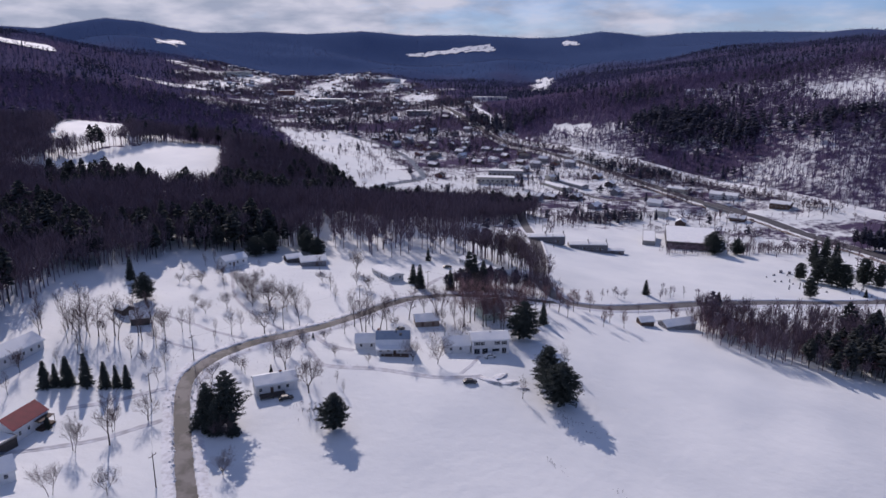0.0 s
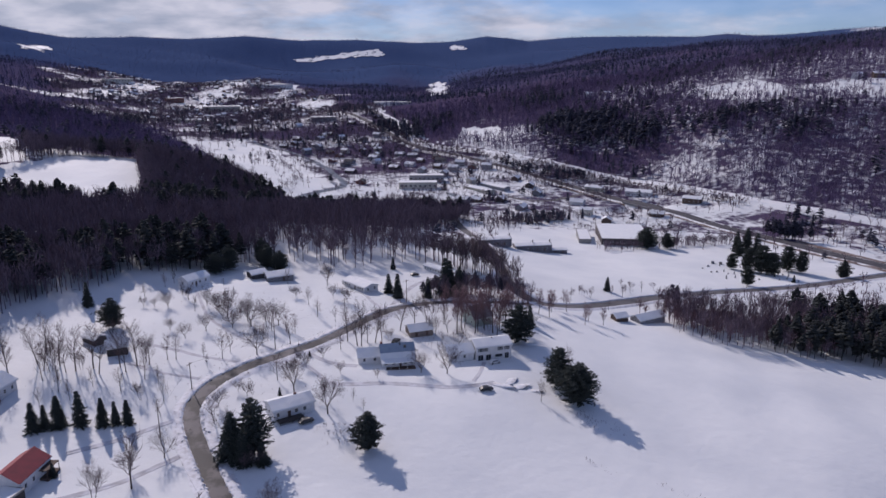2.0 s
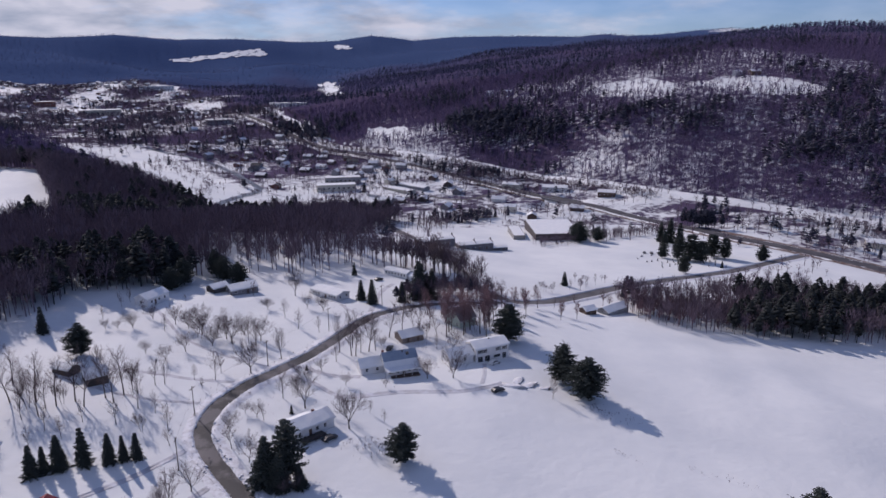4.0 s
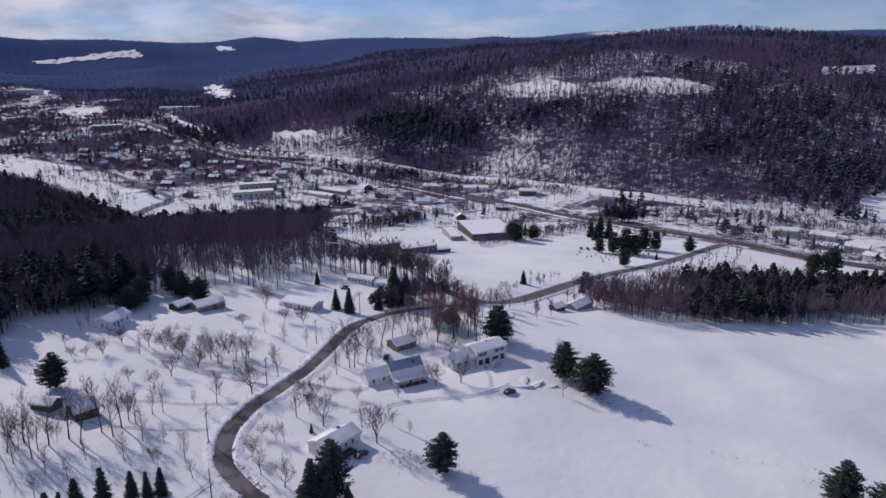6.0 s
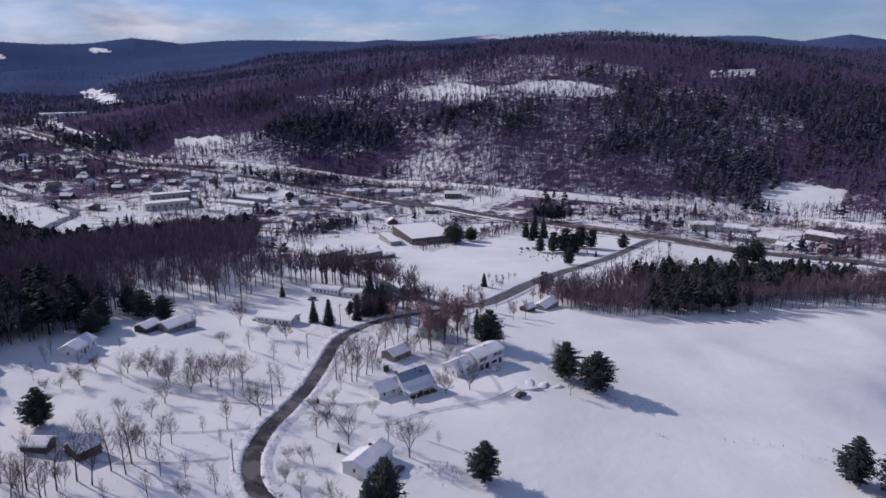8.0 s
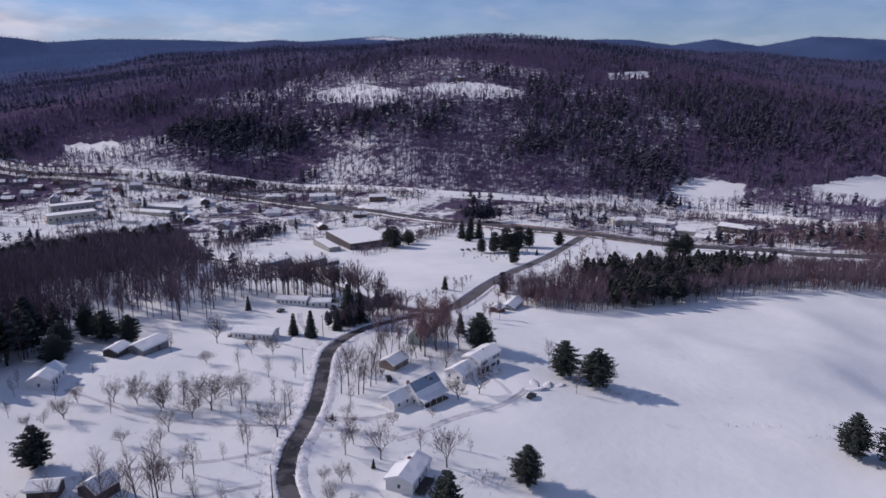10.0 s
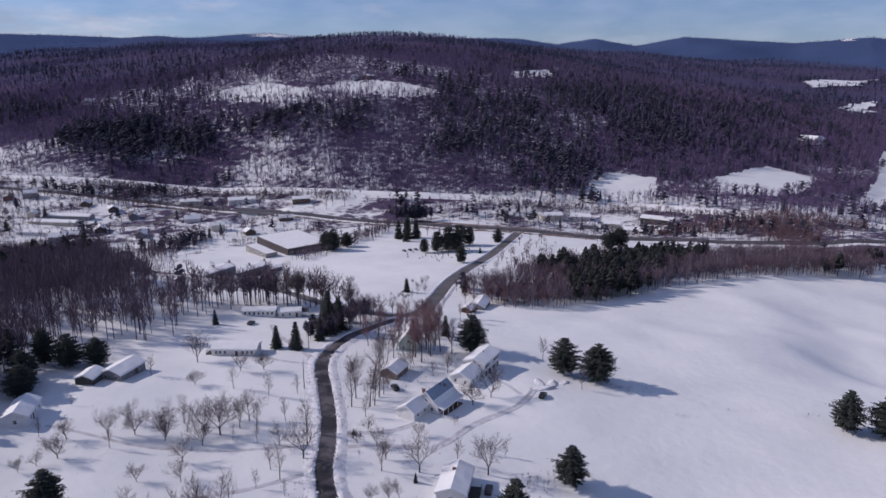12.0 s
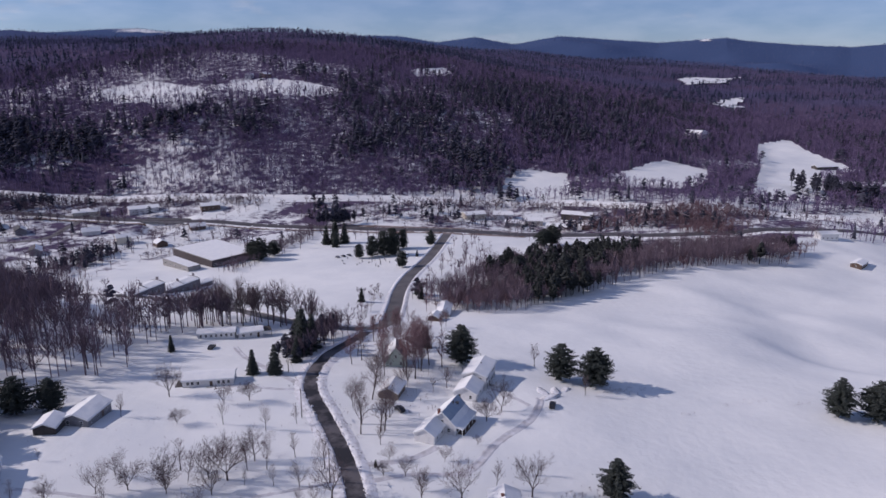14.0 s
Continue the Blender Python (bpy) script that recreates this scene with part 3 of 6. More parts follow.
def snowfield(poly, step, label):
    """An open field of snow on a distant slope, with a ragged edge against the woods."""
    xs, ys = np.arange(min(p[0] for p in poly) - 60, max(p[0] for p in poly) + 60, step), np.arange(min(p[1] for p in poly) - 60, max(p[1] for p in poly) + 60, step)
    x, y = np.meshgrid(xs, ys)
    mid_x, mid_y = (x[:-1, :-1] + step / 2), (y[:-1, :-1] + step / 2)
    jit = 5 + 0.0032 * np.hypot(mid_x, mid_y)
    ok = inside(poly, mid_x + (wave(mid_x, mid_y, 175, 25) + 0.7 * wave(mid_x, mid_y, 47, 27)) * jit, mid_y + (wave(mid_x, mid_y, 150, 26) + 0.7 * wave(mid_x, mid_y, 41, 28)) * jit)
    ok &= wave(mid_x, mid_y, 58, 29) + wave(mid_x, mid_y, 23, 30) * 0.6 < 0.72
    n = np.arange(x.size).reshape(x.shape)
    q = np.stack([n[:-1, :-1], n[:-1, 1:], n[1:, 1:], n[1:, :-1]], -1)[ok]
    used, back = np.unique(q, return_inverse=True)
    verts = np.stack([x, y, land_height(x, y) + 2.5], -1).reshape(-1, 3)[used]
    return tagged(new("snowfield", mesh_of("snowfield", verts, back.reshape(-1, 4), M_SNOW, True)), label, "snowfield", kind="structure")


for poly in DISTANT:
    snowfield(poly, 9.0, "open field of clean snow on a distant wooded slope")


# ---- roads ----
def along(points, step):
    """Evenly spaced places on a smooth line through the points."""
    p = [Vector((*q, 0)) for q in points]
    out = []
    for i in range(len(p) - 1):
        a, b, c, d = p[max(i - 1, 0)], p[i], p[i + 1], p[min(i + 2, len(p) - 1)]
        n = max(2, int((c - b).length / 2))
        for k in range(n):
            s = k / n
            out.append(0.5 * (2 * b + (c - a) * s + (2 * a - 5 * b + 4 * c - d) * s * s + (3 * b - a - 3 * c + d) * s**3))
    out.append(p[-1])
    even, left = [out[0]], step
    for a, b in zip(out, out[1:]):
        seg = (b - a).length
        while seg >= left:
            a = a + (b - a).normalized() * left
            even.append(a)
            seg, left = (b - a).length, step
        left -= seg
    return even


def strip(name, points, offsets, material, step=2.0, wobble=0.0, level=None):
    """A band along a line; offsets are pairs of distance across and height over the ground."""
    line = along(points, step)
    verts, faces = [], []
    k = len(offsets)
    rng = random.Random(len(points) * 7 + k)
    for i, q in enumerate(line):
        d = (line[min(i + 1, len(line) - 1)] - line[max(i - 1, 0)]).normalized()
        nx, ny = d.y, -d.x
        mid = high(q.x, q.y) if level is None else level(q.x, q.y)
        for across, up in offsets:
            a = across + rng.uniform(-wobble, wobble)
            x, y = q.x + nx * a, q.y + ny * a
            z = mid * 0.5 + high(x, y) * 0.5 if level is None else mid
            if up <= -0.5 or level is None:
                z = max(z, high(x, y)) if up > 0 else high(x, y)
            verts.append((x, y, z + up + (rng.uniform(-wobble, wobble) * 0.6 if up > 0.3 else 0)))
    for i in range(len(line) - 1):
        for j in range(k - 1):
            a = i * k + j
            faces.append((a, a + k, a + k + 1, a + 1))
    return new(name, mesh_of(name, verts, faces, material, True))


LANE = [(30, -140), (2, -60), (-22, 40), (-52, 120), (-66, 150), (-79, 182), (-84, 197), (-84.5, 207), (-80, 219), (-71, 230), (-60, 239.5), (-48, 251), (-35, 265.5), (-22, 280), (-8, 289), (10, 295), (30, 298), (50, 301)]
VALLEY_ROAD = [(62, 700), (56, 560), (54, 480), (50, 400), (45, 356), (44, 330), (49, 306), (62, 301), (93, 314), (129, 331), (168, 346), (203, 356), (254, 370), (306, 386), (312, 388)]
HIGHWAY = [(470, 60), (420, 130), (380, 205), (356, 270), (336, 330), (318, 392), (306, 443), (288, 512), (266, 590), (236, 669), (205, 750), (168, 830), (116, 942), (70, 1060), (20, 1250), (-60, 1500), (-200, 1800)]
LOOP = [(222, 708), (207, 701), (190, 694), (168, 682), (148, 688), (134, 706), (127, 722)]
RAIL = [(520, 60), (499, 143), (470, 228), (474, 335), (430, 439), (372, 540), (354, 568), (318, 650), (276, 752), (206, 852), (146, 945), (82, 1080), (50, 1300), (0, 1500)]
tagged(strip("road", LANE, [(-2.55, 0.10), (-1.3, 0.17), (0, 0.2), (1.3, 0.17), (2.55, 0.10)], M_LANE, 2.0, 0.22), "narrow salted asphalt lane, damp, patchy with painted shade, curving between snowbanks", "road", kind="structure")
tagged(strip("road", VALLEY_ROAD, [(-3.6, 0.12), (-1.5, 0.2), (0, 0.24), (1.5, 0.2), (3.6, 0.12)], M_ROAD, 3.0, 0.25), "dark ploughed asphalt road between snowy verges", "road", kind="structure")
tagged(strip("highway", HIGHWAY, [(-6.2, 1.35), (-5.2, 1.42), (0, 1.5), (5.2, 1.42), (6.2, 1.35)], M_ROAD_DRY, 5.0, 0.15, level=lambda x, y: float(bare_ground(x, y))), "wide grey asphalt highway on a low bank", "road", kind="structure")
tagged(strip("embankment", HIGHWAY, [(-11, -0.7), (-7.0, 1.15), (-5.2, 1.25), (5.2, 1.25), (7.0, 1.15), (11, -0.7)], M_SNOW, 5.0, 0.3, level=lambda x, y: float(bare_ground(x, y))), "low snow-covered bank that carries the highway", "embankment", kind="structure")
tagged(strip("railway_bank", RAIL, [(-9, -0.8), (-4.5, 2.2), (-3.0, 2.3), (3.0, 2.3), (4.5, 2.2), (9, -0.8)], M_SNOW, 5.0, 0.2), "long straight snow-covered railway bank", "railway", kind="structure")
tagged(strip("verge", [(352, 262), (337, 330), (320, 390), (308, 440), (296, 482)], [(8.2, 0.5), (10, 0.9), (13, 0.7), (16, 0.1)], M_GRASS, 3.0, 0.5), "brown grassy bank bare of snow beside the highway", "verge", kind="structure")
tagged(strip("verge", [(340, 330), (322, 392), (309, 443), (292, 512), (270, 590), (240, 669), (208, 750)], [(-14, 0.15), (-12, 0.6), (-10.5, 0.8), (-8.4, 0.6)], M_GRASS, 3.0, 0.6), "brown weedy verge with snow patches beside the highway", "verge", kind="structure")
for side in (-1, 1):
    s = side
    tagged(strip("snowbank", LANE, [(s * 2.25, 0.04), (s * 2.6, 0.24), (s * 3.1, 0.42), (s * 4.0, 0.28), (s * 5.8, -0.06)][::s], M_BANK, 0.9, 0.27), "lumpy ploughed snowbank beside the lane", "snowbank", kind="structure")
    tagged(strip("snowbank", VALLEY_ROAD, [(s * 3.4, 0.04), (s * 3.9, 0.5), (s * 4.6, 0.6), (s * 6.2, -0.05)][::s], M_BANK, 3.0, 0.16), "ploughed snowbank beside the dark valley road", "snowbank", kind="structure")


def snow_clods(line, reach, count, seed):
    """Broken lumps of ploughed snow strewn along both edges of a road."""
    rng = random.Random(seed)
    points = along(line, 1.0)
    verts, faces = [], []
    for i in range(count):
        k = rng.randrange(1, len(points) - 1)
        d = (points[k + 1] - points[k - 1]).normalized()
        off = rng.choice((-1, 1)) * (reach + abs(rng.gauss(0, 0.55)))
        x, y = points[k].x + d.y * off + rng.uniform(-0.5, 0.5) * d.x, points[k].y - d.x * off + rng.uniform(-0.5, 0.5) * d.y
        size = rng.uniform(0.14, 0.34) if rng.random() < 0.8 else rng.uniform(0.34, 0.62)
        z = high(x, y) + (0.12 if abs(off) < 2.5 else 0.3)
        turn = rng.uniform(0, 6.28)
        m = len(verts)
        for ring, (wide, up) in enumerate(((1.0, -0.25), (0.8, 0.35))):
            for j in range(5):
                t = turn + j * 1.2566 + ring * 0.5
                q = size * wide * rng.uniform(0.7, 1.2)
                verts.append((x + math.cos(t) * q, y + math.sin(t) * q, z + size * (up + rng.uniform(-0.12, 0.12))))
        verts.append((x + rng.uniform(-0.2, 0.2) * size, y + rng.uniform(-0.2, 0.2) * size, z + size * rng.uniform(0.5, 0.8)))
        for j in range(5):
            n = (j + 1) % 5
            faces.extend(((m + j, m + n, m + 5 + n), (m + j, m + 5 + n, m + 5 + j), (m + 5 + j, m + 5 + n, m + 10)))
    return new("snow_clods", mesh_of("snow_clods", verts, faces, M_BANK))


tagged(snow_clods(LANE[4:], 2.35, 900, 91), "broken lumps of ploughed snow along the lane's edges", "snow", kind="stuff")
FOOTPATHS = [("wheel tracks curving to the cape house", [(-60, 236), (-51, 227), (-47, 219), (-43, 214)], 0.9),
                             ("trodden footpath between the two white houses", [(9, 228), (6, 220), (2, 212)], 0.5),
                             ("trodden footpath from the lane to the long ranch house", [(-22, 281), (-27, 292), (-30, 303), (-35, 308)], 0.7),
                             ("faint footpath over the orchard snow to the wood's edge", [(-63, 242), (-78, 256), (-92, 276), (-100, 298), (-104, 309)], 0.45),
                             ("trodden footpath below the small dark barn", [(-86, 221), (-98, 226), (-112, 234), (-116, 238)], 0.5)]
for label, points, width in FOOTPATHS + [("snowy driveway with wheel tracks from the lane to the white house", [(-46, 215), (-38, 213.5), (-24, 213), (-9, 209.5), (4, 210), (10, 212)], 1.6),
                             ("snowy driveway to the cape house garage", [(-52, 240), (-44, 231), (-35, 227)], 1.4),
                             ("narrow trodden drive across the snow", [(-78, 205), (-90, 196), (-102, 187), (-113, 181)], 1.1),
                             ("narrow ploughed drive to the red-roofed barn", [(-79, 183), (-86, 176), (-97, 167), (-110, 161), (-122, 157)], 1.1),
                             ("trodden path over the snow of the orchard", [(-73, 232), (-88, 238), (-102, 246), (-118, 252), (-132, 254)], 0.8),
                             ("short snowy drive to the houses at the wood's edge", [(-20, 285), (-13, 305), (-6, 322), (2, 334)], 1.3)]:
    w = width * 0.55
    tagged(strip("driveway", points, [(-w - 0.45, 0.0), (-w - 0.2, 0.07), (-w + 0.2, 0.07), (-w + 0.35, 0.03), (w - 0.35, 0.03), (w - 0.2, 0.07), (w + 0.2, 0.07), (w + 0.45, 0.0)], M_TRACK, 1.2, 0.12), label, "driveway", kind="structure")
tagged(strip("street", [(-368, 1804), (-392, 1930), (-412, 2050), (-432, 2160)], [(-8, 0.4), (-4, 0.6), (4, 0.6), (8, 0.4)], M_SNOW, 8.0, 0.3), "broad snow-covered street climbing through the distant town", "street", kind="structure")
tagged(strip("road", LOOP, [(-3.0, 0.12), (0, 0.24), (3.0, 0.12)], M_ROAD, 3.0, 0.25), "dark ploughed side road curving away from the highway", "road", kind="structure")
RIVER = [(60, 610), (20, 660), (-30, 668), (-78, 655), (-62, 706), (-38, 770), (-44, 832), (-66, 950), (-104, 1036), (-174, 1122)]
tagged(strip("water", RIVER, [(-4.2, 0.15), (-1.5, 0.2), (1.5, 0.2), (4.2, 0.15)], M_ICE, 5.0, 0.9), "half-frozen dark river winding through snow", "river", kind="structure")
CLEAR = [q for line in (HIGHWAY, RAIL, RIVER, VALLEY_ROAD, LOOP) for q in along(line, 12.0)]


# ---- trees ----
def limb(verts, faces, a, b, r0, r1, sides):
    """A tapered stick from a to b."""
    d = (b - a).normalized()
    u = d.orthogonal().normalized()
    v = d.cross(u)
    n = len(verts)
    for c, r in ((a, r0), (b, r1)):
        for i in range(sides):
            k = 2 * math.pi * i / sides
            verts.append(c + (u * math.cos(k) + v * math.sin(k)) * r)
    for i in range(sides):
        j = (i + 1) % sides
        faces.append((n + i, n + j, n + sides + j)), faces.append((n + i, n + sides + j, n + sides + i))


def bare_shape(seed, height, wide, stems, levels, twigs):
    """Trunk and crown of a leafless tree: two lists of (places, triangles)."""
    rng = random.Random(seed)
    tv, tf, cv, cf = [], [], [], []

    def grow(a, d, length, r, level):
        bend = Vector((rng.uniform(-1, 1), rng.uniform(-1, 1), rng.uniform(0.1, 0.7))) * (0.12 if level == 0 else 0.3)
        b = a + d * length * 0.5
        d2 = (d + bend).normalized()
        c = b + d2 * length * 0.5
        vs, fs = (tv, tf) if level == 0 else (cv, cf)
        sides = 6 if level == 0 else 4 if level == 1 else 3
        limb(vs, fs, a, b, r, r * 0.8, sides), limb(vs, fs, b, c, r * 0.8, r * 0.55, sides)
        if level >= levels:
            for k in range(twigs):
                p = a + (c - a) * rng.uniform(0.1, 1.0)
                q = (d2 + Vector((rng.gauss(0, 0.7), rng.gauss(0, 0.7), rng.uniform(-0.25, 0.65)))).normalized()
                m = len(cv)
                side = q.orthogonal().normalized() * 0.014
                up = q.cross(side).normalized() * 0.014
                cv.extend((p - side, p + side, p + up, p + q * length * rng.uniform(0.55, 1.1)))
                cf.extend(((m, m + 1, m + 3), (m + 1, m + 2, m + 3), (m + 2, m, m + 3)))
            return
        count = rng.choice((5, 6, 6, 7)) if level == 0 else rng.choice((3, 4, 4))
        turn = rng.uniform(0, 6.28)
        for k in range(count):
            s = (0.45 if level == 0 else 0.3) + (0.55 if level == 0 else 0.7) * (k + rng.random()) / count
            p = b + (c - b) * (s - 0.5) * 2 if s > 0.5 else a + (b - a) * s * 2
            turn += 2.4 + rng.uniform(-0.5, 0.5)
            u = d2.orthogonal().normalized()
            out = (u * math.cos(turn) + d2.cross(u) * math.sin(turn)).normalized()
            lean = wide * rng.uniform(0.75, 1.3)
            grow(p, (d2 + out * lean + Vector((0, 0, 0.12))).normalized(), length * rng.uniform(0.52, 0.74), max(0.018, r * 0.46), level + 1)
        grow(c, d2, length * 0.66, max(0.020, r * 0.55), level + 1)

    def leader(a, d, tall):
        """A straight-stemmed tree: one stem to the top, and rising branches all along it."""
        r, p = tall * 0.0155, a
        knots = [a]
        for k in range(6):
            d = (d + Vector((rng.uniform(-1, 1), rng.uniform(-1, 1), 0.4)) * 0.07).normalized()
            q = p + d * tall * 0.155
            limb(tv, tf, p, q, r * (1 - k * 0.15), r * (0.87 - k * 0.15), 5)
            knots.append(q)
            p = q
        turn = rng.uniform(0, 6.28)
        count = rng.randint(13, 18)
        for k in range(count):
            s = 0.26 + 0.74 * (k + rng.random()) / count
            i = min(5, int(s * 6))
            b = knots[i] + (knots[i + 1] - knots[i]) * (s * 6 - i)
            turn += 2.4 + rng.uniform(-0.6, 0.6)
            out = Vector((math.cos(turn), math.sin(turn), 0))
            grow(b, (out * wide * rng.uniform(0.8, 1.3) + Vector((0, 0, 1.0))).normalized(), tall * rng.uniform(0.20, 0.32) * (1.12 - 0.62 * s), max(0.03, r * 0.42 * (1.1 - 0.6 * s)), 2)

    if stems == 0:
        leader(Vector((0, 0, -0.4)), Vector((rng.uniform(-0.05, 0.05), rng.uniform(-0.05, 0.05), 1)).normalized(), height)
    for s in range(stems):
        k = 2 * math.pi * (s + rng.random() * 0.6) / stems
        off = Vector((math.cos(k), math.sin(k), 0)) * (0.5 if stems > 1 else 0)
        up = (Vector((0, 0, 1)) + off * (0.34 if stems > 1 else 0.0) + Vector((rng.uniform(-0.06, 0.06), rng.uniform(-0.06, 0.06), 0))).normalized()
        grow(off - Vector((0, 0, 0.4)), up, height * (0.44 if stems == 1 else 0.5), height * (0.0145 if stems == 1 else 0.0105), 0)
    top = max(v.z for v in cv)
    fit = height / top
    return [v * fit for v in tv], tf, [v * fit for v in cv], cf


def vase_shape(seed, height):
    """A broad leafless tree: a short trunk, rising limbs that fork and fork again, and a fan of fine twigs."""
    rng = random.Random(seed)
    tv, tf, cv, cf = [], [], [], []
    bole = height * rng.uniform(0.14, 0.24)
    thick = height * 0.019
    lean = Vector((rng.uniform(-0.08, 0.08), rng.uniform(-0.08, 0.08), 1)).normalized()
    fork = lean * bole
    limb(tv, tf, Vector((0, 0, -0.4)), fork, thick, thick * 0.75, 6)

    def branch(a, d, length, r, level):
        p, steps = a, 3 if level < 2 else 2
        knots = [a]
        for k in range(steps):
            d = (d + Vector((rng.gauss(0, 0.13), rng.gauss(0, 0.13), 0.10))).normalized()
            q = p + d * length / steps
            limb(cv if level else tv, cf if level else tf, p, q, r * (1 - 0.5 * k / steps), r * (1 - 0.5 * (k + 1) / steps), 4 if level < 2 else 3)
            knots.append(q)
            p = q
        if level == 3:
            for k in range(4):
                b = knots[0] + (knots[-1] - knots[0]) * rng.uniform(0.2, 1.0)
                e = (d + Vector((rng.gauss(0, 0.55), rng.gauss(0, 0.55), rng.uniform(-0.15, 0.5)))).normalized()
                m = len(cv)
                side = e.orthogonal().normalized() * 0.013
                cv.extend((b - side, b + side, b + e * length * rng.uniform(0.6, 1.15)))
                cf.append((m, m + 1, m + 2))
            return
        turn = rng.uniform(0, 6.28)
        count = (4, 4, 3)[level]
        for k in range(count):
            s = 0.28 + 0.72 * (k + rng.random()) / count
            i = min(steps - 1, int(s * steps))
            b = knots[i] + (knots[i + 1] - knots[i]) * (s * steps - i)
            turn += 2.2 + rng.uniform(-0.5, 0.5)
            u = d.orthogonal().normalized()
            out = u * math.cos(turn) + d.cross(u) * math.sin(turn)
            branch(b, (d + out * rng.uniform(0.55, 1.15)).normalized(), length * rng.uniform(0.5, 0.72), max(0.015, r * 0.47), level + 1)
        branch(p, d, length * 0.6, max(0.015, r * 0.47), level + 1)

    limbs = rng.randint(4, 6)
    turn = rng.uniform(0, 6.28)
    for k in range(limbs):
        turn += 2 * math.pi / limbs + rng.uniform(-0.4, 0.4)
        out = Vector((math.cos(turn), math.sin(turn), 0)) * rng.uniform(0.35, 1.05)
        branch(fork - lean * bole * rng.uniform(0, 0.25), (lean + out).normalized(), height * rng.uniform(0.30, 0.42), thick * 0.5, 0)
    fit = height / max(v.z for v in cv)
    return [v * fit for v in tv], tf, [v * fit for v in cv], cf


def tree_root(name, label, category, group=""):
    return tagged(new(name), label, category, group)


def bare_tree(seed, height, wide, stems, levels, twigs, material, label):
    tv, tf, cv, cf = vase_shape(seed, height) if stems < 0 else bare_shape(seed, height, wide, stems, levels, twigs)
    root = tree_root("bare_tree", label, "tree", "bare trees")
    for name, vs, fs, m in (("trunk", tv, tf, M_BARK), ("crown", cv, cf, material)):
        new(name, mesh_of(name, [tuple(v) for v in vs], fs, m)).parent = root
    return root


def pine_shape(seed, height, radius, spire):
    """An evergreen of layered boughs, each a spray of needle tufts. spire: 1 for a narrow spruce, 0 for a broad pine."""
    rng = random.Random(seed)
    tv, tf, cv, cf = [], [], [], []
    limb(tv, tf, Vector((0, 0, -0.4)), Vector((0, 0, height * 0.55)), height * 0.024, height * 0.014, 7)
    limb(tv, tf, Vector((0, 0, height * 0.55)), Vector((0, 0, height * 0.97)), height * 0.014, height * 0.004, 6)
    low = 0.04 if spire > 0.5 else 0.09
    tiers = int(height * (1.9 if spire > 0.5 else 1.35))
    lop = [1 + 0.22 * math.sin(rng.uniform(0, 6.28)) for k in range(4)]
    for k in range(tiers):
        s = (k + rng.random() * 0.5) / tiers
        z = height * (low + (0.985 - low) * s)
        if spire < 0:
            reach = (radius * math.sqrt(max(0.02, 1 - ((s - 0.36) / 0.65) ** 2)) + 0.1) * rng.uniform(0.9, 1.06)
        elif spire > 0.5:
            reach = (radius * (1 - s) ** 0.85 + 0.2) * rng.uniform(0.85, 1.1)
        else:
            reach = (radius * (0.76 + 0.8 * s if s < 0.3 else 1 - ((s - 0.3) / 0.72) ** 1.75) + 0.22) * rng.uniform(0.74, 1.12)
        n = max(5, int(6 + reach * 1.9))
        turn = rng.uniform(0, 6.28)
        for i in range(n):
            a = turn + 2 * math.pi * i / n + rng.uniform(-0.3, 0.3)
            r = reach * rng.uniform(0.76, 1.10) * (1 + (lop[int(a / 1.571) % 4] - 1) * 0.6)
            out = Vector((math.cos(a), math.sin(a), 0))
            lift = (-0.26 if spire > 0.5 else 0.10) + rng.uniform(-0.12, 0.12)
            root = Vector((0, 0, z))
            tip = root + out * r + Vector((0, 0, r * lift))
            limb(tv, tf, root, root + (tip - root) * 0.8, 0.05, 0.02, 3)
            tufts = max(12, int(11 + r * 15))
            for j in range(tufts):
                f = 0.18 + 0.86 * (j + rng.random()) / tufts
                p = root + (tip - root) * f + Vector((rng.gauss(0, 0.15), rng.gauss(0, 0.15), rng.gauss(0, 0.075))) * (0.4 + r * 0.38)
                size = rng.uniform(0.17, 0.33) * (0.75 + 0.05 * height) * (1.15 - 0.3 * f)
                side = Vector((-out.y, out.x, 0))
                d1 = (out * rng.uniform(0.5, 1.0) + side * rng.uniform(-0.8, 0.8) + Vector((0, 0, rng.uniform(-0.3, 0.35)))).normalized() * size
                d2 = (side * rng.choice((-1, 1)) + out * rng.uniform(-0.4, 0.4) + Vector((0, 0, rng.uniform(-0.3, 0.3)))).normalized() * size * 0.5
                up = Vector((0, 0, size * 0.26))
                m = len(cv)
                cv.extend((p - d1 * 0.7, p + d2, p + d1, p - d2, p + up, p - up))
                cf.extend(((m, m + 1, m + 4), (m + 1, m + 2, m + 4), (m + 2, m + 3, m + 4), (m + 3, m, m + 4),
                           (m + 1, m, m + 5), (m + 2, m + 1, m + 5), (m + 3, m + 2, m + 5), (m, m + 3, m + 5)))
    return tv, tf, cv, cf


def evergreen(seed, height, radius, spire, name, label, group):
    tv, tf, cv, cf = pine_shape(seed, height, radius, spire)
    root = tree_root(name, label, "tree", group)
    new("trunk", mesh_of("trunk", [tuple(v) for v in tv], tf, M_BARK)).parent = root
    new("crown", mesh_of("crown", [tuple(v) for v in cv], cf, M_NEEDLE)).parent = root
    return root


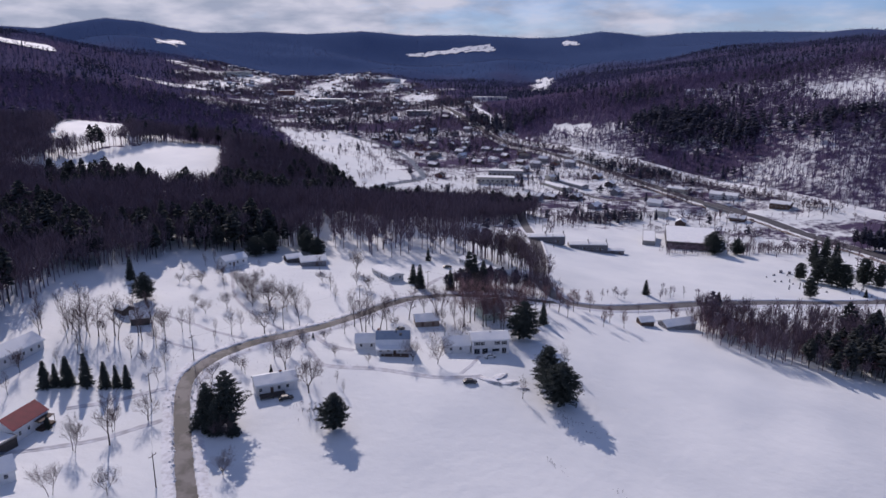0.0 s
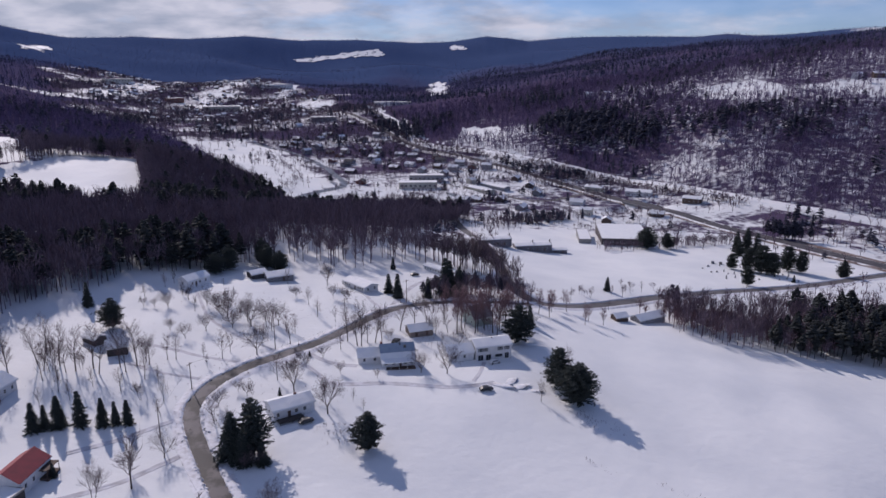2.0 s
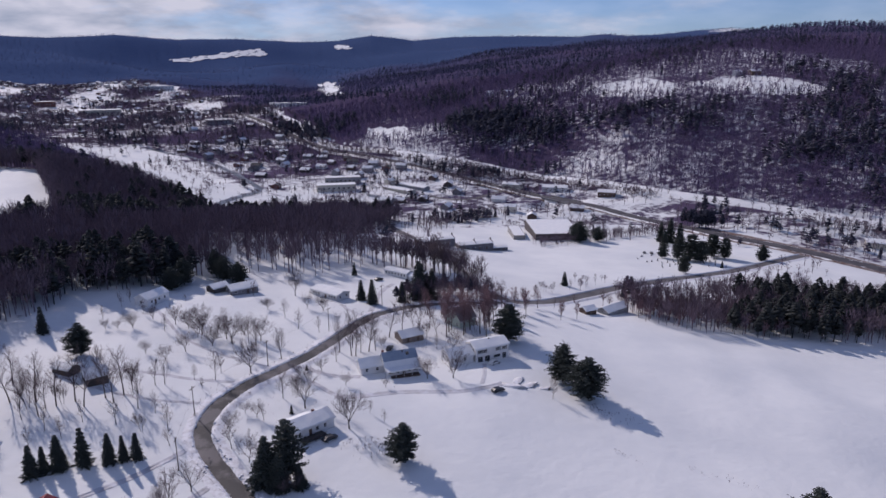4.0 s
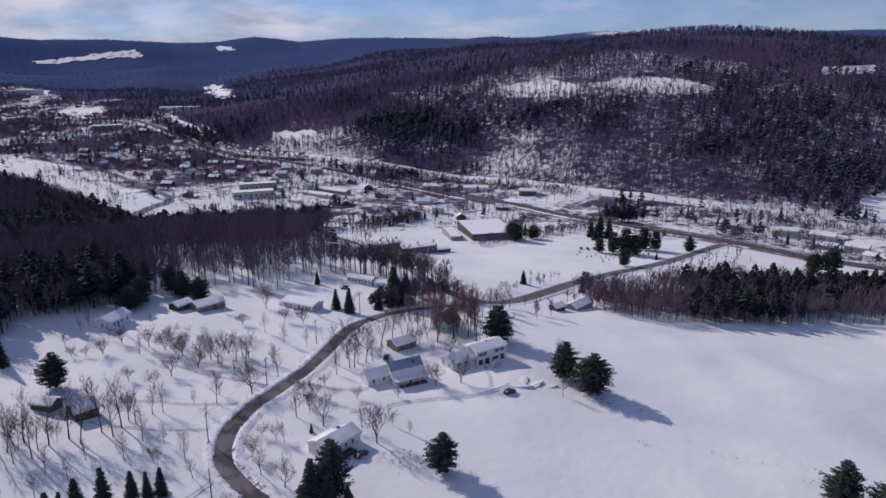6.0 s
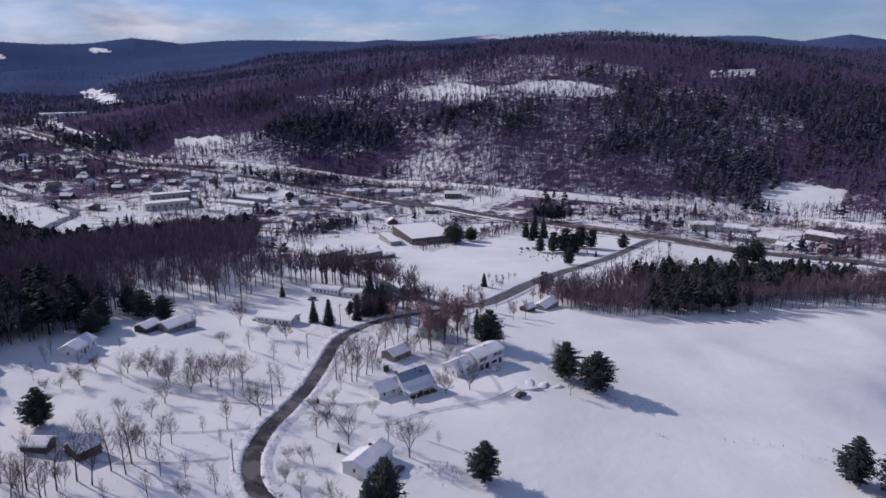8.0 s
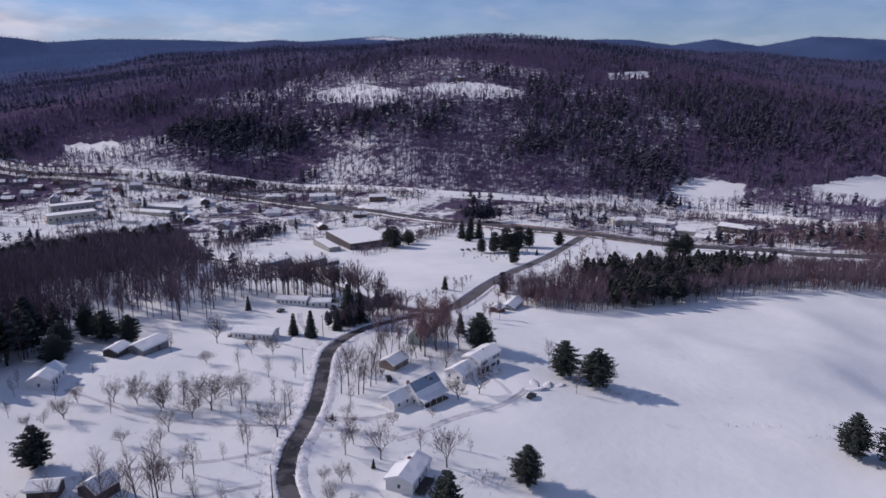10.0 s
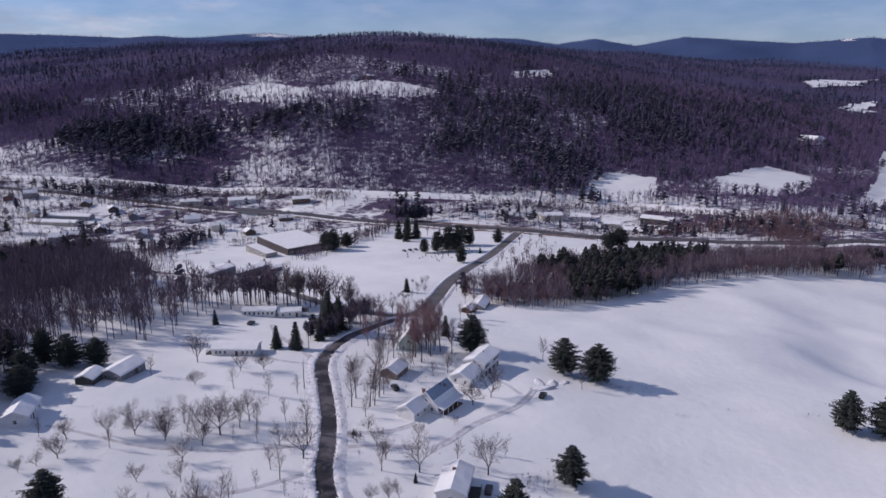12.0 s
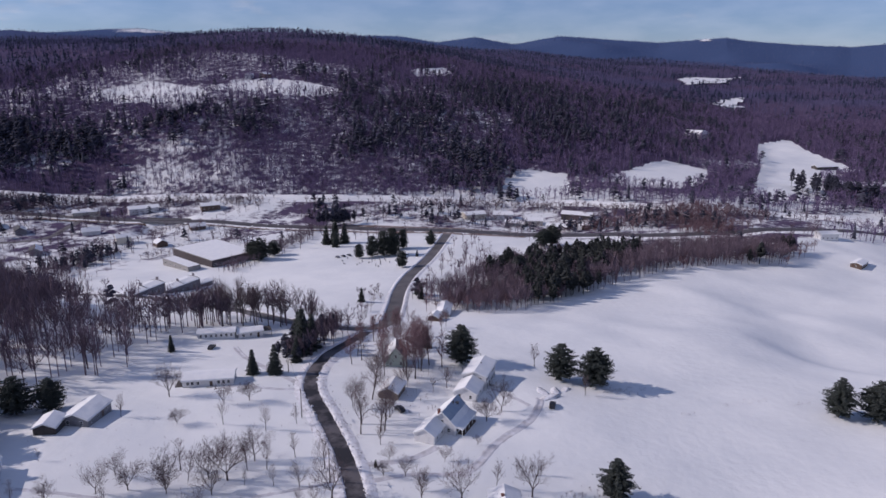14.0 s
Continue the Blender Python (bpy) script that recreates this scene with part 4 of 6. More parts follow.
def plant(kinds, places, sink=0.05, seed=3, grow=1.0):
    """Sets a copy of one of the kinds, which are 10 m high, at each place (x, y, height)."""
    rng = random.Random(seed)
    for i, (x, y, h) in enumerate(places):
        s = h / 10 * grow
        w = s * rng.uniform(0.88, 1.12)
        src = rng.choice(kinds)
        ob = copy_thing(src, pose(x, y, high(x, y) - sink, 0, 0, rng.uniform(0, 360)))
        ob.scale = (w, w, s)


BARNSIDE = [(-140, 243, 11), (-136, 236, 9), (-134.8, 227.0, 10.0), (-133, 221, 8), (-132.7, 227.0, 10.7), (-131.2, 230.4, 13.0), (-127.9, 226.1, 8.8), (-125.4, 227.3, 13.0), (-123.9, 228.3, 6.2), (-120.7, 229.4, 16.8), (-115.4, 245.3, 9.3), (-112.7, 230.4, 16.6), (-107.7, 231.1, 19.7), (-105.7, 234.5, 8.9), (-103.9, 232.1, 8.2), (-100.8, 208.4, 5.4), (-99.6, 160.9, 8.7), (-99.2, 236.2, 8.4), (-96.3, 235.9, 8.4), (-94.9, 142.0, 7.8), (-94.3, 171.7, 6.9), (-93.9, 207.4, 7.5), (-93.2, 199.9, 5.3), (-92.0, 165.0, 14.8), (-137, 200, 7), (-141, 191, 8), (-133, 187, 6.5), (-128, 205, 5.5), (-121, 209, 6), (-138, 231, 12), (-129, 222, 11), (-118, 226, 13), (-110, 227, 12), (-103, 222, 8), (-126, 214, 7), (-117, 217, 6), (-108, 214, 7), (-98, 218, 6), (-143, 222, 11), (-147, 230, 12)]
LANESIDE = [(-87.5, 237.0, 5.5), (-87.2, 178.0, 8.7), (-85.1, 229.5, 4.6), (-81.9, 142.9, 7.2), (-81.1, 235.6, 10.3), (-79.3, 241.2, 7.6), (-77.5, 203.8, 6.3), (-77.2, 194.9, 8.8), (-73.0, 187.4, 8.4), (-72.9, 212.5, 4.4), (-69.9, 238.9, 10.7), (-69.7, 209.3, 5.9), (-67.9, 207.2, 5.0), (-61.3, 218.7, 9.9), (-58.1, 154.2, 7.0), (-56.4, 221.3, 7.0), (-55.5, 210.6, 11.2), (-54.8, 233.2, 4.9), (-52.5, 228, 6), (-47, 236, 5), (-46, 205, 8)]
ORCHARD_EDGE = [(-104, 296, 6.5), (-99, 283, 7), (-82, 266, 8), (-91, 262, 7), (-58, 259, 7.5), (-72, 255, 6), (-108, 303, 6), (-122, 298, 6), (-54, 288, 8), (-44, 297, 7), (-60, 300, 5.5), (-97, 254, 6), (-104, 262, 5), (-38, 292, 7.5)]
ORCHARD = [(-120.0, 288.0, 4.4), (-116.8, 311.6, 6.2), (-115.7, 287.9, 4.5), (-114.3, 317.2, 6.8), (-110.5, 287.6, 7.3), (-95.5, 289.9, 8.5), (-92.7, 314.9, 3.6), (-90.5, 284.8, 8.4), (-87.4, 292.9, 7.1), (-87.1, 275.7, 7.3), (-85.5, 277.6, 10.1), (-80.2, 275.6, 8.3), (-77.6, 280.6, 8.6), (-76.9, 271.8, 10.1), (-75.2, 267.1, 10.9), (-75.0, 261.8, 4.9), (-70.6, 273.9, 8.4), (-69.3, 265.8, 9.1), (-69.2, 249.2, 7.0), (-66.8, 261.4, 8.7), (-66.8, 268.7, 7.4), (-64.9, 267.1, 9.2), (-64.6, 317.8, 7.4), (-59.1, 248.6, 11.4), (-50.1, 275.6, 7.8), (-46.9, 317.1, 11.5)]
CLUMPS = [(-42.9, 270.0, 6.7), (-38.4, 250.5, 15), (-34.8, 246.0, 14.3), (-33.4, 245.4, 13.4), (-33.2, 253.4, 15), (-31.1, 248.0, 10.0), (-28.2, 247.9, 12.7), (-25.7, 248.0, 11.9), (-25.1, 261.6, 10.5), (-22.7, 249.0, 5.5), (-18, 259, 14), (-12, 262, 13), (-6, 264, 14), (-5.2, 253.8, 8.7), (-3.6, 244.2, 5.7), (0.2, 255.7, 9.9), (10.0, 280.7, 14.4), (15.6, 261.6, 7.2), (17.3, 259.3, 7.2), (34.4, 280.1, 13.4)]
GARDENS = [(-44.8, 195.9, 11.5), (-41.1, 222.0, 4.8), (-40.9, 242.4, 7.8), (-37.3, 202.7, 4.5), (-34.3, 197.0, 4.4), (-29.0, 217.5, 3.3), (-14.1, 220.8, 8.5), (-5.5, 219.4, 11.2), (2.5, 242.3, 8.4), (21.6, 199.6, 7.5), (37.9, 223.0, 9.3)]
CORNER = [(3.7, 254.8, 17), (6.2, 259.5, 15.7), (11.3, 256.5, 16.5), (18.3, 256.7, 17), (22, 262, 15), (8, 270, 13), (26, 268, 14), (0, 265, 12), (29, 283, 12), (22, 287, 11), (45, 285, 10), (52, 289, 9), (14, 285, 12), (4, 281, 11), (60, 292, 9), (8, 262, 14), (16, 262, 15), (25, 264, 13), (19, 252, 12), (12.5, 258, 13), (30, 272, 12), (38, 280, 11), (48, 279, 10), (27, 276, 11), (34, 290, 10), (40, 294, 9), (18, 276, 11), (55, 296, 8), (62, 273, 8), (71, 275, 8), (66, 280, 7)]
ROW = [(22.6, 359.3, 16.9), (24.6, 366.1, 14.7), (30.3, 358.3, 18.5), (31.2, 347.9, 17.0), (33.4, 354.7, 16.1), (39.0, 345.0, 17.3), (40.9, 332.5, 17.1), (41.3, 340.5, 17.8), (43.8, 328.5, 14.7),
       (37, 350, 16), (28, 353, 15), (36, 360, 17), (20, 366, 16), (33, 365, 15), (35, 338, 15), (40, 322, 12)]
VERGE = [(70, 316, 8), (76, 318, 9), (82, 321, 8), (90, 325, 10), (95, 327, 7), (101, 330, 9), (108, 333, 8), (64, 315, 7), (116, 337, 8), (124, 340, 7), (69, 293, 7), (76, 297, 8), (84, 302, 7), (92, 306, 8), (132, 322, 8), (140, 327, 9), (122, 317, 8)]

rng = random.Random(5)
upright = [bare_tree(11 + i, 10, 0.66, 0, 3, 6, M_TWIG, "tall bare leafless tree standing in snow") for i in range(6)]
rounded = [bare_tree(31 + i, 10, 0.85, -1, 3, 5, M_TWIG, "broad bare orchard tree with a fan of twigs, in snow") for i in range(5)]
several = [bare_tree(51 + i, 10, 0.45, 2, 3, 4, M_TWIG, "bare tree of two tall stems by the lane") for i in range(2)]
reddish = [bare_tree(71 + i, 10, 0.62, 0, 3, 17, M_RED_TWIG, "bare tree with reddish twigs near the road corner") for i in range(3)]
plant(rounded * 2 + upright, ORCHARD + ORCHARD_EDGE, seed=1, grow=1.12)
plant(upright + several, [(x, y, min(h, 14.0)) for x, y, h in BARNSIDE], seed=2, grow=1.28)
plant(upright + rounded * 2, LANESIDE, seed=13, grow=1.1)
plant(rounded * 2 + upright, GARDENS, seed=3, grow=1.1)
plant(upright + several, CLUMPS, seed=4, grow=1.12)
plant(reddish, CORNER, seed=5, grow=1.2)
plant(upright + several, ROW, seed=6, grow=1.25)
plant(upright, VERGE[::2], seed=7, grow=0.85)
pines = [evergreen(101 + i, 10, 3.95, 0, "pine_tree", "broad dark green pine standing alone in snow", "pines") for i in range(3)]
spruces = [evergreen(121 + i, 10, 2.4, 1, "spruce_tree", "narrow dark spruce with pointed top in snow", "spruces") for i in range(3)]
plant(pines, [(30.8, 210.8, 14.4), (33.7, 199.2, 14.6), (-33.6, 177.4, 11.6), (26.2, 247.6, 15.6), (50.6, 122.6, 14.4), (52.4, 111.5, 14.2), (-124.4, 263.4, 12.0),
              (-76.6, 348.3, 13), (-70.1, 341.5, 11), (-80.2, 358, 14), (-94, 342, 13), (-99, 333, 11)], seed=8)
cedars = [evergreen(151 + i, 10, 3.3, -1, "cedar_tree", "dense rounded dark cedar standing in the snowy graveyard", "cedars") for i in range(2)]
plant(cedars, [(209.5, 408.9, 10.6), (217.3, 402.8, 16), (222.5, 396.3, 19), (226.5, 391.0, 15), (194.6, 366.0, 12), (243.7, 401.4, 17), (250, 396, 15)], seed=9)
plant(pines, [(181.0, 473.0, 17), (181.2, 480, 15), (197, 474, 12), (269, 382, 11), (300.4, 295.5, 17), (290, 300, 14)], seed=16)
plant(spruces, [(-124.8, 192.3, 9.3), (-122.2, 193.8, 7.7), (-119.0, 194.5, 9.9), (-113.5, 195.0, 11.1), (-107.4, 194.6, 8.9), (-104.1, 195.1, 7.7), (-100.9, 195.4, 7.9), (-140.0, 285.2, 10.8), (-112.0, 171.0, 4.2),
                (-19.2, 306.8, 9.6), (-15.7, 299.8, 11.7), (-14.0, 350.9, 7.1), (6.5, 304.4, 19), (-2, 301, 10), (9, 308, 17), (13, 305, 15), (36, 267, 9.5), (-59.7, 208.6, 3.0), (-51.7, 237.4, 2.2)], seed=10)
firs = [evergreen(131 + i, 10, 3.6, 1, "fir_tree", "tall dense dark fir beside the lane", "firs") for i in range(2)]
plant(firs, [(-69.3, 176.0, 14.0), (-66.5, 173.5, 10.0), (-61.5, 173.0, 6.5)], seed=12)
slender = [evergreen(141, 10, 3.2, 0, "pine_tree", "tall slender dark pine beside a fir", "pines")]
plant(slender, [(-64.0, 177.0, 17.2)], seed=14)
plant(rounded, [(-62.5, 172.0, 6.5), (-65.5, 171.0, 5.5)], seed=15)
plant(spruces, [(247.7, 454.8, 20), (243, 460, 16), (252, 449, 17), (238, 448, 13), (268.7, 381.9, 12), (228.9, 372.8, 5), (71.4, 749.1, 11.1), (96, 335, 8), (126, 318, 10), (118, 312, 9)], seed=11)
for kind in upright + rounded + several + reddish + pines + spruces + firs + slender + cedars:
    for o in list(kind.children):
        bpy.data.objects.remove(o)
    bpy.data.objects.remove(kind)


# ---- woods ----
def far_bare(seed, twigs, limbs, thick=0.006):
    """A light leafless tree, 1 high, for woods: trunk, limbs and a rounded haze of twigs."""
    rng = random.Random(seed)
    v, f = [], []
    limb(v, f, Vector((0, 0, -0.05)), Vector((rng.uniform(-0.02, 0.02), rng.uniform(-0.02, 0.02), 0.72)), 0.0135 * max(1, thick / 0.009), 0.006, 3)
    wide, mid = rng.uniform(0.16, 0.24), rng.uniform(0.66, 0.75)

    def spot():
        while True:
            p = Vector((rng.uniform(-1, 1), rng.uniform(-1, 1), rng.uniform(-1, 1)))
            if p.length < 1:
                return Vector((p.x * wide, p.y * wide, mid + p.z * (0.97 - mid)))

    def sliver(a, b, w):
        side = (b - a).cross(Vector((rng.uniform(-1, 1), rng.uniform(-1, 1), 0.3))).normalized() * w
        m = len(v)
        v.extend((a - side, a + side, b))
        f.append((m, m + 1, m + 2))

    for i in range(limbs):
        q = spot()
        sliver(Vector((0, 0, min(q.z - 0.08, rng.uniform(0.3, 0.6)))), q, thick * 1.1)
    for i in range(twigs):
        p = spot()
        core = Vector((p.x * 0.3, p.y * 0.3, mid - 0.22))
        d = (p - core).normalized() * rng.uniform(0.07, 0.17) + Vector((rng.gauss(0, 0.03), rng.gauss(0, 0.03), rng.uniform(0, 0.06)))
        sliver(p - d * 0.5, p + d * 0.5, thick)
    return np.array([tuple(p) for p in v]), np.array(f)


def far_pine(seed, clumps, wide=0.2):
    """A light round-topped evergreen, 1 high: a trunk and flattened clumps of boughs."""
    rng = random.Random(seed)
    v, f = [], []
    limb(v, f, Vector((0, 0, -0.05)), Vector((0, 0, 0.85)), 0.014, 0.006, 3)
    for k in range(clumps):
        s = (k + rng.random()) / clumps
        z = 0.22 + 0.74 * s
        out = wide * min(1, 0.6 + 1.6 * s) * (1 - s) ** 0.55
        a = k * 2.4 + rng.uniform(-0.4, 0.4)
        c = Vector((math.cos(a) * out * 0.6, math.sin(a) * out * 0.6, z))
        size = (0.07 + 0.55 * out) * rng.uniform(0.75, 1.2)
        m = len(v)
        for i in range(6):
            t = i * math.pi / 3 + rng.uniform(-0.3, 0.3)
            q = size * rng.uniform(0.65, 1.25)
            v.append(c + Vector((math.cos(t) * q, math.sin(t) * q, rng.uniform(-0.035, 0.02))))
        v.append(c + Vector((0, 0, size * rng.uniform(0.5, 0.8)))), v.append(c - Vector((0, 0, size * 0.3)))
        for i in range(6):
            j = (i + 1) % 6
            f.append((m + i, m + j, m + 6)), f.append((m + j, m + i, m + 7))
    return np.array([tuple(p) for p in v]), np.array(f)


def wood_pine(seed, boughs, wide=0.215):
    """An evergreen of the near woods, 1 high: a trunk and many small ragged fans of boughs in loose whorls."""
    rng = random.Random(seed)
    v, f = [], []
    limb(v, f, Vector((0, 0, -0.05)), Vector((0, 0, 0.9)), 0.013, 0.005, 4)
    bare = rng.uniform(0.16, 0.36)
    for k in range(boughs):
        s = (k + rng.random()) / boughs
        z = bare + (0.97 - bare) * s
        reach = wide * min(1.0, 0.5 + 1.6 * s) * (1 - s ** 2.4) ** 0.8 * rng.uniform(0.5, 1.15) + 0.015
        a = k * 2.4 + rng.uniform(-0.5, 0.5)
        out, side = Vector((math.cos(a), math.sin(a), 0)), Vector((-math.sin(a), math.cos(a), 0))
        root = Vector((0, 0, z))
        tip = root + out * reach + Vector((0, 0, reach * rng.uniform(-0.15, 0.3)))
        half = (0.018 + 0.34 * reach) * rng.uniform(0.7, 1.2)
        mid = root + (tip - root) * 0.62
        m = len(v)
        v.extend((root + Vector((0, 0, 0.012)), mid + side * half - Vector((0, 0, rng.uniform(0.0, 0.02))), tip, mid - side * half - Vector((0, 0, rng.uniform(0.0, 0.02))), mid + Vector((0, 0, 0.035 * rng.uniform(0.6, 1.4))), mid - Vector((0, 0, 0.02)), tip + side * half * 0.5 - out * half * 0.3, tip - side * half * 0.5 - out * half * 0.3))
        f.extend(((m, m + 1, m + 4), (m + 1, m + 6, m + 4), (m + 6, m + 2, m + 4), (m + 2, m + 7, m + 4), (m + 7, m + 3, m + 4), (m + 3, m, m + 4), (m, m + 3, m + 5), (m + 3, m + 2, m + 5), (m + 2, m + 1, m + 5), (m + 1, m, m + 5)))
    return np.array([tuple(p) for p in v]), np.array(f)


def far_fir(seed, tiers, sides):
    """A light evergreen, 1 high, of ragged tiers."""
    rng = random.Random(seed)
    v, f = [], []
    for k in range(tiers):
        z0, z1 = 0.06 + 0.86 * k / tiers, 0.06 + 0.94 * (k + 1.75) / (tiers + 0.75)
        r = 0.19 * (1 - k / tiers) ** 0.8 + 0.03
        m = len(v)
        v.append((rng.uniform(-0.01, 0.01), rng.uniform(-0.01, 0.01), min(1.0, z1)))
        turn = rng.uniform(0, 6)
        for i in range(sides * 2):
            a = turn + math.pi * i / sides
            q = r * (rng.uniform(0.75, 1.2) if i % 2 else rng.uniform(0.35, 0.6))
            v.append((q * math.cos(a), q * math.sin(a), z0 + (rng.uniform(-0.03, 0.02) if i % 2 else 0.04)))
        for i in range(sides * 2):
            f.append((m, m + 1 + i, m + 1 + (i + 1) % (sides * 2)))
    return np.array(v), np.array(f)


def woods(name, kinds, x, y, height, wide, material, label, seed):
    """One joined wood: a kind of tree set at every place."""
    r = np.random.RandomState(seed)
    pick, turn = r.randint(0, len(kinds), len(x)), r.uniform(0, 2 * np.pi, len(x))
    z = ground(x, y)
    allv, allf, n = [], [], 0
    for k, (v, f) in enumerate(kinds):
        sel = np.where(pick == k)[0]
        c, s = np.cos(turn[sel])[:, None], np.sin(turn[sel])[:, None]
        h, w = height[sel][:, None], (height[sel] * wide[sel])[:, None]
        px = x[sel][:, None] + (v[None, :, 0] * c - v[None, :, 1] * s) * w
        py = y[sel][:, None] + (v[None, :, 0] * s + v[None, :, 1] * c) * w
        pz = z[sel][:, None] + v[None, :, 2] * h
        allv.append(np.stack([px, py, pz], -1).reshape(-1, 3))
        allf.append((f[None] + (np.arange(len(sel)) * len(v))[:, None, None] + n).reshape(-1, 3))
        n += len(sel) * len(v)
    me = mesh_of(name, np.concatenate(allv), np.concatenate(allf), material)
    return tagged(new(name, me), label, "woods", kind="stuff")


def scatter(seed, x0, x1, y0, y1, cell):
    """Jittered places over a stretch of country, about one a cell."""
    r = np.random.RandomState(seed)
    x, y = np.meshgrid(np.arange(x0, x1, cell), np.arange(y0, y1, cell))
    return (x + r.uniform(-0.55, 0.55, x.shape) * cell).ravel(), (y + r.uniform(-0.55, 0.55, x.shape) * cell).ravel(), r


def seen(x, y):
    """Inside the broad sector of country that can be overlooked from the knoll."""
    b = np.degrees(np.arctan2(x + 90, y - 60))
    return (b > -46) & (b < 112) & (np.hypot(x + 90, y - 60) > 60)


bare_near = [far_bare(s, 84, 12, 0.0074) for s in range(7)]
bare_mid = [far_bare(20 + s, 23, 5, 0.0155) for s in range(6)]
bare_far = [far_bare(90 + s, 11, 2, 0.026) for s in range(4)]
fir_near = [wood_pine(140 + s, 62) for s in range(6)]
fir_mid = [far_fir(60 + s, 5, 4) for s in range(2)] + [far_pine(160 + s, 8, 0.23) for s in range(5)]
fir_far = [far_fir(80 + s, 2, 3) for s in range(2)] + [far_pine(180 + s, 3, 0.26) for s in range(2)]


def grow_woods(tag, x, y, r, low, tall, bare_kinds, fir_kinds, thin=1.0, share=None, bare_stuff=None, fir_stuff=None):
    bare_stuff, fir_stuff = bare_stuff or M_WOODS, fir_stuff or M_NEEDLE_FAR
    luck = r.uniform(size=x.shape)
    patch = inside(HILL_PATCH, x, y) | inside(HILL_PATCH_TOP, x, y)
    keep = (~is_open(x, y) | (patch & (luck < 0.16 + 0.3 * smooth(-0.1, 0.5, wave(x, y, 55, 56))))) & seen(x, y) & (r.uniform(size=x.shape) < thin)
    x, y = x[keep], y[keep]
    fir = r.uniform(size=x.shape) < (conifers(x, y) if share is None else share)
    h = r.uniform(low, tall, x.shape) * (1 - (0.30 - 0.08 * smooth(140, 165, x)) * smooth(60, 100, x) * (1 - smooth(400, 420, x)) * (1 - smooth(330, 350, y)))
    woods("bare_woods", bare_kinds, x[~fir], y[~fir], h[~fir], r.uniform(0.8, 1.25, (~fir).sum()), bare_stuff, "leafless grey-brown woods on snow, " + tag, 1)
    woods("evergreen_woods", fir_kinds, x[fir], y[fir], h[fir] * r.uniform(0.9, 1.18, fir.sum()), r.uniform(0.85, 1.45, fir.sum()), fir_stuff, "dark evergreen woods among bare trees, " + tag, 2)


x, y, r = scatter(201, -460, 410, 60, 720, 3.9)
near = (y < 700) & (x > -458) & (np.hypot(x + 70, y - 50) < 760) & (x < 400) & ~((x > 250) & (y > 300))
edge = near & (x > -92) & (x < 70) & (y < 440)
near &= ~edge | (r.uniform(size=x.shape) < 0.42 + 0.4 * smooth(-78, -92, x) + 0.45 * smooth(388, 436, y) - 0.16 * smooth(-30, -5, x))
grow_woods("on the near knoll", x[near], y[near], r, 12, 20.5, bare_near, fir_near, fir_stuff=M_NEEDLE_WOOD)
x, y, r = scatter(202, -800, 1350, -500, 1350, 6.2)
near = (y < 700) & (np.hypot(x + 70, y - 50) < 760) & (x < 400) & (x > -458) & ~((x > 250) & (y > 300))
d = np.hypot(x + 70, y - 50)
keep = ~near & (d < 1400)
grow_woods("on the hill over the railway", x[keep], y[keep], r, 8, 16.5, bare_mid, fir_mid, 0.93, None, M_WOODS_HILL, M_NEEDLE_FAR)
x, y, r = scatter(212, 180, 660, 420, 1100, 5.2)
keep = (conifers(x, y) > 0.55) & ~is_open(x, y) & (np.hypot(x + 70, y - 50) > 600)
x, y = x[keep], y[keep]
keep = r.uniform(size=x.shape) < (conifers(x, y) - 0.5) * 1.5
x, y = x[keep], y[keep]
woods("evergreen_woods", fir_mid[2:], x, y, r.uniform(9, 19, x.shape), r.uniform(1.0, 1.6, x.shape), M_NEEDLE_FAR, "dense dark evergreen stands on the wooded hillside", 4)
x, y, r = scatter(213, 310, 560, 400, 800, 5.4)
keep = (x > 330 + 0.3 * np.abs(y - 560)) & (np.hypot(x + 70, y - 50) > 560) & (r.uniform(size=x.shape) < 0.8) & ~is_open(x, y) & (ground(x, y) > -34)
x, y = x[keep], y[keep]
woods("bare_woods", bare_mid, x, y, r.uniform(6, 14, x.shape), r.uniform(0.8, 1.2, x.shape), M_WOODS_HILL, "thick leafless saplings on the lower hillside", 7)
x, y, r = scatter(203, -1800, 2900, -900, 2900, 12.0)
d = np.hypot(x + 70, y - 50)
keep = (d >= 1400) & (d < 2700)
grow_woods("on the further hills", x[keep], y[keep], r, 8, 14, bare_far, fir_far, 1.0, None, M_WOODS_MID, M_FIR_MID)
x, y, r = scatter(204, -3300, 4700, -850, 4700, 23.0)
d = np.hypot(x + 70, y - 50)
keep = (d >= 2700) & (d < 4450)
grow_woods("on the distant ridges", x[keep], y[keep], r, 5, 9, bare_far[:2], fir_far, 1.0, 0.55, M_WOODS_HAZE, M_FIR_HAZE)


# ---- buildings ----
def prism_x(outline, x0, x1):
    """A solid with the outline (y, z) drawn out along x."""
    bm = bmesh.new()
    a, c = [bm.verts.new((x0, y, z)) for y, z in outline], [bm.verts.new((x1, y, z)) for y, z in outline]
    bm.faces.new(a), bm.faces.new(c[::-1])
    for i in range(len(a)):
        j = (i + 1) % len(a)
        bm.faces.new((a[j], a[i], c[i], c[j]))
    bmesh.ops.recalc_face_normals(bm, faces=bm.faces)
    return bm


KEPT = {}


def kept_mesh(key, make, material):
    """One shared mesh for all pieces of the same size."""
    if key not in KEPT:
        bm = make()
        me = bpy.data.meshes.new(key[0])
        bm.to_mesh(me)
        bm.free()
        me.materials.append(material)
        KEPT[key] = me
    return KEPT[key]


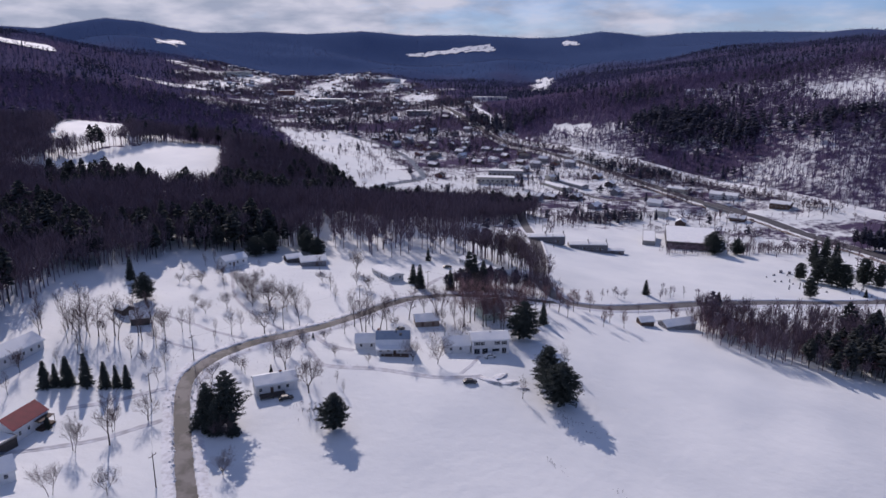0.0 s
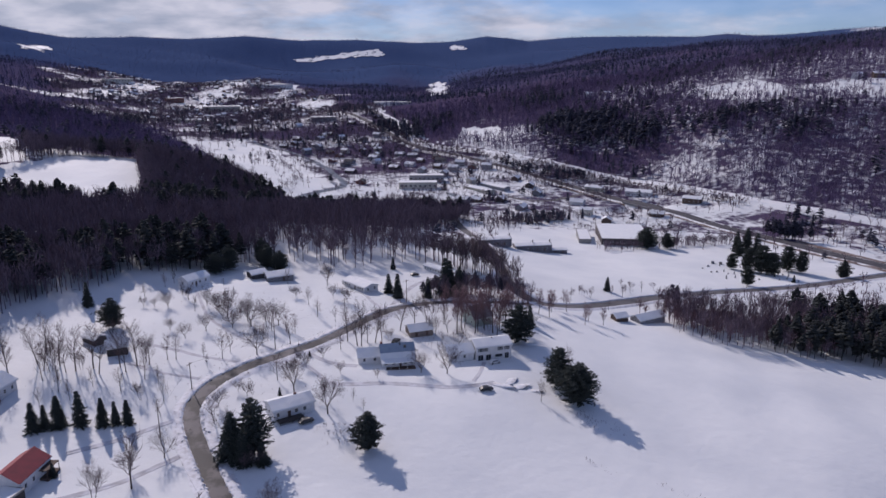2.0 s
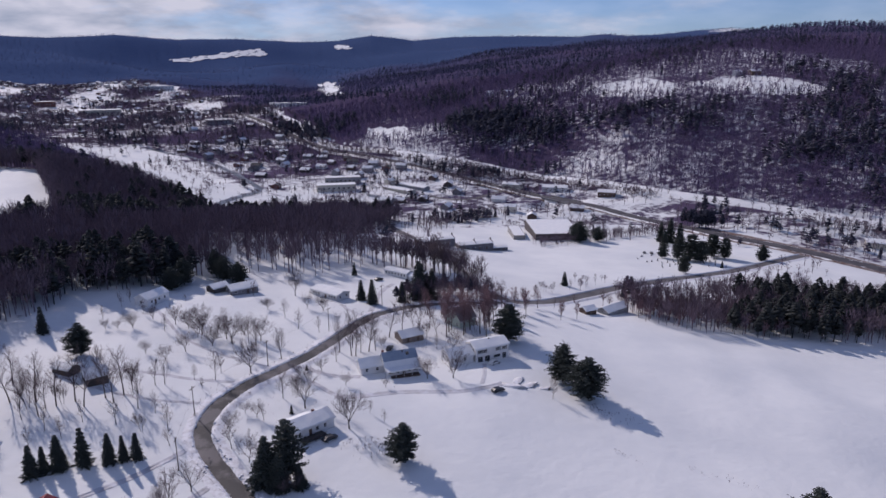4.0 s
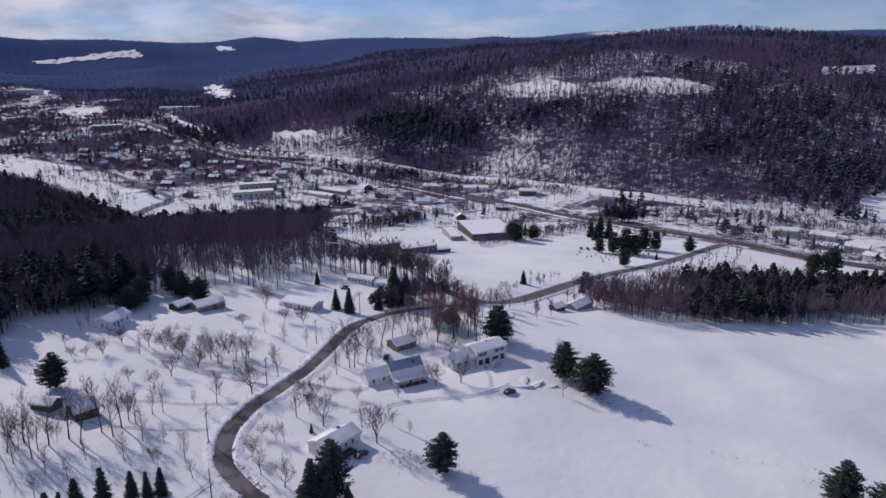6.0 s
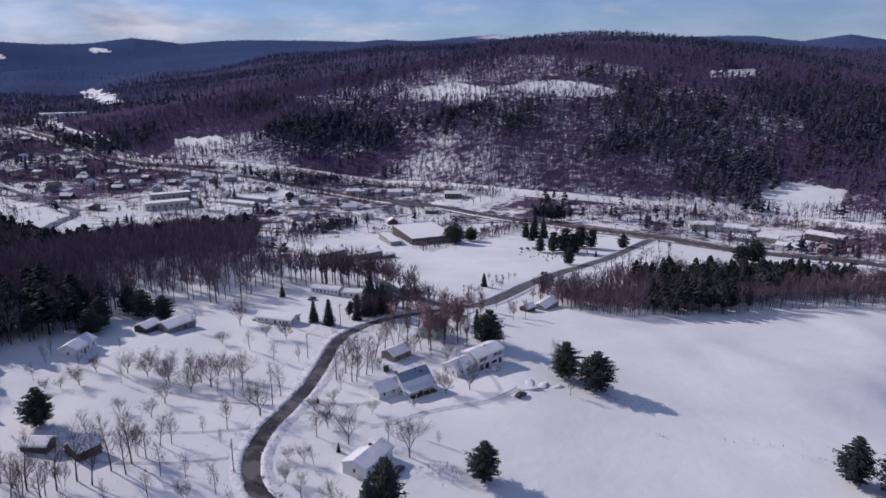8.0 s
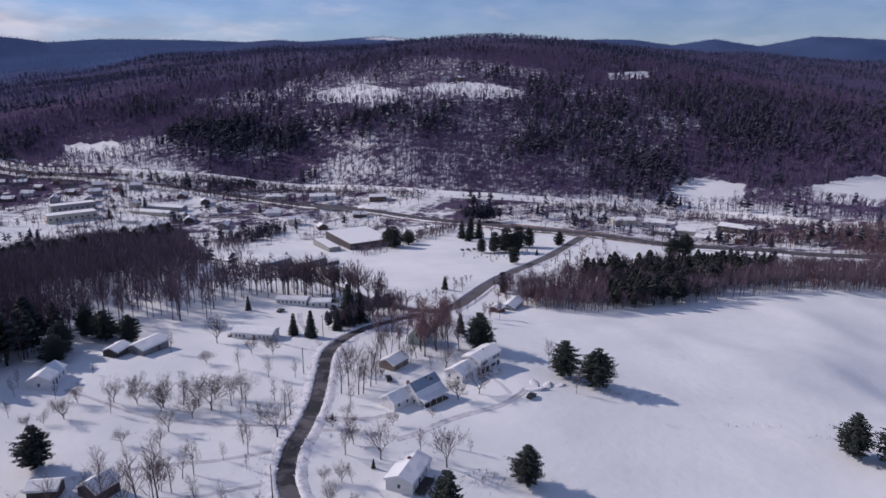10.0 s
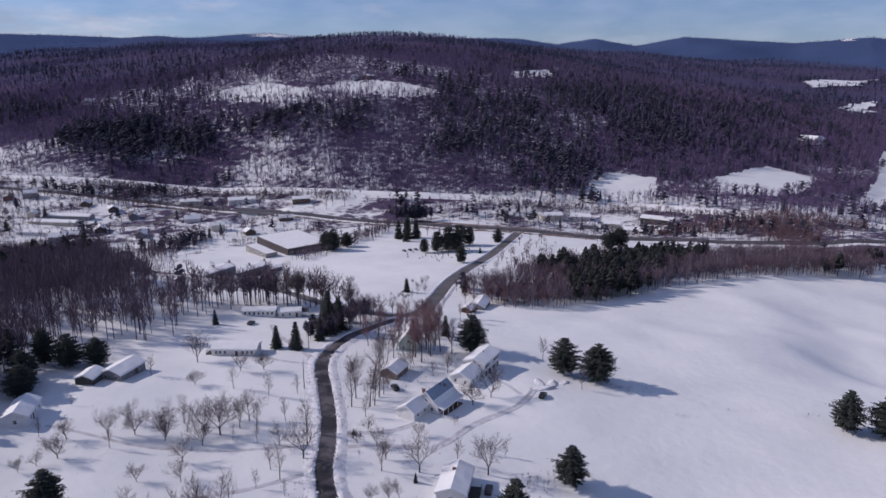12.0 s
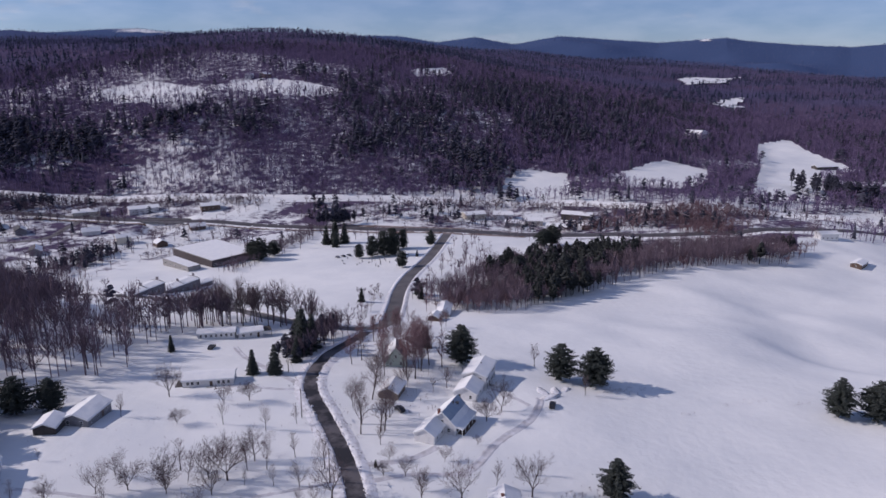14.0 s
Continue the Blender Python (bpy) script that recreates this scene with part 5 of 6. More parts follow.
def ring(w, h):
    t = 0.09
    return boxes((-w / 2, -0.06, 0, w / 2, 0.02, t), (-w / 2, -0.06, h - t, w / 2, 0.02, h), (-w / 2, -0.06, t, -w / 2 + t, 0.02, h - t),
                 (w / 2 - t, -0.06, t, w / 2, 0.02, h - t), (-w / 2 + t, -0.045, h / 2 - 0.03, w / 2 - t, 0.02, h / 2 + 0.03))


def window(root, x, y, z, turn, w=1.0, h=1.25, shutters=False):
    """A framed window in a wall that faces the way turn says (0: towards -y)."""
    win = new("window", kept_mesh(("window", w, h), lambda: ring(w, h), M_FRAME))
    win.parent, win.matrix_basis = root, pose(x, y, z, 0, 0, turn)
    pane = new("pane", kept_mesh(("pane", w, h), lambda: boxes((-w / 2 + 0.09, -0.025, 0.09, w / 2 - 0.09, 0.015, h - 0.09)), M_GLASS))
    pane.parent = win
    if shutters:
        for s in (-1, 1):
            sh = new("shutter", kept_mesh(("shutter", h), lambda: prism([(-0.18, 0.0), (0.18, 0.0), (0.18, h - 0.03), (0.15, h), (-0.15, h), (-0.18, h - 0.03)], -0.05, 0.0), M_SHUTTER))
            sh.parent, sh.matrix_basis = win, pose(s * (w / 2 + 0.22), 0, 0)


def door(root, x, y, z, turn, w=0.95, h=2.05, material=None, name="door"):
    d = new(name, kept_mesh((name, w, h), lambda: boxes((-w / 2, -0.05, 0, w / 2, 0.02, h), (-w / 2 + 0.12, -0.07, h * 0.55, w / 2 - 0.12, -0.05, h - 0.15), (-w / 2 + 0.12, -0.07, 0.15, w / 2 - 0.12, -0.05, h * 0.47)), material or M_BROWN))
    d.parent, d.matrix_basis = root, pose(x, y, z, 0, 0, turn)
    return d


def rest(x, y, yaw, l, d):
    """The height at which a building of that size stands on the ground."""
    c, s = math.cos(radians(yaw)), math.sin(radians(yaw))
    return sum(high(x + u * l / 2 * c - v * d / 2 * s, y + u * l / 2 * s + v * d / 2 * c) for u in (-1, 1) for v in (-1, 1)) / 4


def gable_roof(root, l, d, h, rise, material, over=0.45, thick=0.32, under=None):
    """Two slabs that meet at the ridge: a board below, and snow or sheeting on top."""
    k = rise / (d / 2)
    e = d / 2 + over
    drop = h - over * k
    for s in (-1, 1):
        out = [(s * e, drop + 0.02), (s * e, drop + 0.16), (0, h + rise + 0.16), (0, h + rise + 0.02)]
        part("eave_board", prism_x(out, -l / 2 - over, l / 2 + over), M_FRAME, root)
    for s, m in zip((-1, 1), material if isinstance(material, tuple) else (material, material)):
        t = thick if m is M_SNOW else 0.07
        lip = 0.06
        bm = bmesh.new()
        n = 7
        rows = []
        rng = random.Random(int(l * 10 + d * 7 + s))
        for i in range(n):
            x = -l / 2 - over + lip + (l + 2 * over - 2 * lip) * i / (n - 1)
            j = (lambda: rng.uniform(-0.06, 0.06)) if m is M_SNOW else (lambda: 0.0)
            edge = e - lip + j()
            z0 = h - (edge - d / 2) * k + 0.165
            rows.append([(x, s * edge, z0), (x, s * (edge - 0.1), z0 + t + 0.1 * k + j()), (x, s * e * 0.5, h + (d / 2 - e * 0.5) * k + 0.165 + t + j()), (x, 0, h + rise + 0.165 + t * 0.95), (x, 0, h + rise + 0.165)])
        vs = [[bm.verts.new(p) for p in r] for r in rows]
        for a, c in zip(vs, vs[1:]):
            for q in range(4):
                bm.faces.new((a[q], a[q + 1], c[q + 1], c[q]))
            bm.faces.new((a[4], a[0], c[0], c[4]))
        bm.faces.new(vs[0]), bm.faces.new(vs[-1][::-1])
        bmesh.ops.recalc_face_normals(bm, faces=bm.faces)
        part("roof", bm, m, root, "roof slope under thick snow" if m is M_SNOW else "bare roof slope with little snow")


def house(label, x, y, yaw, l, d, h, rise, wall=None, roof=None, front=(), back=0, ends=1, storeys=1, doors=(), chimney=None, name="house", category="house", shutters=False, over=0.45, group=""):
    """A gabled building whose front faces -y of its own; front: places of windows along the front."""
    root = tagged(new(name), label, category, group)
    root.matrix_basis = pose(x, y, rest(x, y, yaw, l, d) + 0.1, 0, 0, yaw)
    wall, roof = wall or M_WHITE, roof or M_SNOW
    part("wall", prism_x([(-d / 2, -1.6), (d / 2, -1.6), (d / 2, h), (0, h + rise), (-d / 2, h)], -l / 2, l / 2), wall, root)
    gable_roof(root, l, d, h, rise, roof, over)
    for level in range(storeys):
        z = 0.95 + level * 2.6
        for wx in front:
            window(root, wx, -d / 2, z, 0, shutters=shutters)
        for i in range(back):
            window(root, l * ((i + 0.5) / back - 0.5), d / 2, z, 180)
        for s in (-1, 1):
            for i in range(ends):
                window(root, s * l / 2, d * ((i + 0.5) / ends - 0.5), z, 90 * s, shutters=shutters)
    if rise > 2.4:
        for s in (-1, 1):
            window(root, s * l / 2, 0, h + 0.25, 90 * s)
    for dx in doors:
        door(root, dx, -d / 2, 0.0, 0)
    if chimney is not None:
        cx, cy = chimney
        top = h + rise + 0.7
        part("chimney", boxes((cx - 0.35, cy - 0.35, h * 0.7, cx + 0.35, cy + 0.35, top), (cx - 0.42, cy - 0.42, top - 0.18, cx + 0.42, cy + 0.42, top - 0.05)), M_BRICK, root)
    return root


def flat_building(label, x, y, yaw, l, d, h, wall, windows=0, name="building", category="building", sink=2.0):
    """A flat-roofed block with a parapet and a deep layer of snow on the roof."""
    root = tagged(new(name), label, category)
    root.matrix_basis = pose(x, y, rest(x, y, yaw, l, d) + 0.1, 0, 0, yaw)
    part("wall", boxes((-l / 2, -d / 2, -sink, l / 2, d / 2, h)), wall, root)
    part("parapet", boxes((-l / 2 - 0.15, -d / 2 - 0.15, h, l / 2 + 0.15, -d / 2 + 0.2, h + 0.45), (-l / 2 - 0.15, d / 2 - 0.2, h, l / 2 + 0.15, d / 2 + 0.15, h + 0.45),
                          (-l / 2 - 0.15, -d / 2 + 0.2, h, -l / 2 + 0.2, d / 2 - 0.2, h + 0.45), (l / 2 - 0.2, -d / 2 + 0.2, h, l / 2 + 0.15, d / 2 - 0.2, h + 0.45)), M_CONCRETE, root)
    part("roof", boxes((-l / 2 + 0.2, -d / 2 + 0.2, h, l / 2 - 0.2, d / 2 - 0.2, h + 0.4)), M_SNOW, root, "flat roof under snow")
    for i in range(windows):
        window(root, l * ((i + 0.5) / windows - 0.5), -d / 2, h * 0.35, 0, w=min(2.4, l / windows * 0.7), h=h * 0.3)
    return root


# The cape house with its porch and its garage.
cape = house("white cape house with a half-bare blue metal roof over a porch", -21.6, 229.8, 3, 11.4, 8.4, 3.0, 3.7, M_WHITE, M_SNOW, ends=2, chimney=(-5.2, 1.2))
part("roof_sheet", prism_x([(-0.15, 7.12), (-2.75, 4.83), (-2.75, 4.92), (-0.15, 7.21)], -6.05, 6.05), M_BLUE, cape, "bare blue-grey metal sheet where the snow slid off")
part("skylight", boxes((2.2, -1.75, 5.75, 3.1, -0.95, 6.6)), M_SHINGLE, cape, "dark vent box on the roof")
part("vent", boxes((0.9, -0.9, 6.5, 1.25, -0.55, 7.45)), M_SHINGLE, cape, "short dark vent pipe on the roof")
part("porch_roof", prism_x([(-4.3, 2.95), (-6.5, 2.35), (-6.5, 2.75), (-4.3, 3.4)], -5.9, 5.9), M_SNOW, cape, "snowy porch roof")
part("porch_floor", boxes((-5.7, -6.4, -0.6, 5.7, -4.2, 0.1)), M_BROWN, cape)
for px in (-5.6, -2.8, 0.0, 2.8, 5.6):
    part("post", boxes((px - 0.08, -6.35, 0.1, px + 0.08, -6.2, 2.36)), M_FRAME, cape)
for wx in (-4.3, -1.6, 2.4, 4.5):
    window(cape, wx, -4.2, 0.9, 0, 1.3, 1.3)
door(cape, 0.6, -4.2, 0.1, 0)
garage = house("small white garage with a snowy gable roof beside the cape house", -31.2, 231.6, 3, 7.6, 6.2, 2.6, 1.8, M_WHITE, M_SNOW, front=(-1.8, 1.8), ends=0, name="garage", category="garage")
door(garage, -3.8, 0, 0, -90, 2.6, 2.1, M_FRAME, "garage_door")

# The two-storey house and its wing.
big = house("white two-storey house with dark shuttered windows and patio doors", 12.4, 234.4, 8, 13.2, 8.0, 5.1, 1.45, M_WHITE, M_SNOW, ends=2, storeys=2)
for wx in (-4.9, -3.2, 2.4, 4.9):
    window(big, wx, -4.0, 3.35, 0, 1.15, 1.35, True)
for wx, w in ((-4.9, 1.9), (-2.0, 1.9), (4.9, 1.5)):
    part("patio_door", boxes((wx - w / 2, -4.06, 0.1, wx - 0.04, -3.98, 2.15), (wx + 0.04, -4.06, 0.1, wx + w / 2, -3.98, 2.15)), M_GLASS, big, "dark sliding glass door")
    part("door_frame", boxes((wx - w / 2 - 0.1, -4.08, 0.0, wx - w / 2, -3.99, 2.25), (wx + w / 2, -4.08, 0.0, wx + w / 2 + 0.1, -3.99, 2.25), (wx - w / 2, -4.08, 2.15, wx + w / 2, -3.99, 2.25)), M_FRAME, big)
part("window", boxes((0.6, -4.06, 0.9, 3.2, -3.98, 1.9)), M_GLASS, big, "wide dark ground-floor window")
part("vent", boxes((0.2, -0.6, 6.3, 0.55, -0.25, 7.2)), M_SHINGLE, big, "dark vent pipe through the snowy roof")
part("step", boxes((-3.2, -5.6, -0.5, -0.8, -4.05, 0.05)), M_CONCRETE, big)
wing = house("low white garage wing with a snowy roof", 0.6, 233.2, 8, 9.2, 7.4, 2.7, 1.9, M_WHITE, M_SNOW, front=(-2.2, 1.2), ends=2, name="garage", category="garage")

# The house behind the tall evergreens.
low = house("white ranch house with a snowy roof and a dark deck", -56.0, 198.9, 25, 12.6, 7.4, 2.9, 1.5, M_WHITE, M_SNOW, front=(-5.0, 0.6, 3.2), ends=1, doors=(-1.6,), chimney=(2.0, 0.6))
part("deck", boxes((-5.6, -6.6, 0.1, 2.0, -3.8, 0.3)), M_DARK, low, "dark wooden deck")
part("railing", boxes((-5.6, -6.6, 1.1, 2.0, -6.5, 1.2), (-5.6, -6.5, 1.1, -5.5, -3.8, 1.2), *[(-5.55 + k * 0.5, -6.58, 0.3, -5.48 + k * 0.5, -6.52, 1.1) for k in range(15)]), M_DARK, low)
for px in (-5.4, -1.8, 1.8):
    part("post", boxes((px - 0.08, -6.5, -1.4, px + 0.08, -6.34, 0.1)), M_DARK, low)

# Houses round the lane.
green = house("steep-roofed pale green house among reddish bare trees", 14.5, 268.5, 28, 9.2, 7.4, 3.3, 4.3, M_GREEN, (M_SHINGLE_PALE, M_SNOW), front=(-2.5, 2.2), ends=2, chimney=(1.0, -1.4))
shed = house("weathered tan wooden shed with snow on its roof", -11.0, 255.6, 12, 9.0, 6.4, 2.3, 1.5, M_TAN, M_SNOW, name="shed", category="shed", ends=0, doors=(-2.0, 2.2))
ranch = house("long low white ranch house with dark windows at the wood's edge", -31.7, 314.5, -55, 16.4, 7.6, 2.5, 1.05, M_WHITE, M_SNOW, front=(-6.4, -5.0, -3.2, 3.4, 5.0, 6.6), ends=2, doors=(1.0,))
part("deck", boxes((-10.8, -2.6, -0.5, -8.25, 2.4, 0.3), (-10.75, -2.55, 0.3, -10.63, -2.43, 1.25), (-8.5, -2.55, 0.3, -8.38, -2.43, 1.25), (-10.75, 2.23, 0.3, -10.63, 2.35, 1.25), (-10.8, -2.6, 1.15, -8.3, -2.5, 1.25), (-10.8, -2.5, 1.15, -10.7, 2.4, 1.25)), M_DARK, ranch, "dark wooden deck at the end wall")
part("steps", boxes((-0.4, -5.6, -0.6, 2.6, -3.85, -0.1), (-0.2, -4.9, -0.1, 2.4, -3.85, 0.15)), M_DARK, ranch, "dark wooden entrance steps")
part("railing", boxes((-0.4, -5.6, 0.75, 2.6, -5.5, 0.85), *[(-0.4 + k * 0.42, -5.58, -0.1, -0.34 + k * 0.42, -5.52, 0.75) for k in range(8)]), M_DARK, ranch)
house("long low white mobile home with a row of dark windows", 8.8, 349.6, -54, 14.6, 5.6, 2.6, 0.9, M_WHITE, M_SNOW, front=(-6, -4, -2, 0, 2, 4, 6), ends=1)
trailer2 = house("low white mobile home with a snowy roof", 17.2, 339.6, -42, 9.8, 5.4, 2.6, 0.9, M_WHITE, M_SNOW, front=(-3, 0), ends=1, doors=(3,))
part("carport", boxes((4.9, -2.6, 2.2, 8.6, 2.6, 2.4), (8.3, -2.5, -0.5, 8.45, -2.35, 2.2), (8.3, 2.35, -0.5, 8.45, 2.5, 2.2)), M_DARK, trailer2, "dark carport")
house("small white gabled house with a plain end wall beside the woods", -105.8, 317.2, 49, 11.6, 7.0, 2.9, 1.7, M_WHITE, M_SNOW, front=(-3.5, 0.5, 3.6), ends=1, doors=(-1.5,))
house("grey house under deep snow beside a carport", -69.5, 326.2, 20, 12.0, 8.2, 2.6, 1.5, M_GREY, M_SNOW, front=(-4, -1, 3.5), ends=2, doors=(1.4,))
carport = house("dark open shed with a snow-laden roof", -79.6, 328.5, 32, 7.4, 6.0, 2.3, 1.2, M_DARK, M_SNOW, name="shed", category="shed", ends=0)
# The wall is closed; a dark panel paints the shade of an open front.
part("opening", boxes((-3.0, -3.06, 0, 3.0, -2.95, 2.0)), M_SHINGLE, carport, "dark panel painted as the shaded open front")
house("small dark barn with a white snowy roof among bare trees", -117.0, 242.2, 20, 6.4, 6.4, 2.6, 1.8, M_DARK, M_SNOW, name="barn", category="barn", ends=0, doors=(0,))
house("low dark shed half hidden by bare trunks", -126.4, 249.4, -38, 6.8, 4.6, 2.1, 1.1, M_DARK, M_SNOW, name="shed", category="shed", ends=0, doors=(1,))
house("long white house under deep snow beside a row of spruces", -145.2, 207.4, 74, 20, 9.0, 3.1, 2.2, M_WHITE, M_SNOW, front=(-8, -5, -2, 2, 5, 8), ends=2, doors=(0,))
red = house("white barn with a red metal roof", -118.8, 169.6, 78, 12.0, 8.0, 3.3, 2.4, M_WHITE, M_RED, front=(-4, -1, 2.5), ends=1, name="barn", category="barn", doors=(4.4,), over=0.35)
part("porch", boxes((1.0, -6.2, -0.6, 6.0, -4.0, 0.2), (5.8, -6.1, 0.2, 5.92, -5.98, 2.3), (1.1, -6.1, 0.2, 1.22, -5.98, 2.3), (1.0, -6.2, 2.3, 6.0, -4.0, 2.45)), M_BROWN, red, "wooden porch")
flat_building("low dark lean-to with a flat snowy roof beside the red-roofed barn", -119.6, 160.2, 70, 7.0, 7.4, 2.4, M_DARK, name="lean_to", category="shed")
house("white house with a snowy roof and dark eaves", -112.5, 147.0, 40, 10, 7.5, 2.8, 2.0, M_WHITE, (M_SNOW, M_SHINGLE), front=(-3, 0, 3), ends=1)
house("low grey building with a deep snowy roof by the valley road", 97.5, 288.6, 20, 15, 6.5, 2.2, 1.6, M_GREY, M_SNOW, name="barn", category="barn", front=(-4, 0, 4), ends=1)
house("small brown shed in scrub by the valley road", 83, 286.5, 10, 6, 5, 2.1, 1.2, M_BROWN, M_SNOW, name="shed", category="shed", ends=0, doors=(0,))

# The terrace of apartments on the white field.
for i, (ax, ay, turn) in enumerate(((59.5, 452.0, 5), (89.0, 456.5, 0))):
    flats = house("dark grey apartment terrace with raised party walls in a snowfield", ax, ay, turn, 25, 9.5, 4.1, 0.8, M_FLATS, M_SNOW, front=(-9.5, -6.5, -3.5, -0.5, 3.0, 6.2, 9.2), back=4, ends=2, name="apartment_house", category="apartments", group="apartment terrace")
    for px in (0.4, 12.6):
        part("party_wall", prism_x([(-5.0, -1), (5.0, -1), (5.0, 4.6), (0.8, 5.5), (0.8, 7.0), (-0.8, 7.0), (-0.8, 5.5), (-5.0, 4.6)], px - 0.18, px + 0.18), M_FLATS, flats, "grey party wall raised over the roof")
    for px in (-8, -2.6, 2.6, 8):
        door(flats, px, -4.75, 0, 0)
house("low dark garage at the end of the apartment terrace", 108.0, 457.0, -4, 11, 7, 2.4, 0.8, M_FLATS, M_SNOW, name="garage", category="garage", ends=0, doors=(-2.5, 2.5))

# The school and the works in the valley.
flat_building("large flat-roofed brown brick school under snow", 176.8, 511.7, -15, 36, 52, 6.2, M_SCHOOL, 7)
flat_building("low concrete entrance block of the school", 145.8, 512.5, 255, 34, 9, 3.8, M_CONCRETE, 5)
flat_building("long pale flat-roofed factory hall", 44, 768, -6, 42, 15, 6.5, M_CREAM, 8)
flat_building("long grey flat-roofed factory hall behind another", 58, 806, -6, 40, 13, 7.5, M_GREY, 8)
flat_building("broad low grey warehouse in the town", -70, 1330, 4, 46, 24, 7, M_GREY, 6)
flat_building("long low white warehouse under the far hill", 75, 1560, -6, 80, 24, 8, M_WHITE, 10)
flat_building("large pale mill hall in the distant town", -330, 1830, 6, 90, 34, 12, M_CREAM, 8)
flat_building("long pale school block on the far side of the town", -700, 2285, 42, 84, 24, 12, M_CREAM, 9)
flat_building("long white works building on the far side of the town", -250, 2540, 28, 100, 28, 11, M_WHITE, 9)
flat_building("broad brick block in the middle of the town", -470, 1960, 20, 44, 26, 10, M_BRICK, 6)
for label, x, y, yaw, l, d, h, wall in (
        ("long low cream shed with a snowy roof", 108, 742, -62, 44, 9, 2.8, M_CREAM), ("long low grey shed with a snowy roof", 128, 752, -62, 40, 9, 2.8, M_GREY),
        ("long low white shed beside the mobile homes", 84, 715, -58, 40, 9, 2.8, M_WHITE), ("long white roadside workshop", 264, 681, -34, 26, 12, 4.0, M_WHITE),
        ("brown roadside building with a snowy roof", 296, 629, -38, 17, 11, 4.2, M_BROWN), ("cream roadside garage with a snowy roof", 231, 716, -40, 22, 12, 4.0, M_CREAM),
        ("cream metal storage shed", 396, 401, -42, 20, 12, 4.0, M_CREAM), ("white metal storage shed", 412, 378, -65, 18, 12, 4.5, M_WHITE), ("grey metal shed by the highway", 391, 360, -70, 14, 10, 3.6, M_GREY),
        ("long dark sawmill shed", 433, 312, -86, 28, 12, 4.0, M_DARK), ("cream metal workshop by the railway", 405, 345, -70, 16, 11, 4.2, M_CREAM), ("white metal workshop near the highway", 388, 318, -80, 18, 10, 4.0, M_WHITE), ("low brown store with a snowy roof", 395, 290, -80, 14, 9, 3.4, M_BROWN),
        ("white farmhouse beyond the snowy field", 402, 110, -60, 14, 9, 4.5, M_WHITE), ("small brown farm shed beyond the field", 344, 92, -20, 14, 7, 2.6, M_BROWN), ("grey cottage in the roadside woods", 285, 268, 30, 11, 8, 3, M_GREY),
        ("cream cottage in the roadside woods", 312, 262, 10, 11, 8, 3, M_CREAM), ("small pale house hidden in the near woods", -165, 392, 40, 10, 7, 3, M_CREAM)):
    house(label, x, y, yaw, l, d, h, d * 0.16, wall, M_SNOW, front=[l * (k / 4 - 0.375) for k in range(4)], ends=1, name="shed" if "shed" in label else "house", category="shed" if "shed" in label else "house", over=0.6)
house("large white gabled house on the wooded slope", 962, 272, 70, 26, 14, 6, 5, M_WHITE, M_SNOW, front=(-10, -5, 0, 5, 10), ends=2, storeys=2)
house("white wing of the house on the slope", 985, 262, -15, 18, 12, 5, 4.5, M_WHITE, M_SNOW, front=(-5, 0, 5), ends=2)
for label, x, y, yaw in (("long low dark barn on the far snowfield", 880, 92, -50), ("low farm building on the far snowfield", 868, 64, -40)):
    house(label, x, y, yaw, 34, 11, 3.5, 2, M_DARK, M_SNOW, front=(-8, 0, 8), name="barn", category="barn")
for label, x, y, yaw in (("white hill house beside the snowy clearing", 640, 868, 20), ("brown hill house at the top of the clearing", 655, 850, -10), ("cream house in the hillside woods", 392, 1120, 30), ("white house in the hillside woods", 372, 1150, 0), ("pale farmhouse on the high pasture", 1020, 715, 20)):
    house(label, x, y, yaw, 14, 9, 5, 2.4, M_CREAM if "cream" in label else M_BROWN if "brown" in label else M_WHITE, M_SNOW, front=(-4, 0, 4))

# The overpass where the highway crosses the river.
bridge = tagged(new("bridge"), "grey concrete highway bridge with a dark opening below", "bridge", kind="structure")
bridge.matrix_basis = pose(248, 636, float(bare_ground(248, 636)), 0, 0, 111)
part("deck", boxes((-19, -7.6, 0.3, 19, 7.6, 1.35)), M_CONCRETE, bridge)
for s in (-1, 1):
    part("parapet", boxes((-20, s * 7.5 - 0.2, 1.35, 20, s * 7.5 + 0.2, 2.3)), M_CONCRETE, bridge)
    part("abutment", boxes((s * 17 - 2.5, -7.4, -8, s * 17 + 2.5, 7.4, 0.3)), M_CONCRETE, bridge)
    part("pier", boxes((s * 5 - 0.6, -6.5, -8, s * 5 + 0.6, 6.5, 0.3)), M_CONCRETE, bridge)


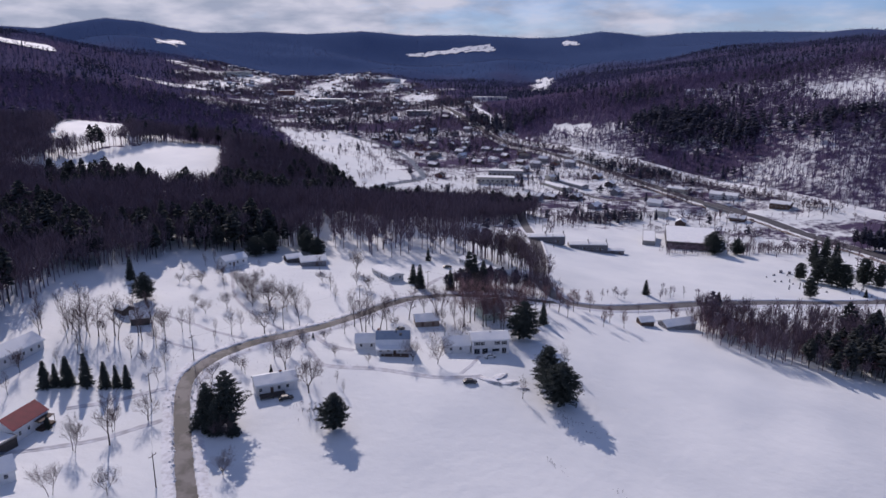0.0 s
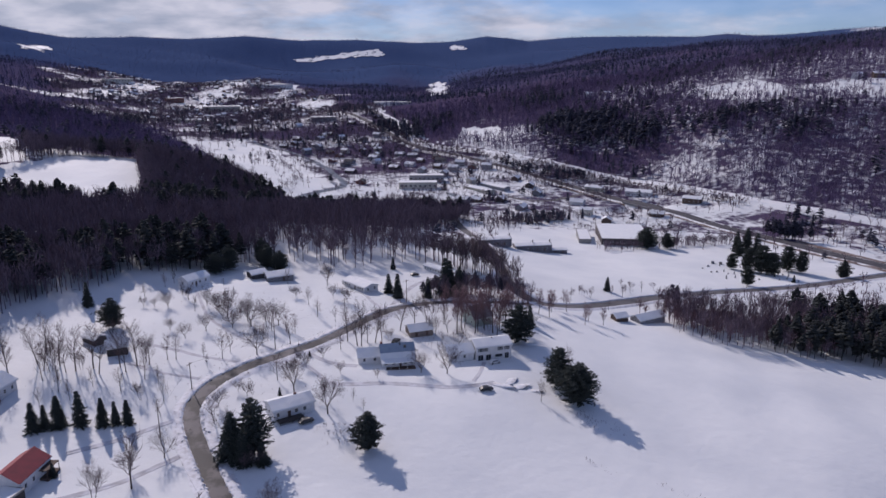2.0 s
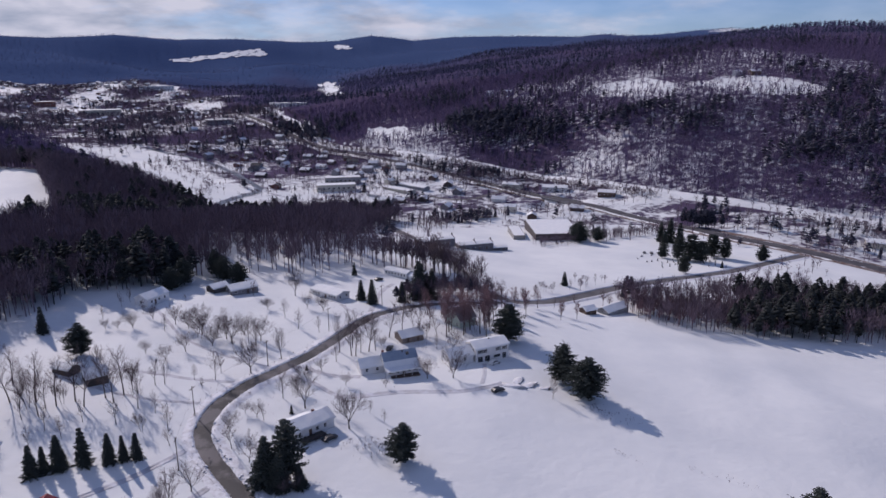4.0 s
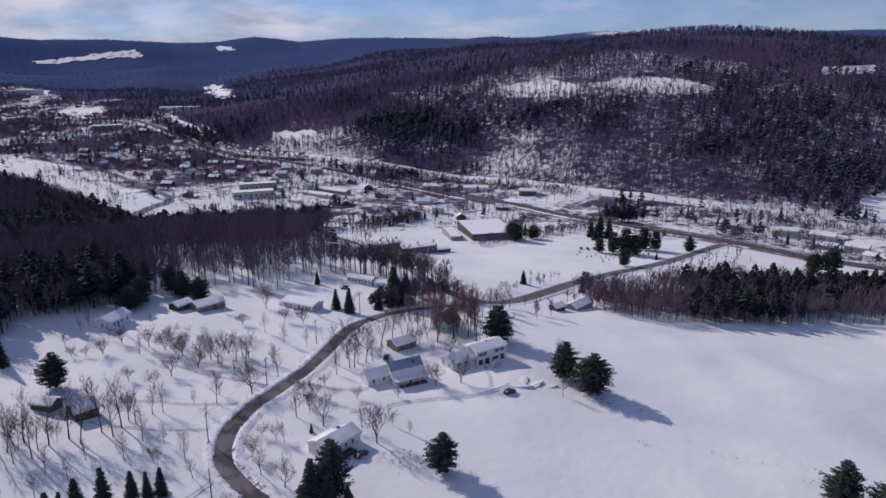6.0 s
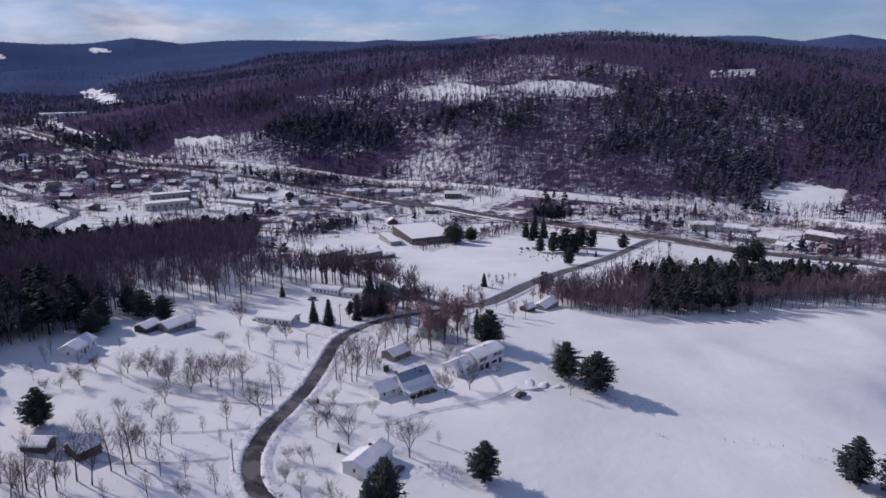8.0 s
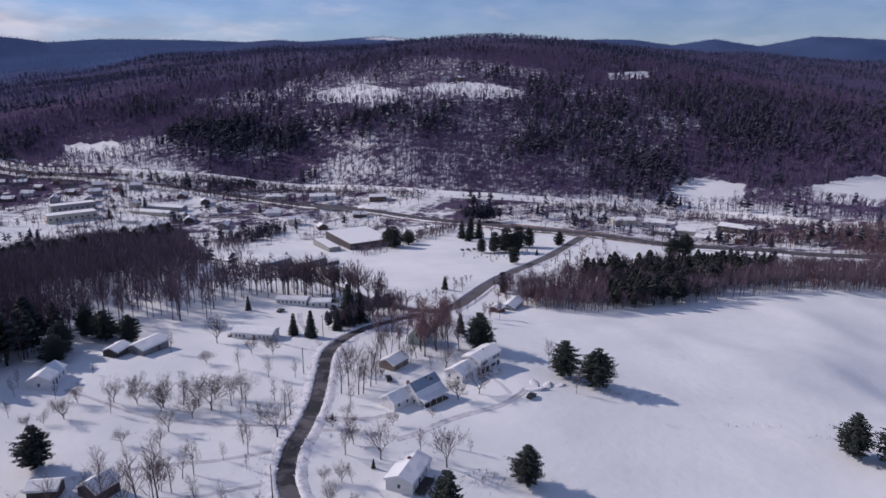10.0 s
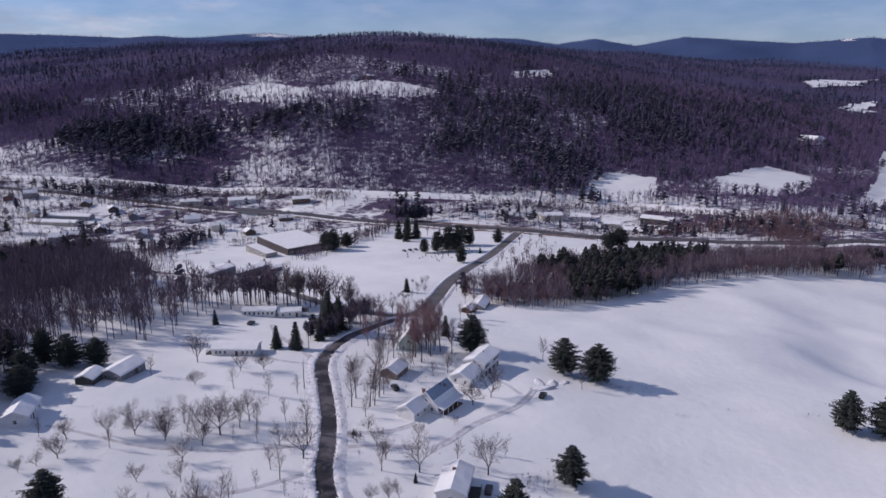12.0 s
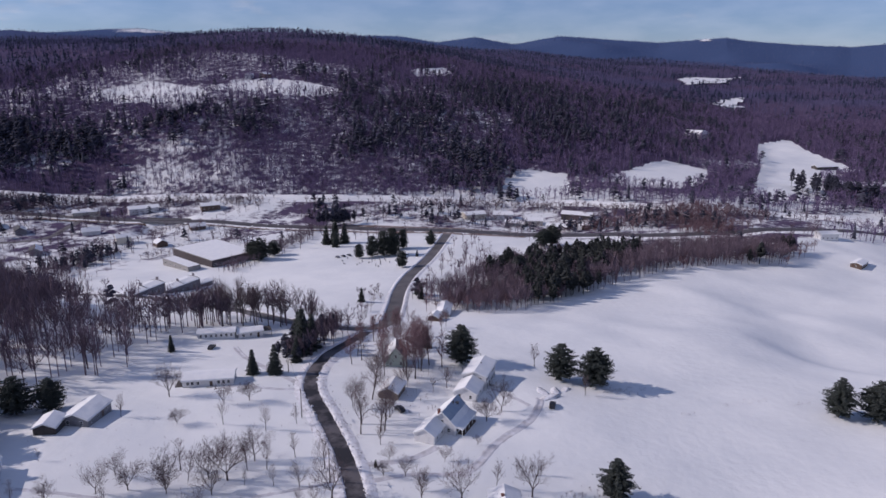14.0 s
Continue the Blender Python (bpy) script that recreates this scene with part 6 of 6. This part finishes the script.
# ---- the town ----
def town_house(kind):
    rng = random.Random(900 + kind)
    l, d, h, rise = rng.uniform(9, 14), rng.uniform(7, 9), rng.choice((3.0, 3.2, 5.4)), rng.uniform(1.6, 3.2)
    wall = (M_WHITE, M_CREAM, M_GREY, M_BROWN, M_DARK, M_GREY, M_BRICK, M_BROWN)[kind % 8]
    root = tagged(new("house"), ("white", "cream", "grey", "brown", "dark", "grey", "brick", "brown")[kind % 8] + " gabled town house with snow on its roof", "house", "town houses")
    part("wall", prism_x([(-d / 2, -2), (d / 2, -2), (d / 2, h), (0, h + rise), (-d / 2, h)], -l / 2, l / 2), wall, root)
    k = rise / (d / 2)
    for s in (-1, 1):
        e = d / 2 + 0.5
        m = M_SHINGLE if kind in (2, 6) and s < 0 else M_SNOW
        part("roof", prism_x([(s * e, h - 0.5 * k), (s * e, h - 0.5 * k + 0.4), (0, h + rise + 0.45), (0, h + rise + 0.02)], -l / 2 - 0.4, l / 2 + 0.4), m, root)
    for wx in (-l * 0.3, 0, l * 0.3):
        window(root, wx, -d / 2, 1.0, 0, 1.2, 1.4)
    part("chimney", boxes((l * 0.2 - 0.4, -0.4, h, l * 0.2 + 0.4, 0.4, h + rise + 1.2)), M_BRICK, root)
    return root


kinds = [town_house(k) for k in range(8)]
rng = random.Random(77)
spots = []
while len(spots) < 352:
    s = rng.random() ** 0.8
    yy = 560 + s * 2280
    mid = np.interp(yy, [560, 700, 900, 1150, 1450, 1800, 2300, 2850], [190, 130, 40, -60, -190, -330, -450, -600])
    half = np.interp(yy, [560, 700, 900, 1150, 1450, 1800, 2300, 2850], [60, 110, 115, 140, 240, 300, 330, 260])
    xx = mid + rng.uniform(-1, 1) * half
    if not bool(inside(VALE, xx, yy)) or any(math.hypot(xx - a, yy - b) < 17 for a, b in spots):
        continue
    if any(math.hypot(xx - a, yy - b) < c for a, b, c in ((44, 768, 34), (58, 806, 34), (184, 506, 52), (150, 509, 26), (248, 636, 40), (-70, 1330, 68), (60, 1560, 62), (-330, 1830, 55), (108, 742, 30), (128, 752, 28), (84, 715, 28), (264, 681, 24), (231, 716, 22))):
        continue
    if any(math.hypot(xx - q.x, yy - q.y) < 16 for q in CLEAR):
        continue
    if (yy < 640 and xx < 150) or bool(inside(RIVER_PLAIN, xx, yy)):
        continue
    spots.append((xx, yy))
spots.sort(key=lambda p: math.hypot(p[0] + 70, p[1] - 50))
for xx, yy in spots[:262]:
    ob = copy_thing(rng.choice(kinds), pose(xx, yy, high(xx, yy) + 0.1, 0, 0, rng.choice((-35, 55, -30, 60, 145, -125)) + rng.uniform(-12, 12)))
walls, wall_faces, roofs, roof_faces = [], [], [], []
for xx, yy in spots[262:]:
    m = pose(xx, yy, high(xx, yy), 0, 0, rng.choice((-35, 55, -30, 60)) + rng.uniform(-12, 12))
    l, d, h, rise = rng.uniform(5, 11), rng.uniform(4, 7), rng.uniform(3.5, 8), rng.uniform(1.2, 3)
    n = len(walls)
    walls.extend(m @ Vector((x, y, z)) for z in (-2, h) for x, y in ((-l, -d), (l, -d), (l, d), (-l, d)))
    walls.extend((m @ Vector((-l, 0, h + rise)), m @ Vector((l, 0, h + rise))))
    wall_faces.extend(tuple(n + i for i in f) for f in ((0, 1, 5), (0, 5, 4), (1, 2, 6), (1, 6, 5), (2, 3, 7), (2, 7, 6), (3, 0, 4), (3, 4, 7), (4, 7, 8), (5, 9, 6)))
    n = len(roofs)
    roofs.extend(m @ Vector((x, y * 1.12, z)) for y, z in ((-d, h - 0.2), (-d, h + 0.3), (0, h + rise + 0.45), (d, h + 0.3), (d, h - 0.2)) for x in (-l - 0.4, l + 0.4))
    roof_faces.extend(tuple(n + i for i in f) for f in ((0, 1, 3), (0, 3, 2), (2, 3, 5), (2, 5, 4), (4, 5, 7), (4, 7, 6), (6, 7, 9), (6, 9, 8), (0, 2, 4), (0, 4, 8), (8, 4, 6), (1, 5, 3), (1, 9, 5), (9, 7, 5)))
far_houses = tagged(new("distant_houses", mesh_of("distant_houses", [tuple(v) for v in walls], wall_faces, M_FAR_WALL)), "many small houses of the distant town under snow", "houses", kind="stuff")
new("roofs", mesh_of("roofs", [tuple(v) for v in roofs], roof_faces, M_SNOW)).parent = far_houses
for kd in kinds:
    for o in kd.children_recursive:
        bpy.data.objects.remove(o)
    bpy.data.objects.remove(kd)


# ---- brush and trees of the valley floor ----
x, y, r = scatter(301, -960, 520, 60, 2950, 6.5)
d = np.hypot(x + 70, y - 50)
keep = inside(VALE, x, y)
field = [(60, 420), (72, 470), (80, 540), (140, 555), (150, 480), (225, 465), (300, 420), (312, 385), (200, 352), (125, 326), (60, 300), (48, 340)]
keep &= ~inside(field, x, y) & (~inside(RIVER_PLAIN, x, y) | (r.uniform(size=x.shape) < 0.10)) & ((y < 1900) | (r.uniform(size=x.shape) < 0.7))
dense = 0.46 + 0.75 * wave(x, y, 85, 21) + 0.25 * (x > 330) * (y > 430) - 0.30 * (x > 350) * (y < 430) * (x < 455) + (0.60 + 0.55 * smooth(1250, 1700, d)) * wave(x, y, 240, 22) + 0.38 * smooth(650, 1100, d) - 0.34 * smooth(1250, 1650, d) + 0.4 * np.exp(-((x - 60) / 100) ** 2 - ((y - 1050) / 120) ** 2)
near_line = np.min([np.hypot(x - q.x, y - q.y) for q in CLEAR], axis=0)
keep &= (r.uniform(size=x.shape) < dense) & (near_line > 11)
for bx, by, br in ((44, 768, 24), (58, 806, 24), (172, 494, 27), (182, 526, 28), (146, 512, 22), (108, 742, 14), (128, 752, 14), (264, 681, 15)):
    keep &= np.hypot(x - bx, y - by) > br
x, y = x[keep], y[keep]
fir = r.uniform(size=x.shape) < 0.04 + 0.35 * smooth(0.3, 0.7, wave(x, y, 140, 24)) * (1 - 0.6 * smooth(1300, 1700, np.hypot(x + 70, y - 50)))
h = r.uniform(4, 10.5, x.shape) * (1 + 0.35 * smooth(700, 1300, np.hypot(x + 70, y - 50)))
woods("valley_trees", bare_mid, x[~fir], y[~fir], h[~fir], r.uniform(1.0, 1.6, (~fir).sum()), M_WOODS, "bare trees and brush among the houses of the town", 5)
woods("valley_evergreens", fir_mid, x[fir], y[fir], h[fir] * 1.15, r.uniform(1.0, 1.5, fir.sum()), M_NEEDLE_FAR, "dark evergreens among the houses of the town", 6)


def thicket(name, points, width, count, low, tall, kinds, material, label, seed):
    """Trees strewn along a line."""
    rng = np.random.RandomState(seed)
    line = along(points, 3.0)
    q = [line[i] for i in rng.randint(0, len(line), count)]
    x = np.array([p.x for p in q]) + rng.normal(0, width, count)
    y = np.array([p.y for p in q]) + rng.normal(0, width, count)
    return woods(name, kinds, x, y, rng.uniform(low, tall, count), rng.uniform(0.9, 1.5, count), material, label, seed)


thicket("brush", [(150, 470), (165, 478), (200, 482), (235, 487), (262, 492), (285, 505)], 4, 260, 3, 9, bare_mid, M_WOODS, "bare brush along the school yard", 31)
thicket("brush", [(80, 550), (105, 580), (140, 600), (170, 620)], 9, 260, 4, 9, bare_mid, M_WOODS, "bare brush along the river bank", 32)
thicket("evergreen_row", [(100, 585), (135, 590), (160, 600)], 7, 45, 6, 10, fir_mid, M_NEEDLE_FAR, "row of dark evergreens along the river bank", 33)
thicket("evergreen_row", [(160, 872), (178, 815), (207, 785), (232, 772)], 6, 50, 7, 12, fir_mid, M_NEEDLE_FAR, "row of dark evergreens by the highway", 34)
thicket("brush", [(x + 11, y + 4) for x, y in HIGHWAY[9:15]], 3.0, 420, 5, 11, bare_mid, M_WOODS, "bare trees along the far stretch of highway", 76)
thicket("brush", [(x - 12, y - 4) for x, y in HIGHWAY[9:15]], 3.0, 420, 5, 11, bare_mid, M_WOODS, "bare trees between the town and the highway", 77)
thicket("brush", [(x - 9, y - 3) for x, y in RAIL[8:]], 3.0, 380, 4, 9, bare_mid, M_WOODS, "bare trees beside the far railway bank", 78)
thicket("brush", [(-190, 900), (-150, 905), (-108, 900), (-66, 880)], 5, 70, 3, 8, bare_mid, M_WOODS, "hedge of bare brush across the river plain", 79)
thicket("brush", [(-150, 1040), (-128, 960), (-100, 870), (-84, 780), (-92, 700)], 5, 120, 3, 8, bare_mid, M_WOODS, "bare trees along a ditch on the river plain", 80)
thicket("brush", [(x + 7, y) for x, y in RIVER[3:]], 4, 130, 3, 8, bare_mid, M_WOODS, "bare brush on the river bank", 81)
thicket("evergreen_clump", [(25, 1235), (60, 1200), (82, 1120)], 13, 110, 9, 16, fir_mid, M_NEEDLE_FAR, "clump of dark evergreens in the valley", 35)
thicket("evergreen_clump", [(298, 500), (306, 490), (316, 478)], 3, 16, 11, 17, fir_near[:2], M_NEEDLE_FAR, "clump of narrow firs beside the highway", 49)
thicket("evergreen_clump", [(700, 90), (680, 120), (640, 60)], 9, 40, 16, 22, fir_near, M_NEEDLE_FAR, "clump of tall evergreens at the snowfield's edge", 36)
thicket("brush", [(390, 470), (440, 400), (455, 330), (455, 240), (480, 150)], 7, 1000, 3, 8, bare_mid, M_WOODS, "bare brush along the railway bank", 37)
thicket("brush", [(330, 600), (300, 660), (250, 760), (190, 850)], 7, 900, 3, 8, bare_mid, M_WOODS, "bare brush below the railway bank", 38)
thicket("reddish_brush", [(112, 292), (128, 280), (150, 272), (170, 262)], 8, 240, 7, 10, bare_near, M_RED_TWIG, "reddish bare saplings at the field's edge", 39)
thicket("reddish_brush", [(250, 225), (290, 190), (325, 150), (350, 130)], 8, 240, 7, 10, bare_near, M_RED_TWIG, "reddish bare trees at the field's edge", 40)
for k, (x, y) in enumerate(((28, 165), (44, 154), (51, 147), (55, 134), (34, 191), (41, 184))):
    thicket("scrub", [(x - 1.5, y + 2.5), (x, y), (x + 2.0, y - 2.5)], 0.9, 16, 0.3, 1.1, bare_mid, M_WOODS, "tuft of dry weeds poking through the field's snow", 70 + k)
thicket("scrub", [(30, 196), (35, 188), (40, 182)], 2.0, 40, 0.4, 1.2, bare_mid, M_WOODS, "dry weeds in the snow below the pines", 42)
thicket("scrub", [(-36, 182), (-42, 186), (-46, 190)], 2.2, 60, 0.5, 1.8, bare_mid, M_WOODS, "low tangled brush in the snow", 43)
for off in ((-4.2, 3.2), (3.8, -3.4)):
    thicket("scrub", [(x + off[0], y + off[1]) for x, y in LANE[5:-2]], 0.9, 110, 0.3, 1.3, bare_mid, M_WOODS, "dead weeds and saplings beside the lane", 60 + int(off[0]))
thicket("scrub", [(-112, 290), (-90, 276), (-70, 268), (-60, 296), (-40, 300)], 15, 260, 0.2, 0.8, bare_mid, M_WOODS, "dry weeds sticking out of the orchard snow", 64)
thicket("scrub", [(-118, 226), (-100, 218), (-72, 212), (-60, 222), (-45, 205)], 10, 220, 0.2, 0.9, bare_mid, M_WOODS, "dry weeds and stubs in the garden snow", 65)
thicket("scrub", [(-20, 242), (0, 248), (15, 250), (24, 268)], 6, 140, 0.3, 1.6, bare_mid, M_WOODS, "tangled shrubs behind the white houses", 66)
thicket("bare_row", [(18, 368), (30, 356), (40, 336), (44, 326)], 2.5, 22, 14, 20, bare_near, M_WOODS, "row of tall bare trees along the valley road", 46)
thicket("brush", [(60, 318), (80, 325), (105, 336), (130, 346)], 2.5, 16, 3, 6, bare_near, M_WOODS, "thin bare saplings along the valley road", 47)
thicket("brush", [(160, 560), (200, 555), (235, 540), (255, 560)], 5, 160, 2, 6, bare_mid, M_WOODS, "bare brush behind the school", 48)
thicket("brush", [(385, 303), (404, 268), (414, 246), (428, 202), (410, 190), (388, 194), (440, 215), (470, 175)], 13, 950, 4, 10, bare_mid, M_RED_TWIG, "reddish bare brush beyond the roadside woods", 61)
thicket("evergreen_clump", [(385, 303), (404, 268), (414, 246), (428, 202)], 12, 46, 7, 13, fir_mid, M_NEEDLE_FAR, "dark evergreens beyond the roadside woods", 62)
thicket("brush", [(-12, 372), (4, 372), (20, 366), (32, 354)], 4, 24, 13, 19, bare_near, M_WOODS, "row of tall thin bare trees before the white field", 63)
thicket("hedge", [(-3, 303), (8, 310), (20, 315), (34, 312)], 2.5, 16, 6, 11, fir_near, M_NEEDLE_FAR, "dark evergreens along the road corner", 44)
thicket("brush", [(2, 302), (16, 306), (30, 309), (44, 312)], 3.0, 66, 6, 12, bare_near, M_WOODS, "bare brush along the road corner", 45)


# ---- small things ----
def car(label, x, y, yaw, paint, name="car"):
    root = tagged(new(name), label, "car")
    root.matrix_basis = pose(x, y, high(x, y) + 0.02, 0, 0, yaw)
    side = [(-2.2, 0.35), (2.2, 0.35), (2.25, 0.75), (1.2, 0.92), (0.65, 1.42), (-1.2, 1.48), (-1.9, 1.0), (-2.25, 0.9)]
    bm = prism(side, -0.86, 0.86)
    bmesh.ops.bevel(bm, geom=bm.edges[:], offset=0.06, segments=1, affect="EDGES")
    body = part("body", bm, paint, root)
    part("windscreen", prism([(1.14, 0.96), (1.20, 0.98), (0.72, 1.40), (0.66, 1.38)], -0.75, 0.75), M_GLASS, root)
    for s in (-1, 1):
        part("side_window", prism([(-1.5, 0.98), (0.9, 0.98), (0.55, 1.36), (-1.15, 1.40)], s * 0.865 - 0.01, s * 0.865 + 0.01), M_GLASS, root)
        part("headlight", boxes((2.18, s * 0.62 - 0.16, 0.62, 2.27, s * 0.62 + 0.16, 0.76)), M_LAMP, root)
        for wx in (-1.35, 1.35):
            bm = bmesh.new()
            tube(bm, 0, 0, -0.11, 0.11, 0.33, 0.33, 14)
            wheel = part("wheel", bm, M_TYRE, root)
            wheel.matrix_basis = pose(wx, s * 0.80, 0.33, 90, 0, 0)
            bm = bmesh.new()
            tube(bm, 0, 0, -0.115, 0.115, 0.19, 0.19, 10)
            part("rim", bm, M_STEEL, wheel)
    return root


car("black car parked at the end of the snowy drive", 5.2, 206.0, 10, M_CAR)
car("white car parked before the two-storey house", 12.6, 227.2, 20, M_FRAME)
car("dark car parked below the deck of the ranch house", -51.0, 192.0, 25, M_CAR)
car("dark car parked beside the shed", -20.5, 247.5, 60, M_CAR)
car("dark car parked in front of the long mobile home", -3.8, 340.5, 20, M_CAR)
car("grey car standing before the red-roofed barn", -117.5, 156.5, 20, M_CAR2)
for k in range(3):
    car("dark car in the row beside the white field", 205 + k * 4.4, 424 - k * 2.0, 65, M_CAR2, "parked_car")


def heap(label, x, y, sx, sy, h, seed, material=None):
    rng = random.Random(seed)
    bm = bmesh.new()
    bmesh.ops.create_icosphere(bm, subdivisions=3, radius=1.0)
    for v in bm.verts:
        k = 1 + 0.40 * noise.noise(v.co * 2.2 + Vector((seed, 0, 0))) + 0.30 * noise.noise(v.co * 5)
        v.co = Vector((v.co.x * sx * k, v.co.y * sy * k, max(v.co.z, -0.25) * h * 0.5 * k))
    for f in bm.faces:
        f.smooth = True
    me = bpy.data.meshes.new("snow_mound")
    bm.to_mesh(me)
    bm.free()
    me.materials.append(material or M_BANK)
    ob = new("snow_mound", me)
    ob.matrix_basis = pose(x, y, high(x, y), 0, 0, rng.uniform(0, 180))
    return tagged(ob, label, "snow heap")


for i, (x, y, a, b, h) in enumerate(((11.0, 209.3, 4.6, 1.5, 0.8), (17.0, 208.6, 4.2, 1.5, 0.7), (22, 206.6, 2.4, 1.2, 0.5), (14.5, 212.0, 4.0, 1.6, 0.4))):
    heap("ploughed heap of lumpy snow beside a drive", x, y, a, b, h, i)


def utility_pole(x, y, yaw):
    root = tagged(new("utility_pole"), "weathered wooden utility pole with one crossarm by the lane", "utility pole", "utility poles")
    root.matrix_basis = pose(x, y, high(x, y), 0, 0, yaw)
    bm = bmesh.new()
    tube(bm, 0, 0, -0.6, 9.5, 0.16, 0.10, 8)
    part("pole", bm, M_BARK, root)
    part("crossarm", boxes((-1.2, -0.06, 8.7, 1.2, 0.06, 8.85)), M_BROWN, root)
    for k in (-1.05, 0, 1.05):
        bm = bmesh.new()
        tube(bm, k, 0, 8.85, 9.05, 0.05, 0.04, 6)
        part("insulator", bm, M_DARK, root)
    return root


POLES = [(-72, 147, 70), (-90.5, 188, 80), (-87, 214, 60), (-64, 243.5, 45), (-39, 271, 45), (-12, 297, 30), (42, 292, 10)]
for x, y, a in POLES:
    utility_pole(x, y, a)
for (x0, y0, _), (x1, y1, _) in zip(POLES, POLES[1:]):
    vs, fs = [], []
    a, b = Vector((x0, y0, high(x0, y0) + 8.95)), Vector((x1, y1, high(x1, y1) + 8.95))
    pts = [a + (b - a) * (k / 8) - Vector((0, 0, 1.2 * (1 - (k / 4 - 1) ** 2))) for k in range(9)]
    for p, q in zip(pts, pts[1:]):
        limb(vs, fs, p, q, 0.018, 0.018, 3)
    tagged(new("overhead_cable", mesh_of("overhead_cable", [tuple(v) for v in vs], fs, M_TYRE)), "thin black cable sagging between two poles", "cable", "overhead cables")


def gravestone(kind):
    if kind == 0:
        bm = prism([(-0.35, 0.2), (0.35, 0.2), (0.35, 0.9), (0.2, 1.05), (-0.2, 1.05), (-0.35, 0.9)], -0.09, 0.09)
    elif kind == 1:
        bm = boxes((-0.5, -0.12, 0.2, 0.5, 0.12, 0.85))
    else:
        bm = boxes((-0.22, -0.22, 0.2, 0.22, 0.22, 1.5), (-0.14, -0.14, 1.5, 0.14, 0.14, 2.0))
    root = tagged(new("gravestone"), "grey granite gravestone standing in snow", "gravestone", "gravestones")
    part("stone", bm, M_STONE, root)
    part("base", boxes((-0.6, -0.3, -0.3, 0.6, 0.3, 0.2)), M_STONE, root)
    return root


stones = [gravestone(k) for k in range(3)]
rng = random.Random(12)
for i in range(48):
    x, y = 188 + rng.uniform(0, 52), 384 + rng.uniform(-12, 34)
    copy_thing(rng.choice((stones[0], stones[0], stones[1], stones[2])), pose(x, y, high(x, y), 0, 0, rng.choice((10, 14, 100)) + rng.uniform(-4, 4)))
for s in stones:
    for o in list(s.children):
        bpy.data.objects.remove(o)
    bpy.data.objects.remove(s)
for x, y, a in ((-79, 190, 30), (-56, 246, 40)):
    box_post = tagged(new("mailbox"), "dark metal mailbox on a post beside the lane", "mailbox", "mailboxes")
    box_post.matrix_basis = pose(x, y, high(x, y), 0, 0, a)
    part("post", boxes((-0.05, -0.05, -0.3, 0.05, 0.05, 1.05)), M_BROWN, box_post)
    part("box", boxes((-0.25, -0.1, 1.05, 0.25, 0.1, 1.28)), M_DARK, box_post)
